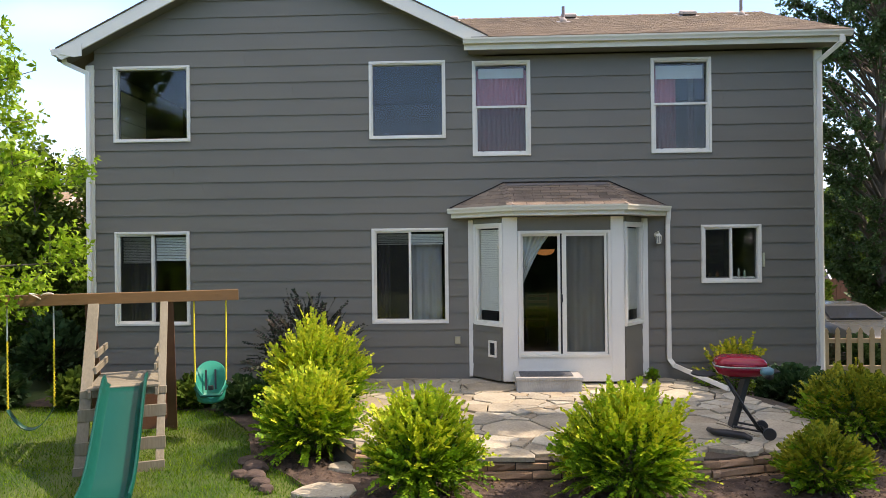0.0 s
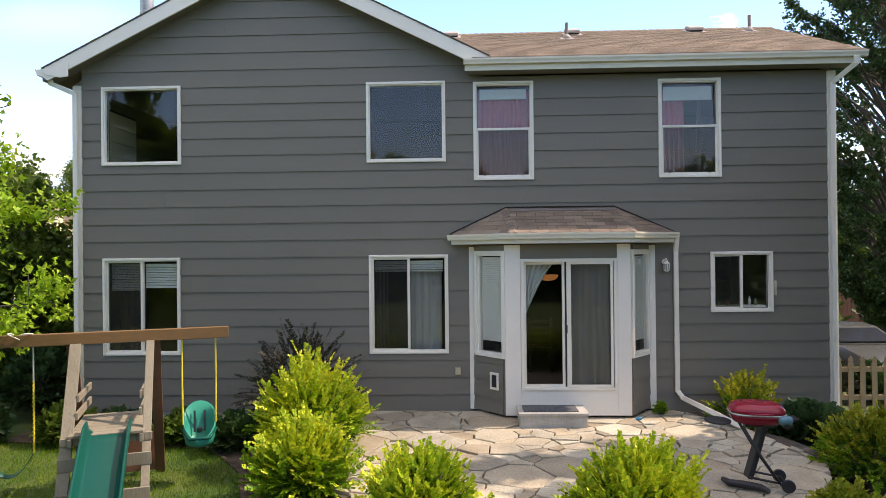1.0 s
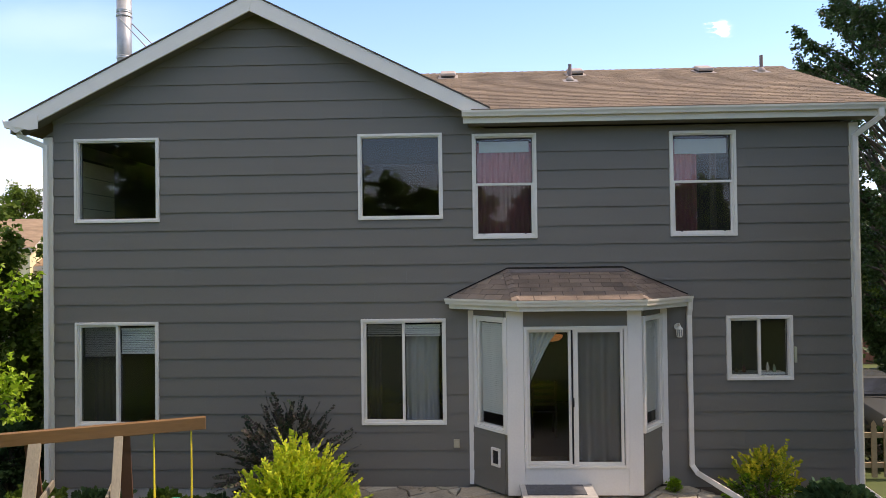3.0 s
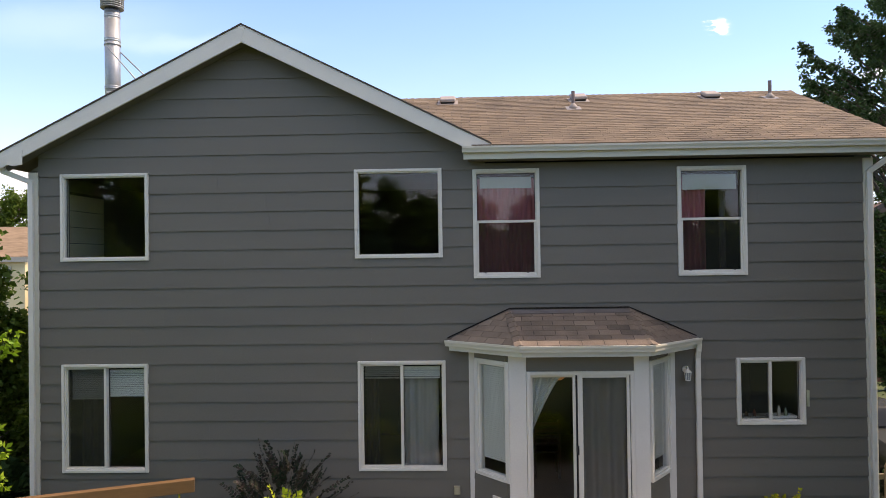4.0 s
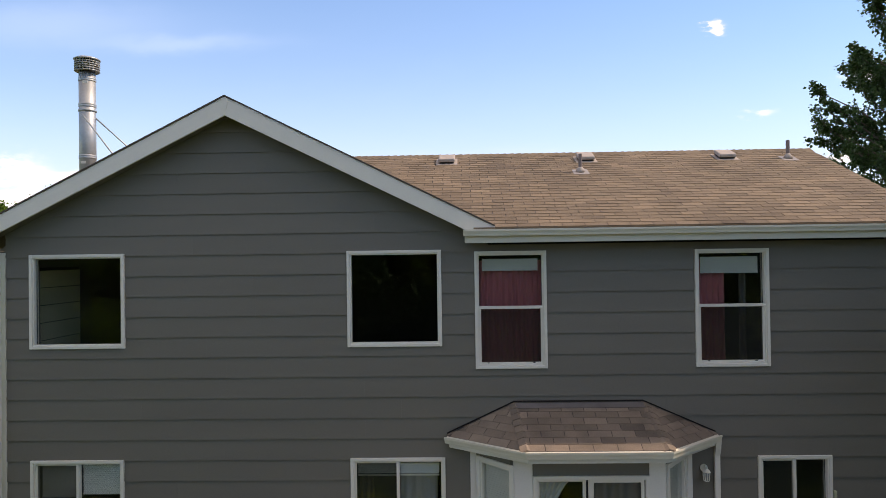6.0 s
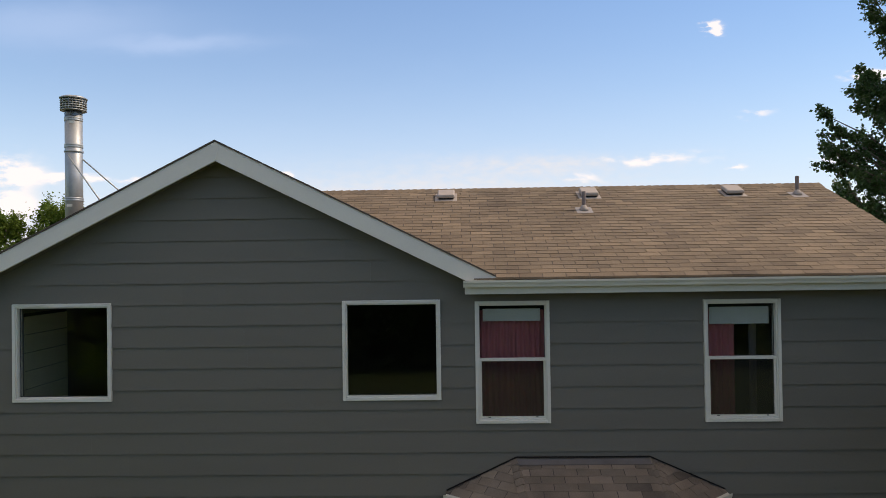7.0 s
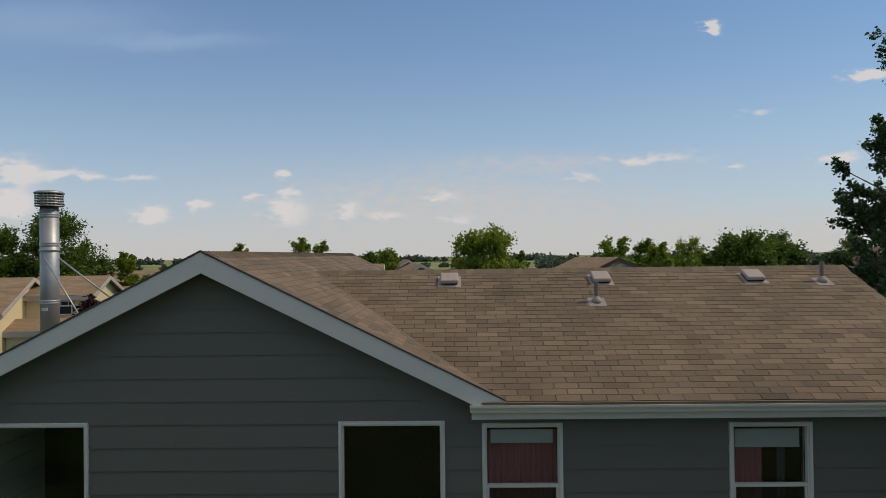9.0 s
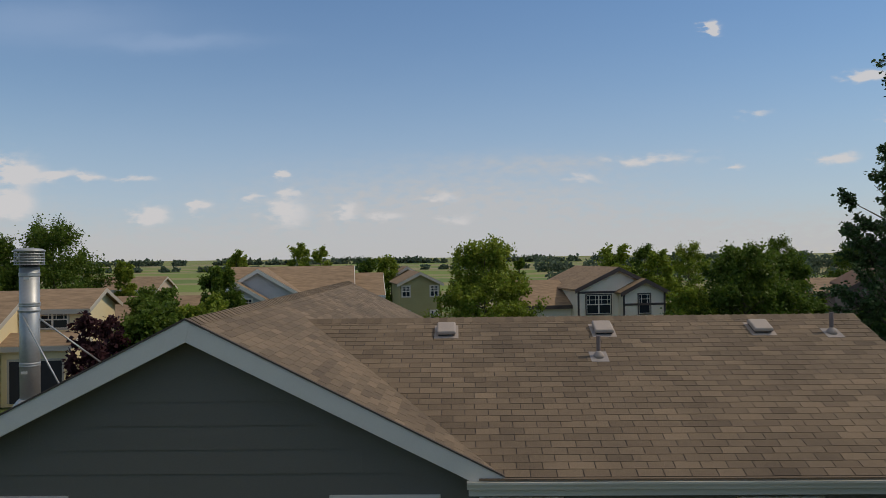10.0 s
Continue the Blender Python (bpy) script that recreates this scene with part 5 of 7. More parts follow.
# ---- grill ----
def grill():
    t = thing("portable_grill", (3.65, -3.6, 0.0), "red portable gas grill on a black folding stand", "grill")
    c = Vector((3.50, -3.66, 0.012))
    q = lambda a, b, z: c + Vector((a * 0.985 + b * 0.17, -a * 0.17 + b * 0.985, z * 1.055))

    def oval(mm, rows, n=28):
        vs = [q(rx * math.copysign(abs(math.cos(2 * math.pi * k / n)) ** 0.6, math.cos(2 * math.pi * k / n)), ry * math.copysign(abs(math.sin(2 * math.pi * k / n)) ** 0.6, math.sin(2 * math.pi * k / n)), z) for rx, ry, z in rows for k in range(n)]
        fs = [(i * n + k, i * n + (k + 1) % n, (i + 1) * n + (k + 1) % n, (i + 1) * n + k) for i in range(len(rows) - 1) for k in range(n)]
        fs += [tuple(range(n - 1, -1, -1)), tuple((len(rows) - 1) * n + k for k in range(n))]
        return mm.add(vs, fs)

    part("firebox", oval(Mesh(), [(0.16, 0.12, 0.66), (0.25, 0.19, 0.69), (0.28, 0.22, 0.745), (0.285, 0.225, 0.775)]), RED, t, "dark red firebox", smooth=True)
    part("rim", oval(Mesh(), [(0.288, 0.228, 0.772), (0.293, 0.233, 0.779), (0.288, 0.228, 0.788)]), STEEL, t, "bright rim strip", smooth=True)
    part("lid", oval(Mesh(), [(0.285, 0.225, 0.788), (0.280, 0.220, 0.82), (0.258, 0.20, 0.852), (0.20, 0.155, 0.876), (0.10, 0.08, 0.884)]), RED, t, "domed red lid", smooth=True)
    part("lid_handle", Mesh().tube([q(-0.12, -0.225, 0.80), q(-0.11, -0.265, 0.805), q(0.11, -0.265, 0.805), q(0.12, -0.225, 0.80)], 0.011, 8), RED, t, smooth=True)
    part("side_shelf", oval_shelf(q, -0.40, 0.665), BLACK, t, "black fold-out side shelf", bevel=0.005)
    part("side_shelf", Mesh().beam(q(0.28, 0.04, 0.69), q(0.42, 0.04, 0.72), 0.2, 0.015), BLACK, t)
    part("knob", Mesh().tube([q(0.24, -0.14, 0.71), q(0.27, -0.24, 0.70)], 0.045, 14), BLACK, t, "black control knob", smooth=True)
    part("gas_canister", Mesh().tube([q(0.17, -0.22, 0.735), q(0.20, -0.22, 0.74), q(0.28, -0.21, 0.75), q(0.31, -0.21, 0.752)], [0.022, 0.048, 0.048, 0.026], 14), paint("pale_blue_can", (0.08, 0.20, 0.24), 0.5), t, "pale blue gas canister", smooth=True)
    for b in (-0.13, 0.13):
        part("leg", Mesh().tube([q(-0.16, b, 0.64), q(0.02, b, 0.34), q(0.22, b, 0.06)], 0.014, 8), BLACK, t, "crossed black leg", smooth=True)
        part("wheel", Mesh().tube([q(0.27, b - 0.022 + (0.05 if b > 0 else -0.05), 0.075), q(0.27, b + 0.022 + (0.05 if b > 0 else -0.05), 0.075)], 0.07, 20), BLACK, t, "black wheel", bevel=0.008)
        part("rail", Mesh().tube([q(-0.10, b, 0.13), q(0.27, b, 0.075)], 0.013, 8), BLACK, t, smooth=True)
    part("axle", Mesh().tube([q(0.27, -0.18, 0.075), q(0.27, 0.18, 0.075)], 0.01, 8), BLACK, t)
    part("column", Mesh().beam(q(0.07, 0.0, 0.66), q(-0.10, -0.03, 0.10), 0.15, 0.06), BLACK, t, "broad black stand column", bevel=0.015)
    part("foot", Mesh().tube([q(-0.34, 0.05, 0.045), q(-0.30, -0.08, 0.05), q(-0.16, -0.12, 0.05), q(0.0, -0.17, 0.045), q(0.05, -0.27, 0.04)], [0.03, 0.04, 0.045, 0.04, 0.028], 10), BLACK, t, "curved black foot", smooth=True)
    part("firebox_bracket", Mesh().beam(q(-0.14, 0, 0.655), q(0.16, 0, 0.655), 0.24, 0.02), BLACK, t)


def oval_shelf(q, a, z):
    mm = Mesh()
    n = 20
    pts = [(a + 0.14 * math.cos(2 * math.pi * k / n), 0.17 * math.sin(2 * math.pi * k / n)) for k in range(n)]
    return mm.slab(pts, lambda x, y: q(x, y, z), lambda x, y: q(x, y, z + 0.016))


grill()

# ---- fittings on the house ----


def roof_vent(x):
    y = 2.77
    z = z_main(y)
    n = Vector((0, -SLOPE_M, 1)).normalized()
    up = Vector((0, 1, SLOPE_M)).normalized()
    q = lambda a, b, c: Vector((x, y, z)) + Vector((1, 0, 0)) * a + up * b + n * c
    mm = Mesh()
    mm.slab([(-0.19, -0.23), (0.19, -0.23), (0.19, 0.18), (-0.19, 0.18)], lambda a, b: q(a, b, 0.008), lambda a, b: q(a, b, 0.014))
    v = part("roof_vent", mm, VENT, house, "low box vent near the ridge")
    mm = Mesh()
    mm.slab([(-0.13, -0.15), (0.13, -0.15), (0.13, 0.13), (-0.13, 0.13)], lambda a, b: q(a, b, 0.0145), lambda a, b: q(a, b, 0.06))
    part("vent_throat", mm, BLACK, v)
    mm = Mesh()
    mm.slab([(-0.155, -0.185), (0.155, -0.185), (0.155, 0.155), (-0.155, 0.155)], lambda a, b: q(a, b, 0.045), lambda a, b: q(a * 0.92, b * 0.92, 0.105))
    part("vent_hood", mm, VENT, v, "pale brown hood", bevel=0.02)


for x in (0.05, 2.53, 5.01):
    roof_vent(x)


def vent_pipe(x, y, h):
    z = z_main(y)
    mm = Mesh()
    mm.tube([(x, y, z - 0.05), (x, y, z + h)], 0.032, 14)
    p = part("vent_pipe", mm, paint("painted_pipe", (0.22, 0.17, 0.15), 0.6), house, "thin plumbing vent pipe", smooth=False)
    mm = Mesh().lathe((x, y, z), [(0.085, -0.02), (0.075, 0.035), (0.045, 0.07), (0.036, 0.085)], 16)
    part("pipe_boot", mm, VENT, p, "pale flashing collar", smooth=True)
    n = Vector((0, -SLOPE_M, 1)).normalized()
    up = Vector((0, 1, SLOPE_M)).normalized()
    q = lambda a, b, c: Vector((x, y, z)) + Vector((1, 0, 0)) * a + up * b + n * c
    mm = Mesh().slab([(-0.13, -0.16), (0.13, -0.16), (0.13, 0.12), (-0.13, 0.12)], lambda a, b: q(a, b, 0.008), lambda a, b: q(a, b, 0.013))
    part("flashing", mm, paint("grey_flashing", (0.30, 0.27, 0.24), 0.5), p)


vent_pipe(2.32, 2.05, 0.31)
vent_pipe(6.07, 2.63, 0.32)


def flue():
    x, y, r = -5.345, 0.65, 0.118
    z0 = z_gable(x)
    mm = Mesh().lathe((x, y, 0), [(r, z0 - 0.2), (r, 8.20)], 28)
    f = part("flue_pipe", mm, STEEL, house, "tall galvanised steel flue pipe", smooth=True)
    for z in (6.94, 7.72, 8.11):
        part("seam_band", Mesh().lathe((x, y, z), [(r + 0.001, -0.03), (r + 0.006, -0.022), (r + 0.006, -0.006), (r + 0.002, 0.0), (r + 0.006, 0.006), (r + 0.006, 0.022), (r + 0.001, 0.03)], 28), STEEL, f, smooth=True)
    part("collar", Mesh().lathe((x, y, 8.18), [(0.105, 0.0), (0.113, 0.02), (0.113, 0.05), (0.10, 0.07)], 28), BLACK, f, "dark collar below the cap", smooth=True)
    c = Mesh()
    for k in range(22):
        a = 2 * math.pi * k / 22
        px, py = x + 0.168 * math.cos(a), y + 0.168 * math.sin(a)
        c.tube([(px, py, 8.235), (px, py, 8.415)], 0.004, 5)
    for k in range(6):
        c.lathe((x, y, 8.24 + 0.034 * k), [(0.174, -0.007), (0.179, 0.0), (0.174, 0.007), (0.168, 0.0)], 28)
    part("spark_guard", c, STEEL, f, "slotted steel guard")
    part("cap_core", Mesh().lathe((x, y, 8.225), [(0.09, 0.0), (0.13, 0.06), (0.13, 0.12), (0.10, 0.17)], 24), STEEL, f, smooth=True)
    part("rain_cap", Mesh().lathe((x, y, 8.417), [(0.184, -0.012), (0.188, 0.004), (0.15, 0.026), (0.05, 0.038)], 28), STEEL, f, "shallow domed cap", smooth=True)
    part("brace_ring", Mesh().lathe((x, y, 7.64), [(r + 0.001, -0.016), (r + 0.009, -0.014), (r + 0.009, 0.014), (r + 0.001, 0.016)], 28), STEEL, f, smooth=True)
    for sx, sy, sz, end in ((-0.10, -0.06, 7.65, (-4.53, -0.05)), (0.12, 0.02, 7.53, (-4.55, 1.18))):
        part("brace_strut", Mesh().tube([(x + sx, y + sy, sz), (end[0], end[1], z_gable(end[0]) + 0.02)], 0.011, 8), STEEL, f, "thin steel brace", smooth=True)
    part("storm_collar", Mesh().lathe((x, y, z0 + 0.10), [(0.24, -0.10), (0.17, 0.0), (0.125, 0.05)], 28), STEEL, f, "flashing cone at the roof", smooth=True)
    part("rating_plate", Mesh().box(x + 0.0, x + 0.075, y - 0.124, y - 0.119, 8.04, 8.075), WHITE, f, "small white label")
    part("rating_plate", Mesh().box(x - 0.04, x + 0.04, y - 0.124, y - 0.119, 6.83, 6.865), WHITE, f, "small white label")


flue()


def wall_lamp():
    x, z = 3.565, 2.37
    mm = Mesh().lathe((x, -0.022, z + 0.05), [(0.05, 0.0), (0.05, -0.02), (0.035, -0.03)], 18, axis=1)
    l = part("wall_lamp", mm, WHITE, house, "white carriage lamp beside the bay", smooth=True)
    part("arm", Mesh().tube([(x, -0.03, z + 0.05), (x, -0.08, z + 0.10), (x, -0.13, z + 0.10), (x, -0.13, z + 0.07)], 0.012, 8), WHITE, l, smooth=True)
    part("lamp_roof", Mesh().lathe((x, -0.13, z), [(0.056, 0.02), (0.05, 0.033), (0.026, 0.058), (0.01, 0.07)], 8), WHITE, l)
    part("lamp_glass", Mesh().lathe((x, -0.13, z), [(0.036, -0.09), (0.046, 0.02)], 8), paint("lamp_pane", (0.30, 0.31, 0.30), 0.15), l)
    c = Mesh()
    for k in range(8):
        a = 2 * math.pi * (k + 0.0) / 8
        c.tube([(x + 0.038 * math.cos(a), -0.13 + 0.038 * math.sin(a), z - 0.09), (x + 0.048 * math.cos(a), -0.13 + 0.048 * math.sin(a), z + 0.02)], 0.005, 4)
    part("cage", c, WHITE, l)
    part("lamp_base", Mesh().lathe((x, -0.13, z - 0.105), [(0.02, 0.0), (0.041, 0.008), (0.041, 0.018)], 8), WHITE, l)


wall_lamp()
o = part("outlet_box", Mesh().box(0.12, 0.215, -0.065, -0.012, 0.59, 0.715), paint("beige_plastic", (0.42, 0.37, 0.24), 0.5), house, "beige weatherproof outlet box", bevel=0.008)
part("outlet_lid", Mesh().box(0.132, 0.203, -0.073, -0.066, 0.605, 0.70), paint("beige_lid", (0.47, 0.42, 0.28), 0.45), o, bevel=0.006)
o = part("thermometer", Mesh().box(5.315, 5.35, -0.06, -0.018, 1.86, 2.10), paint("pale_olive_plastic", (0.45, 0.45, 0.30), 0.5), house, "small pale thermometer on the wall", bevel=0.006)

# ---- behind the windows ----
CURTAIN_RED = paint("dusky_red_curtain", (0.44, 0.13, 0.14), 0.85, 0.10, 3, 60, 0.06)
CURTAIN_GREY = paint("grey_curtain", (0.34, 0.33, 0.31), 0.85, 0.08, 3, 60, 0.05)
CURTAIN_WHITE = paint("white_striped_curtain", (0.66, 0.65, 0.58), 0.8, 0.05, 3, 60, 0.05)
CURTAIN_DARK = paint("dark_curtain", (0.10, 0.085, 0.08), 0.85, 0.1, 3)


def curtain(x0, x1, z0, z1, y, mat, label, folds=7, tie=0.0, deep=0.025):
    """A pleated hanging, gathered at its outer side by tie."""
    nx, nz = folds * 8, 14
    mm = Mesh()
    for side in (0.0, 0.004):
        for j in range(nz + 1):
            t = j / nz
            z = z1 + (z0 - z1) * t
            pull = tie * min(1, t * 2.3) ** 0.8
            for i in range(nx + 1):
                s = i / nx
                x = x0 + (x1 - x0) * s * (1 - pull)
                mm.v.append((x, y + side + deep * math.sin(s * folds * 2 * math.pi + 0.5 * math.sin(3 * t)) * (0.6 + 0.4 * t), z))
    w = nx + 1
    for j in range(nz):
        for i in range(nx):
            a = j * w + i
            mm.f.append((a, a + w, a + w + 1, a + 1))
            b = a + (nz + 1) * w
            mm.f.append((b, b + 1, b + w + 1, b + w))
    return solid("curtain", mm, mat, label, "curtain", "window curtains", smooth=True)


def blind(x0, x1, z0, z1, y, mat, label, pitch=0.028):
    t = thing("window_blind", ((x0 + x1) / 2, y, z1), label, "blind", "window blinds")
    part("head_rail", Mesh().box(x0, x1, y - 0.015, y + 0.02, z1 - 0.035, z1), mat, t)
    mm = Mesh()
    k = 0
    while z1 - 0.05 - k * pitch > z0 + 0.02:
        z = z1 - 0.05 - k * pitch
        mm.add([(x0, y - 0.008, z - 0.011), (x1, y - 0.008, z - 0.011), (x1, y + 0.008, z + 0.011), (x0, y + 0.008, z + 0.011)], [(0, 1, 2, 3)])
        k += 1
    part("slats", mm, mat, t, kind="stuff")
    part("bottom_rail", Mesh().box(x0, x1, y - 0.012, y + 0.012, z0, z0 + 0.018), mat, t)


SHADE = paint("pale_roller_shade", (0.56, 0.555, 0.48), 0.7, 0.03, 3)
ROLL = "pale roller shade drawn part way down"
for a, b, z, zl in ((0.57, 1.345, 5.32, 5.17), (3.60, 4.39, 5.31, 5.10)):
    t = thing("roller_shade", ((a + b) / 2, 0.13, z), ROLL, "blind", "upper roller shades")
    part("cloth", Mesh().box(a, b, 0.075, 0.078, zl, z), SHADE, t)
    part("hem_bar", Mesh().box(a, b, 0.069, 0.084, zl - 0.018, zl), SHADE, t)
curtain(0.50, 1.00, 3.75, 5.30, 0.125, CURTAIN_RED, "dusky red curtain behind the tall window", 6)
curtain(0.985, 1.42, 3.75, 5.30, 0.125, CURTAIN_RED, "dusky red curtain behind the tall window", 6)
curtain(3.55, 3.95, 3.75, 5.28, 0.125, CURTAIN_RED, "dusky red curtain drawn aside", 5)
curtain(4.20, 4.30, 3.75, 5.28, 0.26, CURTAIN_DARK, "narrow dark curtain edge", 1)
blind(-1.21, -0.66, 2.30, 2.48, 0.085, BLIND, "raised white slatted blind")
blind(-0.62, -0.07, 2.30, 2.48, 0.085, BLIND, "raised white slatted blind")
curtain(-0.62, -0.10, 0.90, 2.45, 0.19, CURTAIN_GREY, "grey curtain behind the sliding window", 4)
curtain(-1.22, -1.02, 0.90, 2.45, 0.30, CURTAIN_DARK, "dark curtain at the window's edge", 3)
blind(-5.72, -5.18, 2.02, 2.47, 0.085, BLIND, "white slatted blind lowered a third")
blind(-5.13, -4.59, 2.06, 2.47, 0.085, BLIND, "white slatted blind lowered a third")
curtain(-5.70, -5.25, 0.90, 2.45, 0.30, CURTAIN_DARK, "dark curtain behind the sliding window", 4)
curtain(1.225, 1.70, 0.55, 2.42, -0.40, CURTAIN_WHITE, "white striped curtain tied back at the patio door", 5, tie=0.93)
curtain(1.96, 2.60, 0.50, 2.43, -0.46, CURTAIN_GREY, "grey sheer curtain hanging behind the screened door", 3, deep=0.06)
for i, (x, h, col) in enumerate(((4.62, 0.10, (0.35, 0.10, 0.05)), (4.98, 0.15, (0.55, 0.5, 0.4)), (5.08, 0.12, (0.25, 0.3, 0.2)), (4.50, 0.07, (0.3, 0.2, 0.1)))):
    solid("bottle", Mesh().lathe((x, 0.12, 1.69), [(0.022, 0), (0.026, 0.01), (0.026, h * 0.6), (0.011, h * 0.8), (0.012, h)], 12), paint("bottle_glaze", col, 0.25), "small bottle standing on the kitchen window sill", "bottle", "sill bottles", smooth=True)
m = Mesh().box(4.37, 5.24, 0.10, 0.30, 1.655, 1.69)
part("window_sill", m, WHITE, house, "inner kitchen window sill")


def plank_wall():
    """Yellowed planks on the side wall of the west bedroom."""
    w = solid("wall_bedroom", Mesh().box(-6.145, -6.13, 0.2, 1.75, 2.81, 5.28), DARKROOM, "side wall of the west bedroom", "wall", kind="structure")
    mt = paint("yellowed_plank", (0.74, 0.68, 0.42), 0.7, 0.08, 2, 30, 0.05)
    for k in range(9):
        z = 2.83 + k * 0.268
        part("plank", Mesh().box(-6.128, -6.112, 0.2, 1.75, z, z + 0.258), mt, w)


plank_wall()


def pendant():
    t = thing("pendant_lamp", (1.78, 1.0, 2.67), "glowing amber glass bowl lamp hanging from the ceiling", "lamp")
    mat, nt, bsdf = shader("amber_glass_glow")
    bsdf.inputs["Base Color"].default_value = (0.8, 0.4, 0.15, 1)
    bsdf.inputs["Emission Color"].default_value = (1.0, 0.42, 0.14, 1)
    bsdf.inputs["Emission Strength"].default_value = 0.1
    part("bowl", Mesh().lathe((1.78, 1.0, 2.08), [(0.03, 0.0), (0.12, 0.02), (0.17, 0.06), (0.19, 0.11), (0.18, 0.11), (0.15, 0.06)], 24), mat, t, smooth=True)
    part("stem", Mesh().tube([(1.78, 1.0, 2.12), (1.78, 1.0, 2.67)], 0.012, 8), BLACK, t)


pendant()


def ladder_chair(name, x, y, z):
    t = thing(name, (x, y, z), "dark red-brown ladder-back chair inside the dining bay", "chair")
    mat = paint("mahogany_stain", (0.06, 0.022, 0.015), 0.4, 0.1, 3)
    part("seat", Mesh().box(x - 0.22, x + 0.22, y - 0.2, y + 0.22, z + 0.43, z + 0.46), mat, t, bevel=0.01)
    for a in (-0.2, 0.2):
        part("leg", Mesh().beam((x + a, y - 0.18, z), (x + a, y - 0.18, z + 0.98), 0.04, 0.035, (0, 1, 0)), mat, t)
        part("leg", Mesh().beam((x + a, y + 0.2, z), (x + a, y + 0.2, z + 0.43), 0.04, 0.04, (0, 1, 0)), mat, t)
    for k in range(4):
        part("back_slat", Mesh().box(x - 0.19, x + 0.19, y - 0.195, y - 0.17, z + 0.56 + k * 0.11, z + 0.61 + k * 0.11), mat, t, bevel=0.004)


ladder_chair("dining_chair", 1.66, 1.4, 0.40)

# ---- trees ----
def tree(name, at, height, width, n_limb, n_sub, n_leaf, leaf, mat, label, seed, low=0.2, peak=0.4, spread=0.5, rise=0.5, lean=(0, 0), group="", trunk_r=None, category="tree", lobes=False, taper=0.6):
    """A tapered trunk with limbs and twigs; leaves gather along the twigs. peak: where up the crown it is widest."""
    rng = np.random.default_rng(seed)
    x, y, z = at
    t = thing(name, at, label, category, group)
    tr = trunk_r or height * 0.018
    wood = Mesh()
    spine = [np.array([x + lean[0] * s + 0.10 * math.sin(4 * s + seed) * s, y + lean[1] * s + 0.08 * math.sin(5 * s + 2 * seed) * s, z + height * 0.95 * s]) for s in np.linspace(0, 1, 9)]
    wood.tube([tuple(p) for p in spine], [tr * 1.3] + [tr * (1 - 0.93 * s) for s in np.linspace(0.12, 1, 8)], 9)
    at_h = lambda s: np.array([np.interp(s, np.linspace(0, 1, 9), [p[k] for p in spine]) for k in range(3)])
    P, D = [], []
    limbs = Mesh()
    for i in range(n_limb):
        s = low + (1 - low) * ((i + rng.uniform(0, 1)) / n_limb)
        c = (s - low) / (1 - low)
        r = (c / peak) ** taper if c < peak else max(0.0, (1 - c) / (1 - peak)) ** 0.75
        r = width * (0.18 + 0.82 * r) * rng.uniform(0.74, 1.08)
        a = i * 2.399 + rng.uniform(-0.5, 0.5)
        o = np.array([math.cos(a), math.sin(a), 0])
        b0 = at_h(max(s - 0.12 * rng.uniform(0.3, 1) - 0.05, low * 0.6))
        tip = b0 + o * r + np.array([0, 0, r * rise * rng.uniform(0.5, 1.2) + (0.12 * height if c > 0.85 else 0)])
        mid = (b0 + tip) / 2 + np.array([0, 0, 0.1 * r]) + rng.normal(size=3) * 0.05 * r
        lr = max(0.012, tr * 0.38 * (1 - 0.7 * c))
        limbs.tube([tuple(b0), tuple(mid), tuple(tip)], [lr, lr * 0.6, lr * 0.15], 5, caps=False)
        for k in range(n_sub):
            f = rng.uniform(0.25, 1.0) ** 0.8
            p0 = (1 - f) ** 2 * b0 + 2 * f * (1 - f) * mid + f * f * tip
            d = o * 0.6 + rng.normal(size=3) * 0.6 + np.array([0, 0, 0.35])
            d /= np.linalg.norm(d)
            ln = width * spread * rng.uniform(0.35, 0.9) * (1.15 - 0.5 * f)
            if k % 2 == 0:
                limbs.tube([tuple(p0), tuple(p0 + d * ln)], [lr * 0.25, 0.004], 3, caps=False)
            q = rng.uniform(0.1, 1.1, n_leaf)[:, None]
            P.append(p0 + d * ln * q + rng.normal(size=(n_leaf, 3)) * ln * 0.22)
            D.append(d * 0.5 + rng.normal(size=(n_leaf, 3)) * 0.6 + np.array([0, 0, -0.25]))
    P, D = np.vstack(P), np.vstack(D)
    keep = P[:, 2] > z + 0.15
    P, D = P[keep], D[keep]
    Nn = rand_dirs(rng, len(P)) + np.array([0, 0, 0.5])
    L = leaf * rng.uniform(0.6, 1.3, len(P))
    if lobes:
        D /= np.linalg.norm(D, axis=1)[:, None]
        S = np.cross(D, Nn)
        S /= np.linalg.norm(S, axis=1)[:, None]
        P, Nn = np.vstack([P, P, P]), np.vstack([Nn, Nn, Nn])
        D = np.vstack([D, D * 0.55 + S * 0.85, D * 0.55 - S * 0.85])
        L = np.concatenate([L, L * 0.8, L * 0.8])
    part("trunk", wood, BARK, t, smooth=True)
    part("branchwork", limbs, BARK, t, smooth=True, kind="stuff")
    part("crown", leaf_data("crown", P, D, Nn, L, L * (0.5 if lobes else 0.75)), mat, t)
    return t


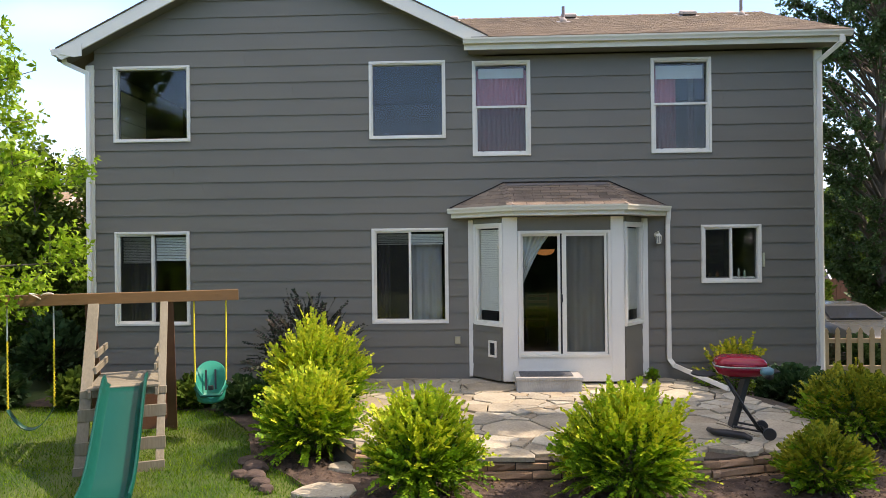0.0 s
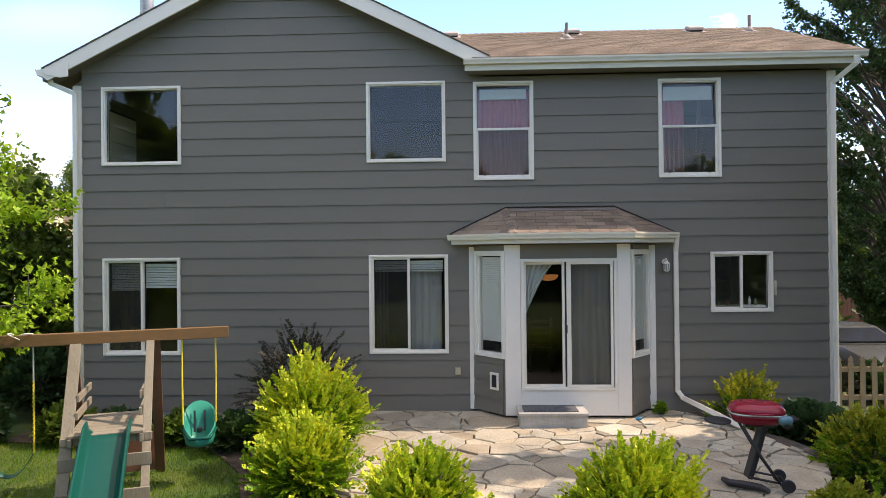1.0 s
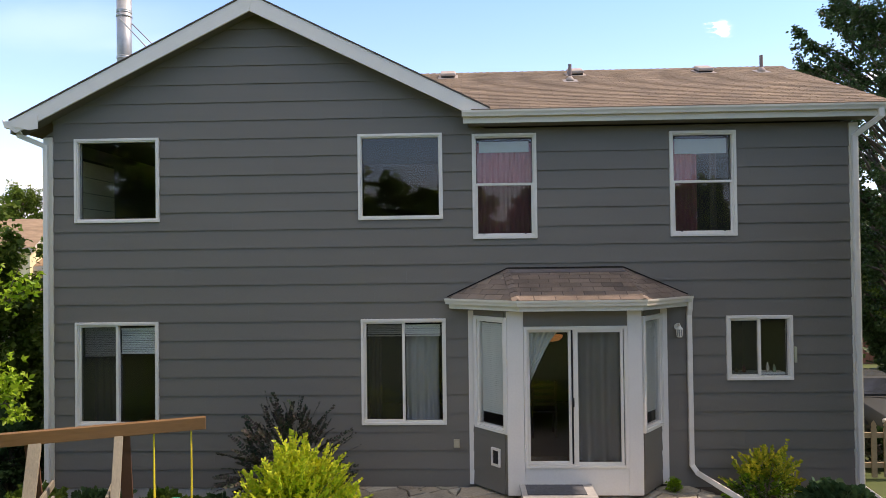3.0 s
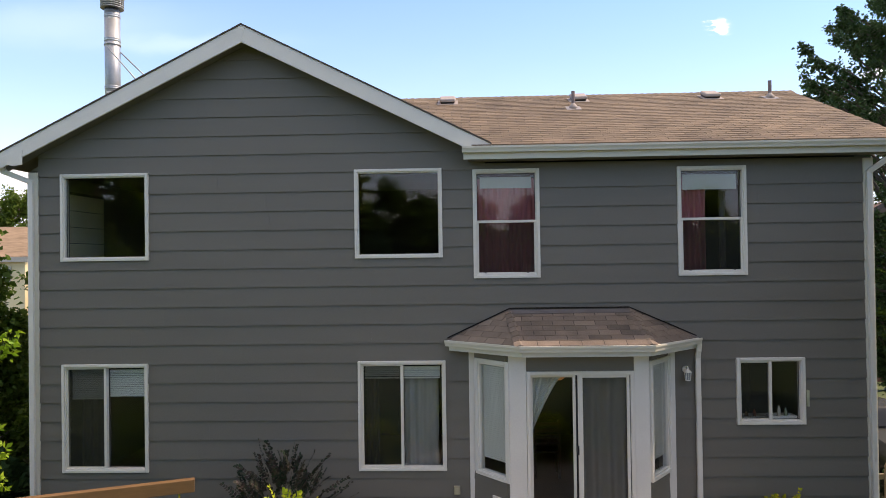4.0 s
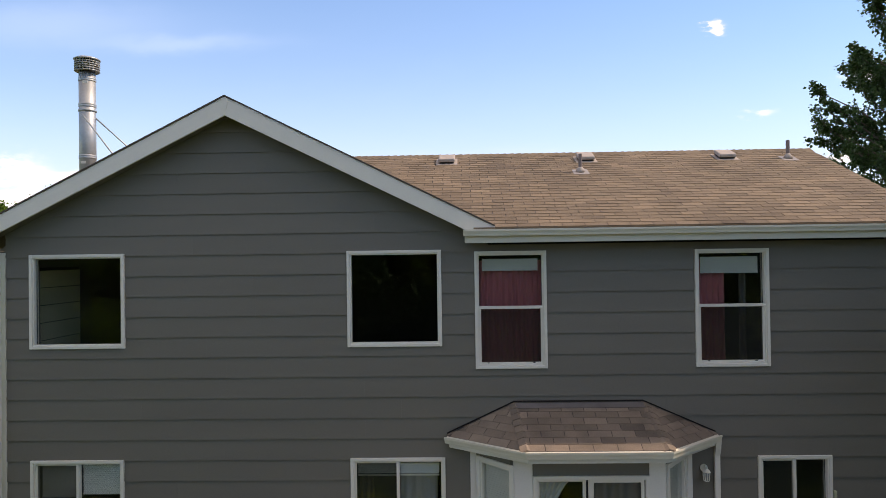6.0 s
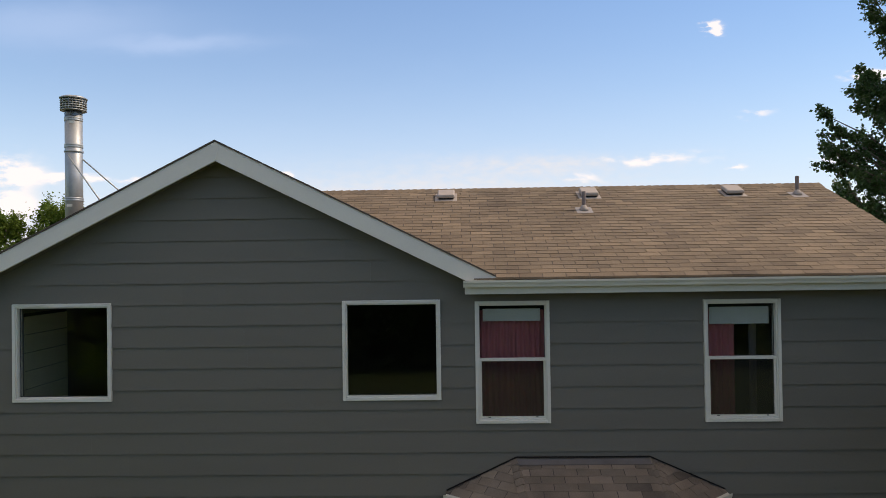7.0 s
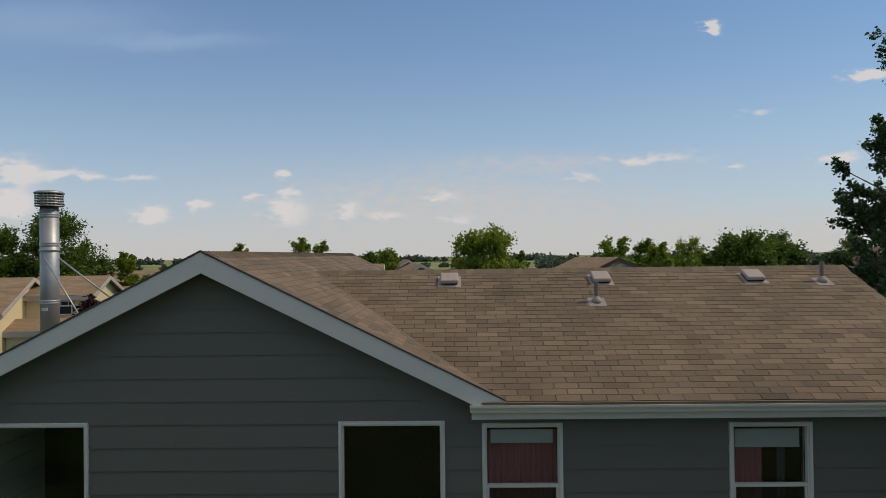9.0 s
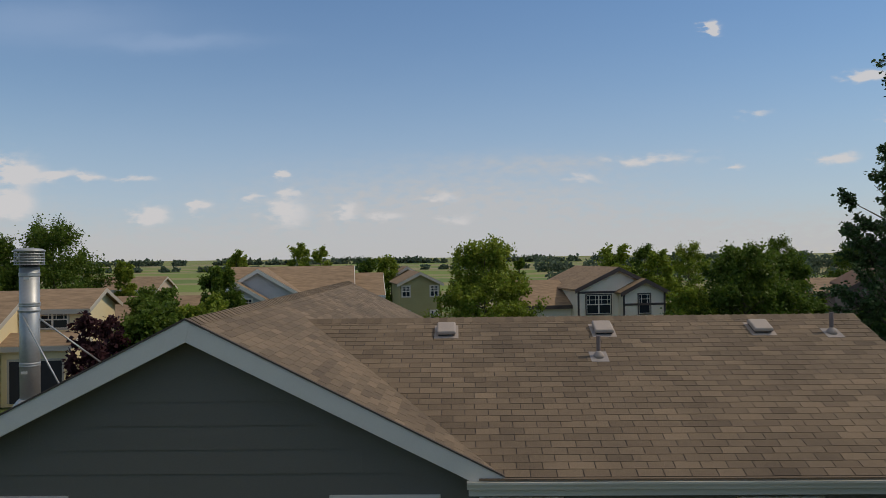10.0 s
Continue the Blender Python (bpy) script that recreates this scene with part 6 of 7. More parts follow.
GZ = LAWN_Z
tree("poplar_tree", (11.7, 7.4, GZ), 13.8, 3.35, 210, 15, 44, 0.088, POPLAR, "tall dark-leaved poplar standing beside the house", 31, low=0.10, peak=0.46, spread=0.14, rise=1.0, trunk_r=0.20, taper=1.1)
# Stands out of view, added to cast shade on the east shrubs and patio.
tree("unseen_shade_tree", (8.65, -2.5, GZ), 8.8, 2.35, 64, 9, 56, 0.16, TREELEAF, "unseen tree added to shade the east side of the yard", 33, low=0.16, peak=0.45, spread=0.4, rise=0.5, trunk_r=0.2)
# maple by the swing set: limbs reach over the beam
tree("maple_tree", (-5.8, -4.75, GZ), 6.5, 2.4, 36, 10, 38, 0.080, MAPLE, "young maple with bright green leaves beside the swing set", 12, low=0.26, peak=0.35, spread=0.30, rise=0.30, trunk_r=0.09, lobes=True)
for i, (x, y, h, w) in enumerate(((-8.3, 1.6, 4.4, 1.3), (-9.8, 3.0, 5.2, 1.6), (-8.4, 4.6, 4.6, 1.5), (-11.2, 1.0, 4.8, 1.7), (-12.5, 4.5, 5.6, 2.0))):
    tree("hedge_tree", (x, y, GZ), h, w, 44, 7, 34, 0.13, TREELEAF, "dense dark green tree beside the house", 40 + i, low=0.06, peak=0.35, spread=0.5, rise=0.4, group="trees beside the house")
for i, (x, y, s, h) in enumerate(((-7.4, -1.2, 0.8, 0.9), (-8.4, -2.0, 0.9, 1.1), (-7.3, 0.6, 0.7, 1.5), (-9.3, -0.6, 0.9, 1.4))):
    shrub("border_shrub", (x, y, GZ), (s, s, h), 260, 7, 0.10, (DARKLEAF, TREELEAF)[i % 2], "dark green shrub at the edge of the yard", 60 + i, 900, 0.22, group="shrubs at the yard's edge")
for i, (x, y, s, h) in enumerate(((9.0, 9.5, 1.0, 1.6), (10.8, 10.0, 1.1, 1.9), (12.8, 8.6, 1.2, 2.2), (14.6, 9.0, 1.3, 2.6), (7.6, 10.0, 0.9, 1.5))):
    shrub("hedge_shrub", (x, y, GZ), (s, s, h), 240, 7, 0.13, (DARKLEAF, TREELEAF)[i % 2], "dark green hedge shrub beyond the picket fence", 70 + i, 1100, 0.3, group="hedge beyond the fence")

# trees across the street: x, y, height over the lawn, half width, kind
FAR = [
    (2.3, 42, 9.4, 4.0, 1), (-36, 52, 11.8, 5.2, 0), (-40, 50, 10.6, 3.6, 0), (-31, 55, 8.4, 1.4, 1),
    (-15.5, 27, 5.6, 2.6, 0), (-12.5, 24, 4.4, 2.0, 0), (-13.7, 28.5, 6.2, 2.4, 1), (-17.0, 31, 6.0, 2.3, 0), (-17.7, 43, 7.8, 2.3, 0), (-20.6, 38, 6.2, 2.6, 0), (-30, 84, 9.4, 2.4, 1), (-25.5, 102, 10.8, 3.0, 1), (-22.5, 104, 10.0, 2.6, 1),
    (-8.4, 77, 8.6, 2.6, 1), (-11.5, 80, 8.2, 2.4, 0), (19.0, 72, 9.4, 3.4, 1), (24.2, 73, 8.6, 2.8, 1), (7.9, 75, 8.4, 1.2, 0),
    (19.2, 37, 8.6, 4.0, 2), (15.4, 36, 6.2, 2.1, 1), (23.5, 41, 8.2, 3.2, 2), (20.5, 24, 5.4, 2.8, 2), (17.0, 19, 4.6, 2.2, 2), (25, 25, 6.0, 2.8, 2),
    (33, 110, 10.0, 4.0, 0), (44, 120, 10.0, 4.5, 1), (60, 118, 11.0, 5.0, 0), (75, 120, 10.0, 5.0, 0),
]
for i, (x, y, h, w, k) in enumerate(FAR):
    far = y > 60
    tree("shade_tree", (x, y, GZ), h, w * 1.08, 60 if not far else 32, 11, 54 if not far else 34, 0.21 if not far else 0.30, (TREELEAF, TREELEAF2, TREELEAF)[k], ("broad green shade tree across the street", "lighter green tree across the street", "dark green tree beyond the roof ridge")[k], 100 + i, low=0.06, peak=0.36, spread=0.38, rise=0.45, group="trees across the street")
tree("plum_tree", (-17.6, 25.5, GZ), 5.6, 1.9, 34, 7, 22, 0.26, leafy("plum_leaves", (0.05, 0.02, 0.025), (0.09, 0.035, 0.035)), "dark purple-leaved plum tree across the street", 90, low=0.1, peak=0.4)
# The last one is an unseen extra that cuts skylight on the east wall.
for i, (x, y, h, w) in enumerate(((-14, -34, 10.2, 3.6), (-9, -37, 11.2, 4.0), (-3.4, -33, 8.4, 4.2), (0.5, -35, 8.6, 3.6), (5.5, -34, 8.2, 3.6), (10.5, -36, 9.0, 4.0), (-20, -32, 11.5, 4.4), (16, -35, 8.2, 4.0), (-25.5, -34, 11.5, 4.4), (-31, -33, 11.5, 4.4), (-14.5, -16.5, 13.0, 4.0), (12.3, -8.6, 10.0, 3.3))):
    tree("yard_tree", (x, y, GZ), h, w, 40, 7, 26, 0.48, TREELEAF2 if i % 2 else TREELEAF, "green tree out of direct view in the back yard", 140 + i, low=0.08, peak=0.4, spread=0.42, group="trees behind the yard")


def tree_line():
    """Far belts of wood: rounded crowns in loose rows, thicker towards the east."""
    rng = np.random.default_rng(77)
    P = []
    for y, x0, x1, h, crowns, per in ((190, 28, 150, 6.5, 44, 150), (330, 40, 280, 7.0, 70, 90), (420, -330, 60, 3.2, 60, 60), (800, -650, 600, 7.5, 190, 50)):
        for _ in range(crowns):
            cx, cy = rng.uniform(x0, x1), y + rng.normal(0, 6)
            top = h * rng.uniform(0.45, 1.0) * (1.25 if rng.uniform() > 0.9 else 1.0)
            w = top * rng.uniform(0.5, 1.1)
            o = rand_dirs(rng, per) * rng.uniform(0.3, 1.0, (per, 1)) ** 0.5
            P.append(np.stack([cx + o[:, 0] * w, cy + o[:, 1] * w, GZ + np.maximum(0.1, top * (0.5 + 0.5 * o[:, 2]))], 1))
    P = np.vstack(P)
    D = rand_dirs(rng, len(P))
    L = P[:, 1] / 240 * rng.uniform(0.7, 1.5, len(P))
    solid("tree_line", leaf_data("tree_line", P, D, rand_dirs(rng, len(P)), L, L * 0.8, oval=True), FARWOOD, "distant belt of trees along the fields, haze in its pale green", "tree line", kind="stuff")


tree_line()

# ---- street ----
solid("road", Mesh().box(-120, 120, 17.0, 25.0, GZ - 0.02, GZ + 0.012), paint("asphalt", (0.055, 0.055, 0.056), 0.9, 0.12, 0.5, 30, 0.1, 0.3), "grey asphalt residential street", "road", kind="structure")
for y in (16.2, 25.0):
    solid("pavement", Mesh().box(-120, 120, y, y + 0.8, GZ - 0.02, GZ + 0.13), CONCRETE, "pale concrete pavement with a kerb", "pavement", kind="structure")

# ---- neighbouring houses ----
ROOFTAN = paint("tan_roof_shingle", (0.30, 0.21, 0.13), 0.9, 0.16, 0.9, 3.2, 0.22, 0.0, stretch=(0.5, 1, 4), spec=0.2)
ROOFBROWN = paint("brown_roof_shingle", (0.19, 0.115, 0.075), 0.9, 0.12, 0.9, 9, 0.14, 0.0, stretch=(1, 1, 3), spec=0.2)
DARKTRIM = paint("brown_trim", (0.09, 0.065, 0.055), 0.6, 0.05)
FARGLASS = paint("far_window_glass", (0.03, 0.035, 0.04), 0.12, 0.1, 1)


def lapped(name, colour):
    """Painted lap siding, seen from far: fine level lines in the relief."""
    m = paint(name, colour, 0.7, 0.06, 0.7, 20, 0.03)
    nt = m.node_tree
    bsdf = nt.nodes["Principled BSDF"]
    w, b, g2 = nt.nodes.new("ShaderNodeTexWave"), nt.nodes.new("ShaderNodeBump"), nt.nodes.new("ShaderNodeNewGeometry")
    w.wave_profile, w.bands_direction = "SAW", "Z"
    w.inputs["Scale"].default_value = 1.1
    b.inputs["Strength"].default_value, b.inputs["Distance"].default_value = 0.2, 0.03
    nt.links.new(g2.outputs["Position"], w.inputs["Vector"])
    nt.links.new(w.outputs["Fac"], b.inputs["Height"])
    nt.links.new(b.outputs[0], bsdf.inputs["Normal"])
    return m


def neighbour(name, at, bodies, wins, wall_mat, roof_mat, trim, label, doors=(), turn=0.0, boards=()):
    """bodies: (x0, x1, y0, y1, eave, ridge axis, slope); wins: (x, z, w, h, y, split)."""
    X, Y, Z = at
    t = thing(name, at, label, "house", "houses across the street")
    for x0, x1, y0, y1, ev, ax, sl in bodies:
        x0, x1, y0, y1 = x0 + X, x1 + X, y0 + Y, y1 + Y
        mm = Mesh().box(x0, x1, y0, y1, Z - 0.2, Z + ev)
        if ax == "y":
            half, cx = (x1 - x0) / 2, (x0 + x1) / 2
            top = Z + ev + half * sl
            mm.add([(x0, y0, Z + ev), (x1, y0, Z + ev), (cx, y0, top), (x0, y1, Z + ev), (x1, y1, Z + ev), (cx, y1, top)], [(0, 1, 2), (5, 4, 3), (0, 2, 5, 3), (1, 4, 5, 2)])
        else:
            half, cy = (y1 - y0) / 2, (y0 + y1) / 2
            top = Z + ev + half * sl
            mm.add([(x0, y0, Z + ev), (x0, y1, Z + ev), (x0, cy, top), (x1, y0, Z + ev), (x1, y1, Z + ev), (x1, cy, top)], [(0, 2, 1), (3, 4, 5), (0, 3, 5, 2), (1, 2, 5, 4)])
        part("wall", mm, wall_mat, t)
        r, o, th = Mesh(), 0.35, 0.14
        rk = Mesh()
        if ax == "y":
            for s in (-1, 1):
                e = (cx + s * (half + o), Z + ev - o * sl)
                q = [(cx, top + 0.02), (e[0], e[1] + 0.02), (e[0], e[1] + 0.02 + th), (cx, top + 0.02 + th)]
                q = q if s < 0 else q[::-1]
                r.slab(q, lambda a, b: (a, y1 + o, b), lambda a, b: (a, y0 - o, b))
                q2 = [(a, b - 0.22 if k in (0, 1) else b - 0.02) for k, (a, b) in enumerate(q if s < 0 else q[::-1])]
                q2 = q2 if s < 0 else q2[::-1]
                rk.slab(q2, lambda a, b: (a, y0 - o - 0.01, b), lambda a, b: (a, y0 - o - 0.06, b))
        else:
            for s in (-1, 1):
                e = (cy + s * (half + o), Z + ev - o * sl)
                q = [(cy, top + 0.02), (e[0], e[1] + 0.02), (e[0], e[1] + 0.02 + th), (cy, top + 0.02 + th)]
                q = q[::-1] if s < 0 else q
                r.slab(q, lambda a, b: (x0 - o, a, b), lambda a, b: (x1 + o, a, b))
            rk.box(x0 - o, x1 + o, y0 - o - 0.06, y0 - o - 0.01, Z + ev - o * sl - 0.16, Z + ev - o * sl + 0.14)
            for s in (-1, 1):
                rk.beam((x1 + o + 0.03, cy + s * (half + o), Z + ev - o * sl + 0.02), (x1 + o + 0.03, cy, top + 0.02), 0.05, 0.24)
        rf = part("roof", r, roof_mat, t)
        part("fascia", rk, trim, rf)
    for x, z, w, h, y, sp in wins:
        x, z, y = x + X, z + Z, y + Y
        e = 0.09
        fr = Mesh()
        fr.box(x - w / 2 - e, x - w / 2, y - 0.06, y - 0.002, z - e, z + h + e)
        fr.box(x + w / 2, x + w / 2 + e, y - 0.06, y - 0.002, z - e, z + h + e)
        fr.box(x - w / 2, x + w / 2, y - 0.06, y - 0.002, z + h, z + h + e)
        fr.box(x - w / 2, x + w / 2, y - 0.06, y - 0.002, z - e, z)
        wn = part("window", fr, trim, t)
        part("pane", Mesh().box(x - w / 2, x + w / 2, y - 0.02, y - 0.003, z, z + h), FARGLASS, wn)
        bars = Mesh()
        for k in range(1, sp):
            bars.box(x - w / 2 + w * k / sp - 0.04 * w ** 0.5, x - w / 2 + w * k / sp + 0.04 * w ** 0.5, y - 0.05, y - 0.021, z, z + h)
        bars.box(x - w / 2, x + w / 2, y - 0.045, y - 0.021, z + h * 0.5 - 0.04, z + h * 0.5 + 0.04)
        for k in range(sp * 2):
            bx = x - w / 2 + w * (k + 0.5) / (sp * 2)
            bars.box(bx - 0.022, bx + 0.022, y - 0.04, y - 0.021, z + h * 0.5, z + h)
        bars.box(x - w / 2, x + w / 2, y - 0.04, y - 0.021, z + h * 0.75 - 0.022, z + h * 0.75 + 0.022)
        for q in (-1, 1):
            bars.box(min(x + q * w / 2, x + q * (w / 2 - 0.05)), max(x + q * w / 2, x + q * (w / 2 - 0.05)), y - 0.046, y - 0.021, z, z + h)
        bars.box(x - w / 2 + 0.05, x + w / 2 - 0.05, y - 0.046, y - 0.021, z + h - 0.05, z + h)
        bars.box(x - w / 2 + 0.05, x + w / 2 - 0.05, y - 0.046, y - 0.021, z, z + 0.05)
        part("window_bar", bars, WHITE, wn)
    for x0, x1, h, y in doors:
        # A flat dark panel paints in the shaded inside of the garage.
        d = part("garage_opening", Mesh().box(x0 + X, x1 + X, y + Y - 0.05, y + Y - 0.003, Z, Z + h), paint("garage_shade", (0.03, 0.03, 0.032), 0.8), t, "dark panel painting in the shade inside an open garage")
        tr2 = Mesh()
        tr2.box(x0 + X - 0.12, x0 + X, y + Y - 0.07, y + Y - 0.003, Z, Z + h + 0.12)
        tr2.box(x1 + X, x1 + X + 0.12, y + Y - 0.07, y + Y - 0.003, Z, Z + h + 0.12)
        tr2.box(x0 + X, x1 + X, y + Y - 0.07, y + Y - 0.003, Z + h, Z + h + 0.12)
        part("door_frame", tr2, trim, d)
    for x0, x1, y, z0, z1 in boards:
        part("trim_board", Mesh().box(x0 + X, x1 + X, y + Y - 0.05, y + Y - 0.004, z0 + Z, z1 + Z), trim, t)
    t.rotation_euler.z = radians(turn)
    return t


PALEBLUE = lapped("pale_blue_siding", (0.56, 0.58, 0.58))
OFFWHITE = lapped("off_white_siding", (0.95, 0.83, 0.66))
OLIVE = lapped("olive_siding", (0.36, 0.32, 0.145))
YELLOWWALL = lapped("yellow_stucco", (0.86, 0.72, 0.42))
BROWNWALL = lapped("brown_siding", (0.20, 0.14, 0.12))
PALETRIM = paint("pale_trim", (0.52, 0.47, 0.38), 0.6, 0.04)
neighbour("neighbour_house", (13.1, 50, GZ), [(-2.7, 4.6, 0, 9, 5.6, "y", 0.46), (1.0, 4.9, -0.9, 9, 5.3, "y", 0.50), (-7.2, -2.7, 1.5, 9, 4.2, "x", 0.5)],
          [(-0.8, 3.45, 2.2, 1.6, 0, 2), (2.95, 3.45, 1.05, 1.65, -0.9, 1), (-6.0, 1.0, 1.6, 1.3, 1.5, 2)], OFFWHITE, ROOFTAN, DARKTRIM, "off-white two-storey house with brown trim and two gables", turn=12,
          boards=((1.0, 4.9, -0.9, 4.15, 4.33), (1.0, 1.16, -0.9, 0, 5.2), (4.74, 4.9, -0.9, 0, 5.2), (-2.7, -2.54, 0, 0, 5.5), (-2.54, 1.0, 0, 5.2, 5.38)))
neighbour("neighbour_house", (-16.8, 50, GZ), [(-3.7, 3.4, 0, 9, 5.35, "y", 0.6), (-3.9, 0.4, -1.2, 9, 5.1, "y", 0.6), (-3.5, 7.8, 2.0, 11, 5.5, "x", 0.46), (7.8, 10.6, 3.0, 11, 5.0, "x", 0.46)],
          [(-1.6, 3.9, 2.2, 1.2, -1.2, 2), (1.9, 3.9, 1.2, 1.2, 0, 1)], PALEBLUE, ROOFTAN, WHITE, "pale blue two-storey house with white-trimmed gables", turn=9)
neighbour("neighbour_house", (-3.9, 68, GZ), [(-2.3, 2.3, 0, 9, 5.5, "y", 0.5), (-1.6, 1.2, 9.05, 13, 6.3, "y", 0.6)],
          [(-1.6, 4.0, 0.9, 1.2, 0, 2), (1.6, 4.0, 0.9, 1.2, 0, 2), (-1.6, 1.2, 0.9, 1.2, 0, 2), (1.6, 1.2, 0.9, 1.2, 0, 2)], OLIVE, ROOFTAN, PALETRIM, "olive green two-storey house seen from its gable side", turn=12)
neighbour("neighbour_house", (-27.6, 33, GZ + 0.25), [(0.92, 4.7, 0, 5.0, 5.3, "x", 0.40), (0.92, 4.6, -2.4, -0.05, 3.35, "x", 0.42), (-11.0, 0.9, -3.2, 4.0, 4.5, "x", 0.5)],
          [(2.75, 4.1, 1.8, 1.1, 0, 2), (-0.4, 2.7, 0.9, 1.1, -3.2, 1)], YELLOWWALL, ROOFTAN, PALETRIM, "pale yellow two-storey house with an open garage", doors=((1.4, 4.3, 2.45, -2.4),), turn=8)
neighbour("neighbour_house", (-44.2, 82, GZ), [(-4.3, 3.9, 0, 6, 4.5, "x", 0.5)], [(-3.4, 2.9, 1.0, 1.0, 0, 1), (-1.9, 2.9, 1.0, 1.0, 0, 1), (-0.2, 2.9, 1.0, 1.0, 0, 1), (1.4, 2.9, 1.0, 1.0, 0, 1), (3.0, 2.9, 1.0, 1.0, 0, 1)], lapped("beige_siding", (0.60, 0.46, 0.34)), ROOFTAN, PALETRIM, "low tan-roofed house beyond the street")
neighbour("neighbour_house", (37, 60, GZ), [(-4, 4, 0, 7, 4.4, "x", 0.35)], [(-2, 4, 1.2, 1.2, 0, 1)], BROWNWALL, ROOFTAN, DARKTRIM, "tan-roofed house half hidden by trees")
neighbour("neighbour_house", (30.3, 38, GZ), [(-2.9, 2.9, 0, 9, 6.1, "y", 0.62)], [(-0.3, 4.4, 1.2, 1.1, 0, 2)], BROWNWALL, ROOFBROWN, DARKTRIM, "dark brown gabled house behind trees", turn=-22)

neighbour("neighbour_house", (-25.5, 46, GZ), [(-3.5, 5.0, 0, 6.5, 3.5, "x", 0.55)], [(-1.5, 1.0, 1.2, 1.2, 0, 2)], lapped("tan_siding", (0.52, 0.44, 0.33)), ROOFTAN, PALETRIM, "single-storey brown-roofed house behind trees")

# Unseen hedge, added so that the panes mirror something dark.
def reflection_hedge():
    rng = np.random.default_rng(9)
    n = 16000
    x = rng.uniform(-45, 45, n)
    P = np.stack([x, -29 + rng.normal(0, 0.9, n), GZ + rng.uniform(0, 1, n) ** 0.8 * (4.6 + 0.9 * np.sin(x * 0.9) + 0.5 * np.sin(x * 2.3))], 1)
    solid("hedge", leaf_data("hedge", P, rand_dirs(rng, n), rand_dirs(rng, n), 0.45, 0.35), DARKLEAF, "unseen dark hedge added to darken the window reflections", "hedge", kind="stuff")


reflection_hedge()

# ---- east side: fence, car, van ----
def picket_fence():
    t = thing("picket_fence", (8.5, 1.1, GZ), "unpainted pale wooden picket fence beside the house", "fence")
    tan = paint("pale_fence_wood", (0.38, 0.28, 0.17), 0.8, 0.12, 3, 40, 0.1, 0.3)
    for z in (-0.05, 0.45):
        part("rail", Mesh().beam((6.42, 1.12, z), (13.0, 1.12, z), 0.04, 0.085), tan, t)
    for k in range(32):
        x = 6.52 + k * 0.206
        shape = [(x - 0.044, GZ + 0.03), (x + 0.044, GZ + 0.03), (x + 0.044, 0.56), (x + 0.030, 0.585), (x + 0.044, 0.62), (x + 0.028, 0.66), (x, 0.70), (x - 0.028, 0.66), (x - 0.044, 0.62), (x - 0.030, 0.585), (x - 0.044, 0.56)]
        part("picket", Mesh().slab(shape, lambda a, b: (a, 1.10, b), lambda a, b: (a, 1.08, b)), tan, t)


picket_fence()
for i, (x, y, r, h) in enumerate(((7.1, 1.75, 0.45, 0.80), (7.95, 1.85, 0.5, 0.70), (8.85, 1.8, 0.5, 0.85), (9.8, 1.85, 0.5, 0.75))):
    shrub("fence_shrub", (x, y, GZ), (r, 0.4, h), 150, 7, 0.07, (PURPLE, DARKLEAF)[i % 2], "low dark shrub behind the picket fence", 75 + i, 500, 0.2, group="shrubs behind the fence", clumps=26)


def board_fence(x0, x1, y, h, col, label):
    t = thing("board_fence", ((x0 + x1) / 2, y, GZ), label, "fence", "wooden board fences")
    mt = paint("fence_stain", col, 0.8, 0.15, 2, 30, 0.1)
    n = int((x1 - x0) / 0.15)
    for k in range(n):
        x = x0 + k * 0.15
        part("fence_board", Mesh().box(x, x + 0.14, y - 0.012 - 0.004 * (k % 2), y + 0.008, GZ, GZ + h - 0.03 * (k % 3)), mt, t)
    part("rail", Mesh().box(x0, x1, y + 0.01, y + 0.05, GZ + 0.3, GZ + 0.4), mt, t)
    part("rail", Mesh().box(x0, x1, y + 0.01, y + 0.05, GZ + h - 0.4, GZ + h - 0.3), mt, t)


board_fence(11.5, 19.0, 13.0, 1.35, (0.22, 0.085, 0.05), "red-brown board fence beyond the hedge")
board_fence(-14.5, -6.6, 5.8, 1.7, (0.20, 0.12, 0.075), "brown board fence beside the house")


def loft(rows):
    mm = Mesh()
    n = len(rows[0])
    mm.v = [p for r in rows for p in r]
    mm.f = [(i * n + k, i * n + (k + 1) % n, (i + 1) * n + (k + 1) % n, (i + 1) * n + k) for i in range(len(rows) - 1) for k in range(n)]
    mm.f += [tuple(range(n - 1, -1, -1)), tuple((len(rows) - 1) * n + k for k in range(n))]
    return mm


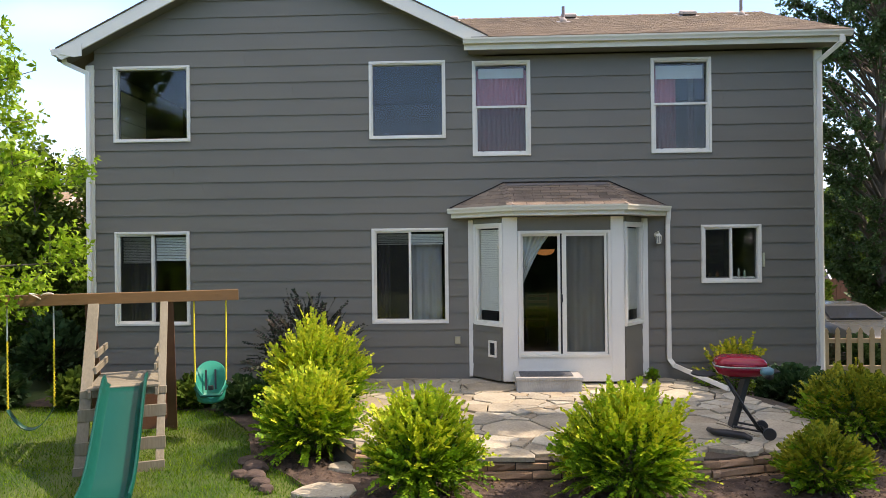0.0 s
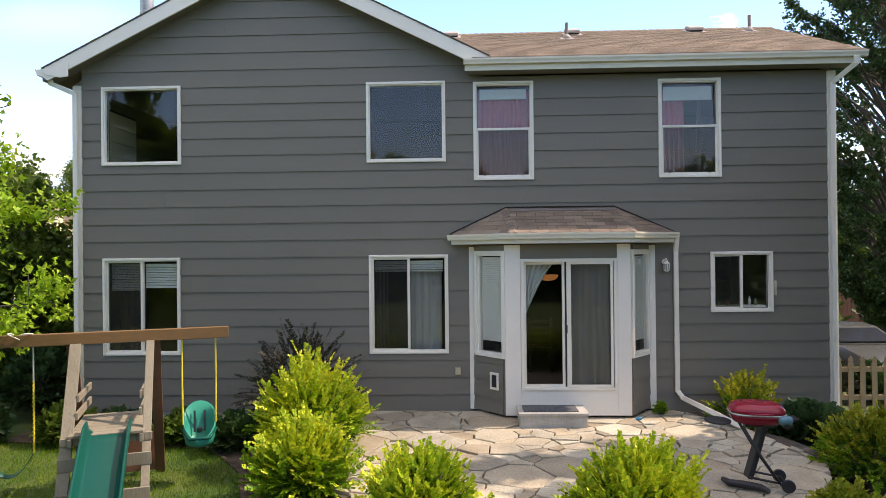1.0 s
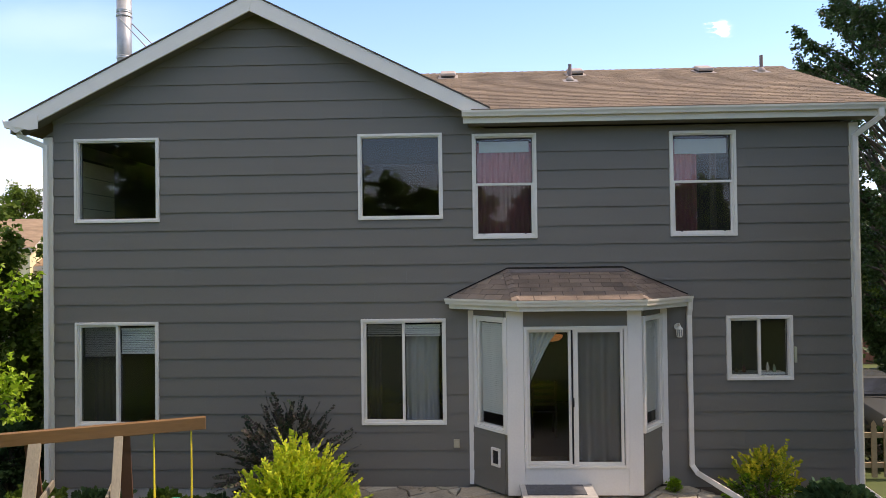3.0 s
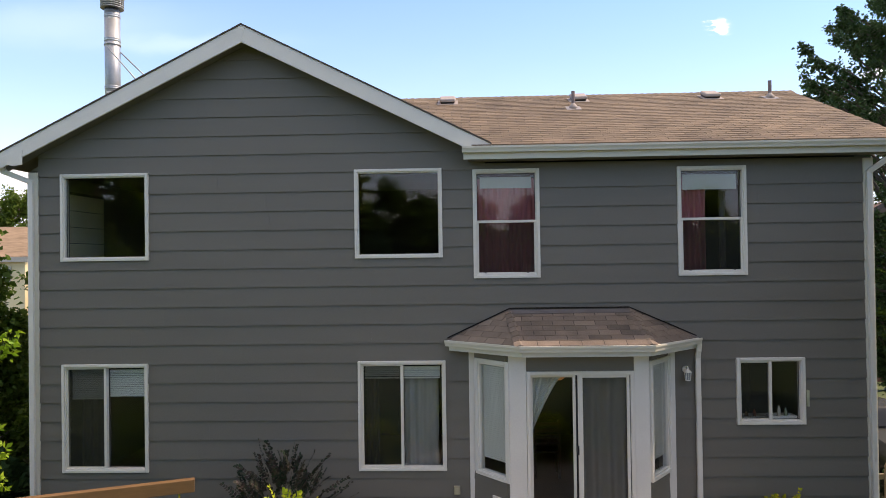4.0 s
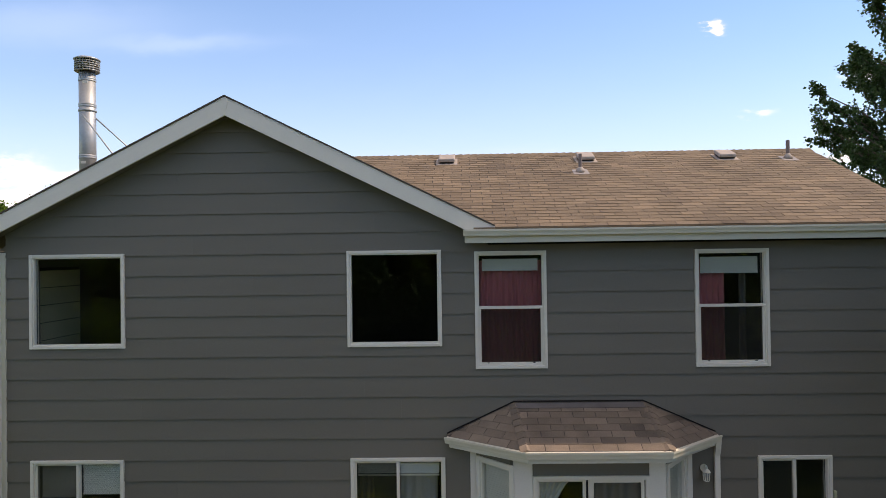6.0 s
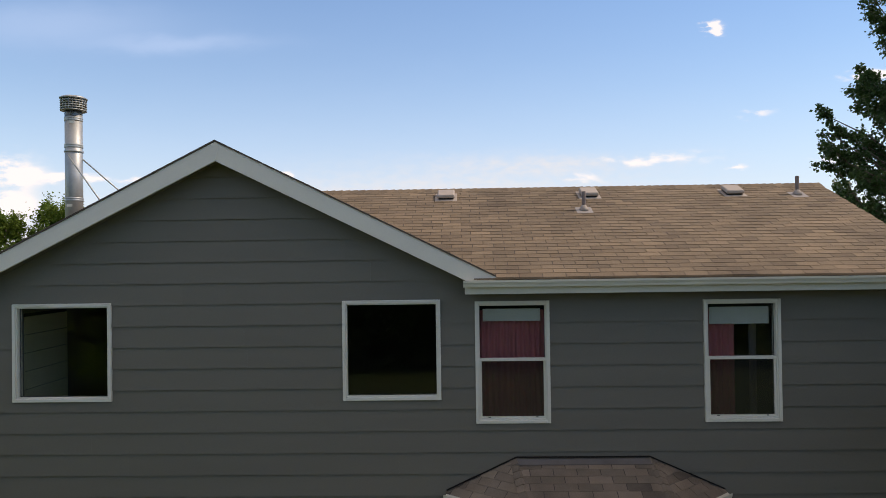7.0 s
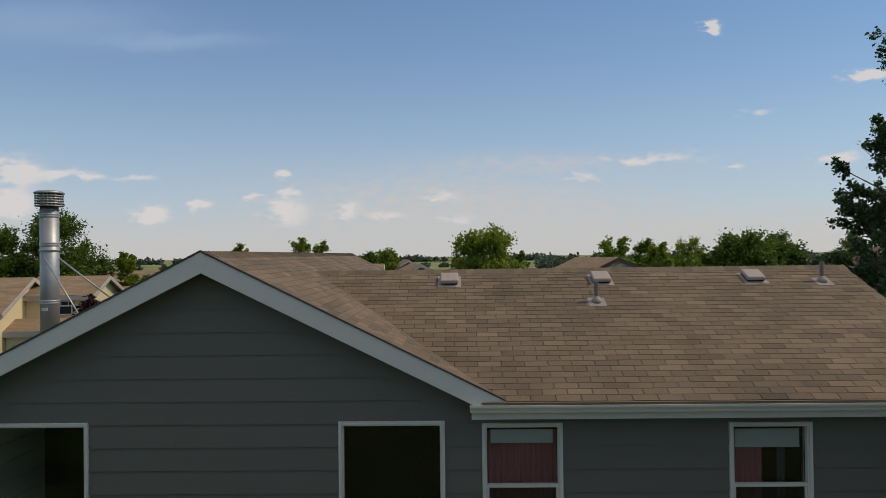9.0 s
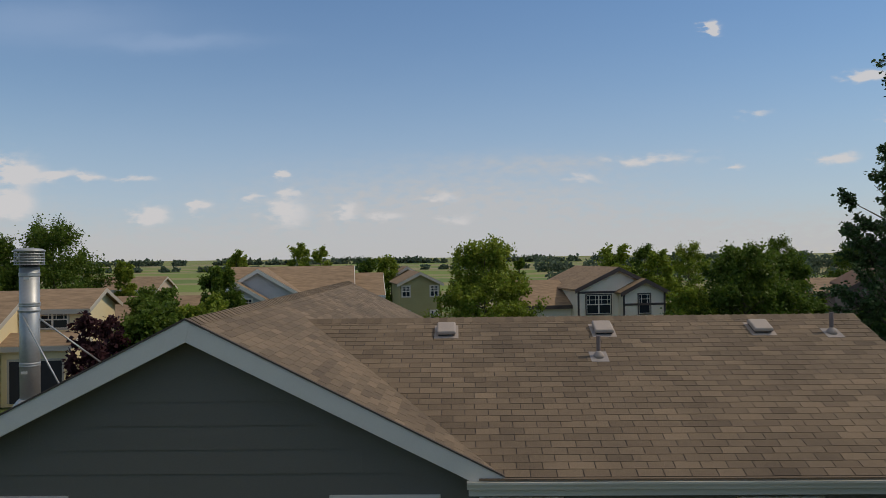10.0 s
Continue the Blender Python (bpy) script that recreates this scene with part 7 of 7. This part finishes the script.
def car(name, at, colour, label, tall=1.0, cabin=(1.15, 3.6), size=1.0):
    """A saloon or van built at the origin, nose towards -y, then set down."""
    t = thing(name, (0, 0, 0), label, "car", "parked vehicles")
    pt = paint(name + "_paint", colour, 0.25, 0.03, 2, 40, 0.02, metal=0.3)
    prof = [(0.0, 0.35, 0.55), (0.12, 0.25, 0.68), (0.9, 0.2, 0.86), (1.5, 0.2, 0.93), (3.5, 0.2, 0.96), (4.3, 0.22, 0.95), (4.5, 0.3, 0.75)]
    rows = []
    for y, lo, hi in prof:
        w = 0.88 - 0.16 * (abs(y - 2.25) / 2.25) ** 3
        rows.append([(-w * 0.92, y, lo), (-w, y, lo + 0.12), (-w, y, hi - 0.18), (-w * 0.86, y, hi), (w * 0.86, y, hi), (w, y, hi - 0.18), (w, y, lo + 0.12), (w * 0.92, y, lo)])
    part("body", loft(rows), pt, t, smooth=True, bevel=0.03)
    c0, c1 = cabin
    top = 1.43 * tall
    cab = [(c0, 0.90, 0.76, 0.90), (c0 + 0.75, top - 0.04, 0.60, 0.905), (c0 + 1.3, top, 0.60, 0.905), (c1 - 0.6, top - 0.03, 0.59, 0.905), (c1, 0.93, 0.72, 0.90)]
    part("cabin", loft([[(-0.77, y, lo), (-w, y, z), (w, y, z), (0.77, y, lo)] for y, z, w, lo in cab]), pt, t, bevel=0.03)
    gl = FARGLASS
    a, b = cab[0], cab[1]
    mm = Mesh().add([(-0.66, a[0] + 0.05, 0.95), (0.66, a[0] + 0.05, 0.95), (0.53, b[0] - 0.08, b[1] - 0.04), (-0.53, b[0] - 0.08, b[1] - 0.04), (-0.66, a[0] + 0.035, 0.965), (0.66, a[0] + 0.035, 0.965), (0.53, b[0] - 0.095, b[1] - 0.025), (-0.53, b[0] - 0.095, b[1] - 0.025)], [(4, 5, 6, 7), (0, 4, 7, 3), (1, 2, 6, 5), (0, 1, 5, 4), (3, 7, 6, 2), (3, 2, 1, 0)])
    part("windscreen", mm, gl, t, "dark reflecting windscreen")
    for s in (-1, 1):
        mm = Mesh().add([(s * 0.775, c0 + 0.45, 0.97), (s * 0.775, c1 - 0.25, 0.97), (s * 0.635, c1 - 0.65, top - 0.10), (s * 0.635, c0 + 0.85, top - 0.10)], [(0, 1, 2, 3) if s > 0 else (3, 2, 1, 0)])
        part("side_window", mm, gl, t)
        for y in (0.85, 3.55):
            w = part("wheel", Mesh().lathe((s * 0.80, y, 0.31), [(0.31, -0.1), (0.315, 0.0), (0.31, 0.1)], 22, axis=0), BLACK, t, "tyre")
            part("rim", Mesh().lathe((s * 0.90, y, 0.31), [(0.19, -0.005), (0.17, 0.01), (0.05, 0.015)], 18, axis=0), STEEL, w)
        part("headlight", Mesh().box(s * 0.62 - 0.13, s * 0.62 + 0.13, 0.04, 0.16, 0.56, 0.66), WHITE, t, bevel=0.03)
        part("wing_mirror", Mesh().box(s * 0.92 - 0.08, s * 0.92 + 0.08, c0 + 0.5, c0 + 0.6, 0.95, 1.07), pt, t, bevel=0.03)
    t.matrix_basis = pose(*at) @ Matrix.Scale(size, 4)
    return t


car("silver_car", (9.0, 2.7, GZ), (0.11, 0.115, 0.105), "silver saloon car parked behind the picket fence", tall=0.9, size=0.9)
car("white_van", (14.2, 15.0, GZ), (0.78, 0.78, 0.78), "white van parked beyond the hedge", tall=1.35, cabin=(0.9, 4.4))
car("dark_car", (-19.2, 28.2, GZ), (0.03, 0.032, 0.035), "dark car parked before the open garage", cabin=(1.15, 3.6))

# ---- siding boards ----
def siding():
    rng = random.Random(11)
    holes = [(a + 0.012, b - 0.012, c + 0.012, d - 0.012) for a, b, c, d, k in WINDOWS] + [(0.385, 3.39, -0.1, 2.70)]
    n = int((RIDGE_Z - COURSE0) / COURSE) + 1
    for k in range(n):
        c0 = COURSE0 + k * COURSE
        c1 = c0 + COURSE
        xa, xb = WX0 + 0.13, 6.205
        if c1 > 5.53:
            xb = 0.62
        # board ends
        cuts = [xa]
        x = xa + rng.uniform(1.2, 3.6)
        while x < xb - 0.4:
            cuts.append(x)
            x += 3.66
        cuts.append(xb)
        pieces = []
        for p, q in zip(cuts, cuts[1:]):
            spans = [(p + 0.0004, q - 0.0004)]
            extra = []
            for h in holes:
                if h[3] <= c0 or h[2] >= c1:
                    continue
                nxt = []
                for s, e in spans:
                    if h[1] <= s or h[0] >= e:
                        nxt.append((s, e))
                        continue
                    if h[0] > s:
                        nxt.append((s, h[0]))
                    if h[1] < e:
                        nxt.append((h[1], e))
                    lo, hi = max(s, h[0]), min(e, h[1])
                    if h[3] < c1 - 0.004:
                        extra.append((lo, hi, h[3], c1))
                    if h[2] > c0 + 0.004:
                        extra.append((lo, hi, c0, h[2]))
                spans = nxt
            pieces += [(s, e, c0, c1) for s, e in spans] + extra
        for s, e, z0, z1 in pieces:
            poly = [(s, z0), (e, z0), (e, z1), (s, z1)]
            if c1 > 5.3 and s < 0.62:
                g0 = RIDGE_Z - 0.09
                poly = clip(poly, SLOPE_G, 1, g0 + SLOPE_G * RIDGE_X)
                poly = clip(poly, -SLOPE_G, 1, g0 - SLOPE_G * RIDGE_X) if len(poly) > 2 else poly
            if len(poly) < 3 or area(poly) < 0.002:
                continue
            yb = lambda z: -(0.003 + 0.018 * (c1 - z) / COURSE)
            mm = Mesh().slab(poly, lambda a, b: (a, -0.0005, b), lambda a, b: (a, yb(b), b))
            part("siding_board", mm, SIDING, wall)


siding()


# ---- shingles ----
TAB, EXPO = 0.305, 0.1275


def tab_poly(a, s, w=TAB):
    g = 0.006
    return [(a + g, s), (a + w - g, s), (a + w - g, s + EXPO + 0.02), (a + g, s + EXPO + 0.02)]


def lay(roof, origin, A, S, fences, a0, a1, length, loose, mat, mat_joined, seed, shift=0.0):
    """Courses of three-tab shingles on a slope. loose(course): laid as pieces of their own."""
    rng = random.Random(seed)
    origin, A, S = Vector(origin), Vector(A).normalized(), Vector(S).normalized()
    Nn = A.cross(S)
    lift = lambda s, c0: 0.0075 - 0.0055 * (s - c0) / (EXPO + 0.02)
    whole = None
    rest = Mesh()
    for c in range(int(length / EXPO) + 1):
        s0 = c * EXPO
        a = a0 - TAB + (c % 2) * TAB / 2 + rng.uniform(-0.02, 0.02) + shift
        while a < a1:
            jit = rng.uniform(-0.004, 0.004)
            base = [(p, q + (jit if k < 2 else 0)) for k, (p, q) in enumerate(tab_poly(a, s0))]
            for fence in fences:
                poly = clip_to(base, fence)
                if len(poly) < 3 or area(poly) < 0.0015:
                    continue
                full = abs(area(poly) - area(base)) < 1e-6
                f0 = lambda p, q: origin + A * p + S * q + Nn * 0.0005
                f1 = lambda p, q: origin + A * p + S * q + Nn * lift(q, s0)
                if not loose(c):
                    rest.slab(poly, f0, f1)
                elif full:
                    if whole is None:
                        mw = Mesh().slab(tab_poly(0, 0), lambda p, q: (p, q, 0.0005), lambda p, q: (p, q, lift(q, 0)))
                        whole = mw.data("shingle")
                        whole.materials.append(mat)
                    ob = part("shingle", whole, mat, roof)
                    o = origin + A * a + S * (s0 + jit)
                    ob.matrix_basis = Matrix(((A.x, S.x, Nn.x, o.x), (A.y, S.y, Nn.y, o.y), (A.z, S.z, Nn.z, o.z), (0, 0, 0, 1)))
                else:
                    part("shingle", Mesh().slab(poly, f0, f1), mat, roof)
            a += TAB
    if rest.v:
        part("upper_shingling", rest, mat_joined, roof, kind="stuff")


LM = math.hypot(MAIN_Y - EAVE_Y, MAIN_Z - EAVE_Z)
lay(roof_main, (0, EAVE_Y - 0.012, EAVE_Z), (1, 0, 0), (0, MAIN_Y - EAVE_Y, MAIN_Z - EAVE_Z), [[(VX, -0.01), (6.72, -0.01), (6.72, LM), (XV, LM)]], -2.3, 6.72, LM, lambda c: c < 13, SHINGLE, SHINGLES, 1)
SG = math.hypot(VX - RIDGE_X, RIDGE_Z - EAVE_Z)
sv = math.hypot(VX - XV, z_gable(XV) - EAVE_Z)
lay(roof_wing, (VX, 0, EAVE_Z), (0, 1, 0), (RIDGE_X - VX, 0, RIDGE_Z - EAVE_Z), [[(EAVE_Y - 0.02, 0.0), (MAIN_Y, sv), (MAIN_Y, SG), (EAVE_Y - 0.02, SG)], [(MAIN_Y, sv), (6.62, 0), (WING_BACK, 0), (WING_BACK, SG), (MAIN_Y, SG)]], -0.4, WING_BACK, SG, lambda c: False, SHINGLE, SHINGLES, 2)


def caps(roof, p, q, left, right, mat, n=None):
    """Overlapping caps along a ridge from p to q; left and right are the slopes' ways down."""
    p, q = Vector(p), Vector(q)
    d = (q - p).normalized()
    L, R = Vector(left).normalized() * 0.15, Vector(right).normalized() * 0.15
    n = n or int((q - p).length / 0.135)
    st = (q - p).length / n
    me = None
    for k in range(n):
        if me is None:
            mm = Mesh()
            a, b = Vector((0, 0, 0)), d * (st + 0.04)
            up = Vector((0, 0, 1))
            top = [a + L + up * 0.018, a + up * 0.030, a + R + up * 0.018, b + L + up * 0.006, b + up * 0.016, b + R + up * 0.006]
            low = [v - up * 0.012 for v in top]
            mm.add(top + low, [(0, 1, 4, 3), (1, 2, 5, 4), (6, 9, 10, 7), (7, 10, 11, 8), (0, 6, 7, 1), (1, 7, 8, 2), (3, 4, 10, 9), (4, 5, 11, 10), (0, 3, 9, 6), (2, 8, 11, 5)])
            me = mm.data("ridge_cap")
            me.materials.append(mat)
        ob = part("ridge_cap", me, mat, roof)
        ob.location = p + d * (st * k)


caps(roof_main, (6.72, MAIN_Y, MAIN_Z), (XV, MAIN_Y, MAIN_Z), (0, -1, -SLOPE_M), (0, 1, -SLOPE_M), SHINGLE)
caps(roof_wing, (RIDGE_X, EAVE_Y - 0.03, RIDGE_Z), (RIDGE_X, WING_BACK, RIDGE_Z), (-1, 0, -SLOPE_G), (1, 0, -SLOPE_G), SHINGLE)


def bay_shingles():
    pts = [Vector((x, y, EZ)) for x, y in EAVES]
    tl, tr = Vector(TOPL), Vector(TOPR)
    for i, (a, b, top) in enumerate(((pts[2], pts[3], (tr, tl)), (pts[1], pts[2], (tl,)), (pts[3], pts[4], (tr,)), (pts[0], pts[1], (tl,)), (pts[4], pts[5], (tr,)))):
        A = (b - a).normalized()
        S = top[0] - a
        S = (S - A * S.dot(A)).normalized()
        fence = [(0, 0), ((b - a).length, 0)] + [((p - a).dot(A), (p - a).dot(S)) for p in top]
        lay(bay_roof, a, A, S, [fence], min(p[0] for p in fence), max(p[0] for p in fence), max(p[1] for p in fence), lambda c: True, BAYSHINGLE, BAYSHINGLE, 20 + i, 0.07 * i)
    for e, t2 in ((pts[2], tl), (pts[3], tr)):
        d = (t2 - e)
        side = d.cross(Vector((0, 0, 1))).normalized()
        n = 8
        for k in range(n):
            p, q = e + d * (k / n), e + d * ((k + 1.25) / n)
            mm = Mesh()
            up = Vector((0, 0, 1))
            s1 = side * 0.085
            dn = Vector((0, 0, -0.028))
            vs = [p - s1 + dn + up * 0.022, p + up * 0.024, p + s1 + dn + up * 0.022, q - s1 + dn + up * 0.012, q + up * 0.012, q + s1 + dn + up * 0.012]
            mm.add(vs + [v - up * 0.01 for v in vs], [(0, 1, 4, 3), (1, 2, 5, 4), (6, 9, 10, 7), (7, 10, 11, 8), (0, 6, 7, 1), (1, 7, 8, 2), (3, 4, 10, 9), (4, 5, 11, 10), (0, 3, 9, 6), (2, 8, 11, 5)])
            part("hip_cap", mm, BAYSHINGLE, bay_roof)
    d = (Vector((0, EAVES[2][1], EZ)) - Vector((0, 0, tl.z))).normalized()
    w = [tl + d * 0.03, tl + d * 0.14 - Vector((0.02, 0, 0)), tr + d * 0.14 + Vector((0.02, 0, 0)), tr + d * 0.03]
    part("apron_flashing", Mesh().add([tuple(p + Vector((0, -0.005, 0.014))) for p in w] + [tuple(p + Vector((0, -0.004, 0.010))) for p in w], [(0, 1, 2, 3), (7, 6, 5, 4), (0, 4, 5, 1), (1, 5, 6, 2), (2, 6, 7, 3), (3, 7, 4, 0)]), paint("dull_grey_flashing", (0.17, 0.15, 0.135), 0.9, 0.15, 4, spec=0.08), bay_roof, "dull grey apron flashing")
    # dark metal flashing where the small roof meets the wall
    flash = paint("dark_flashing", (0.03, 0.024, 0.02), 0.9, 0.1, spec=0.08)
    for p, q in ((pts[0], tl), (tl, tr), (tr, pts[5])):
        o = Vector((0, -0.02, 0.022))
        part("flashing", Mesh().beam(p + o, q + o, 0.018, 0.016), flash, bay_roof, "thin dark flashing strip")


bay_shingles()
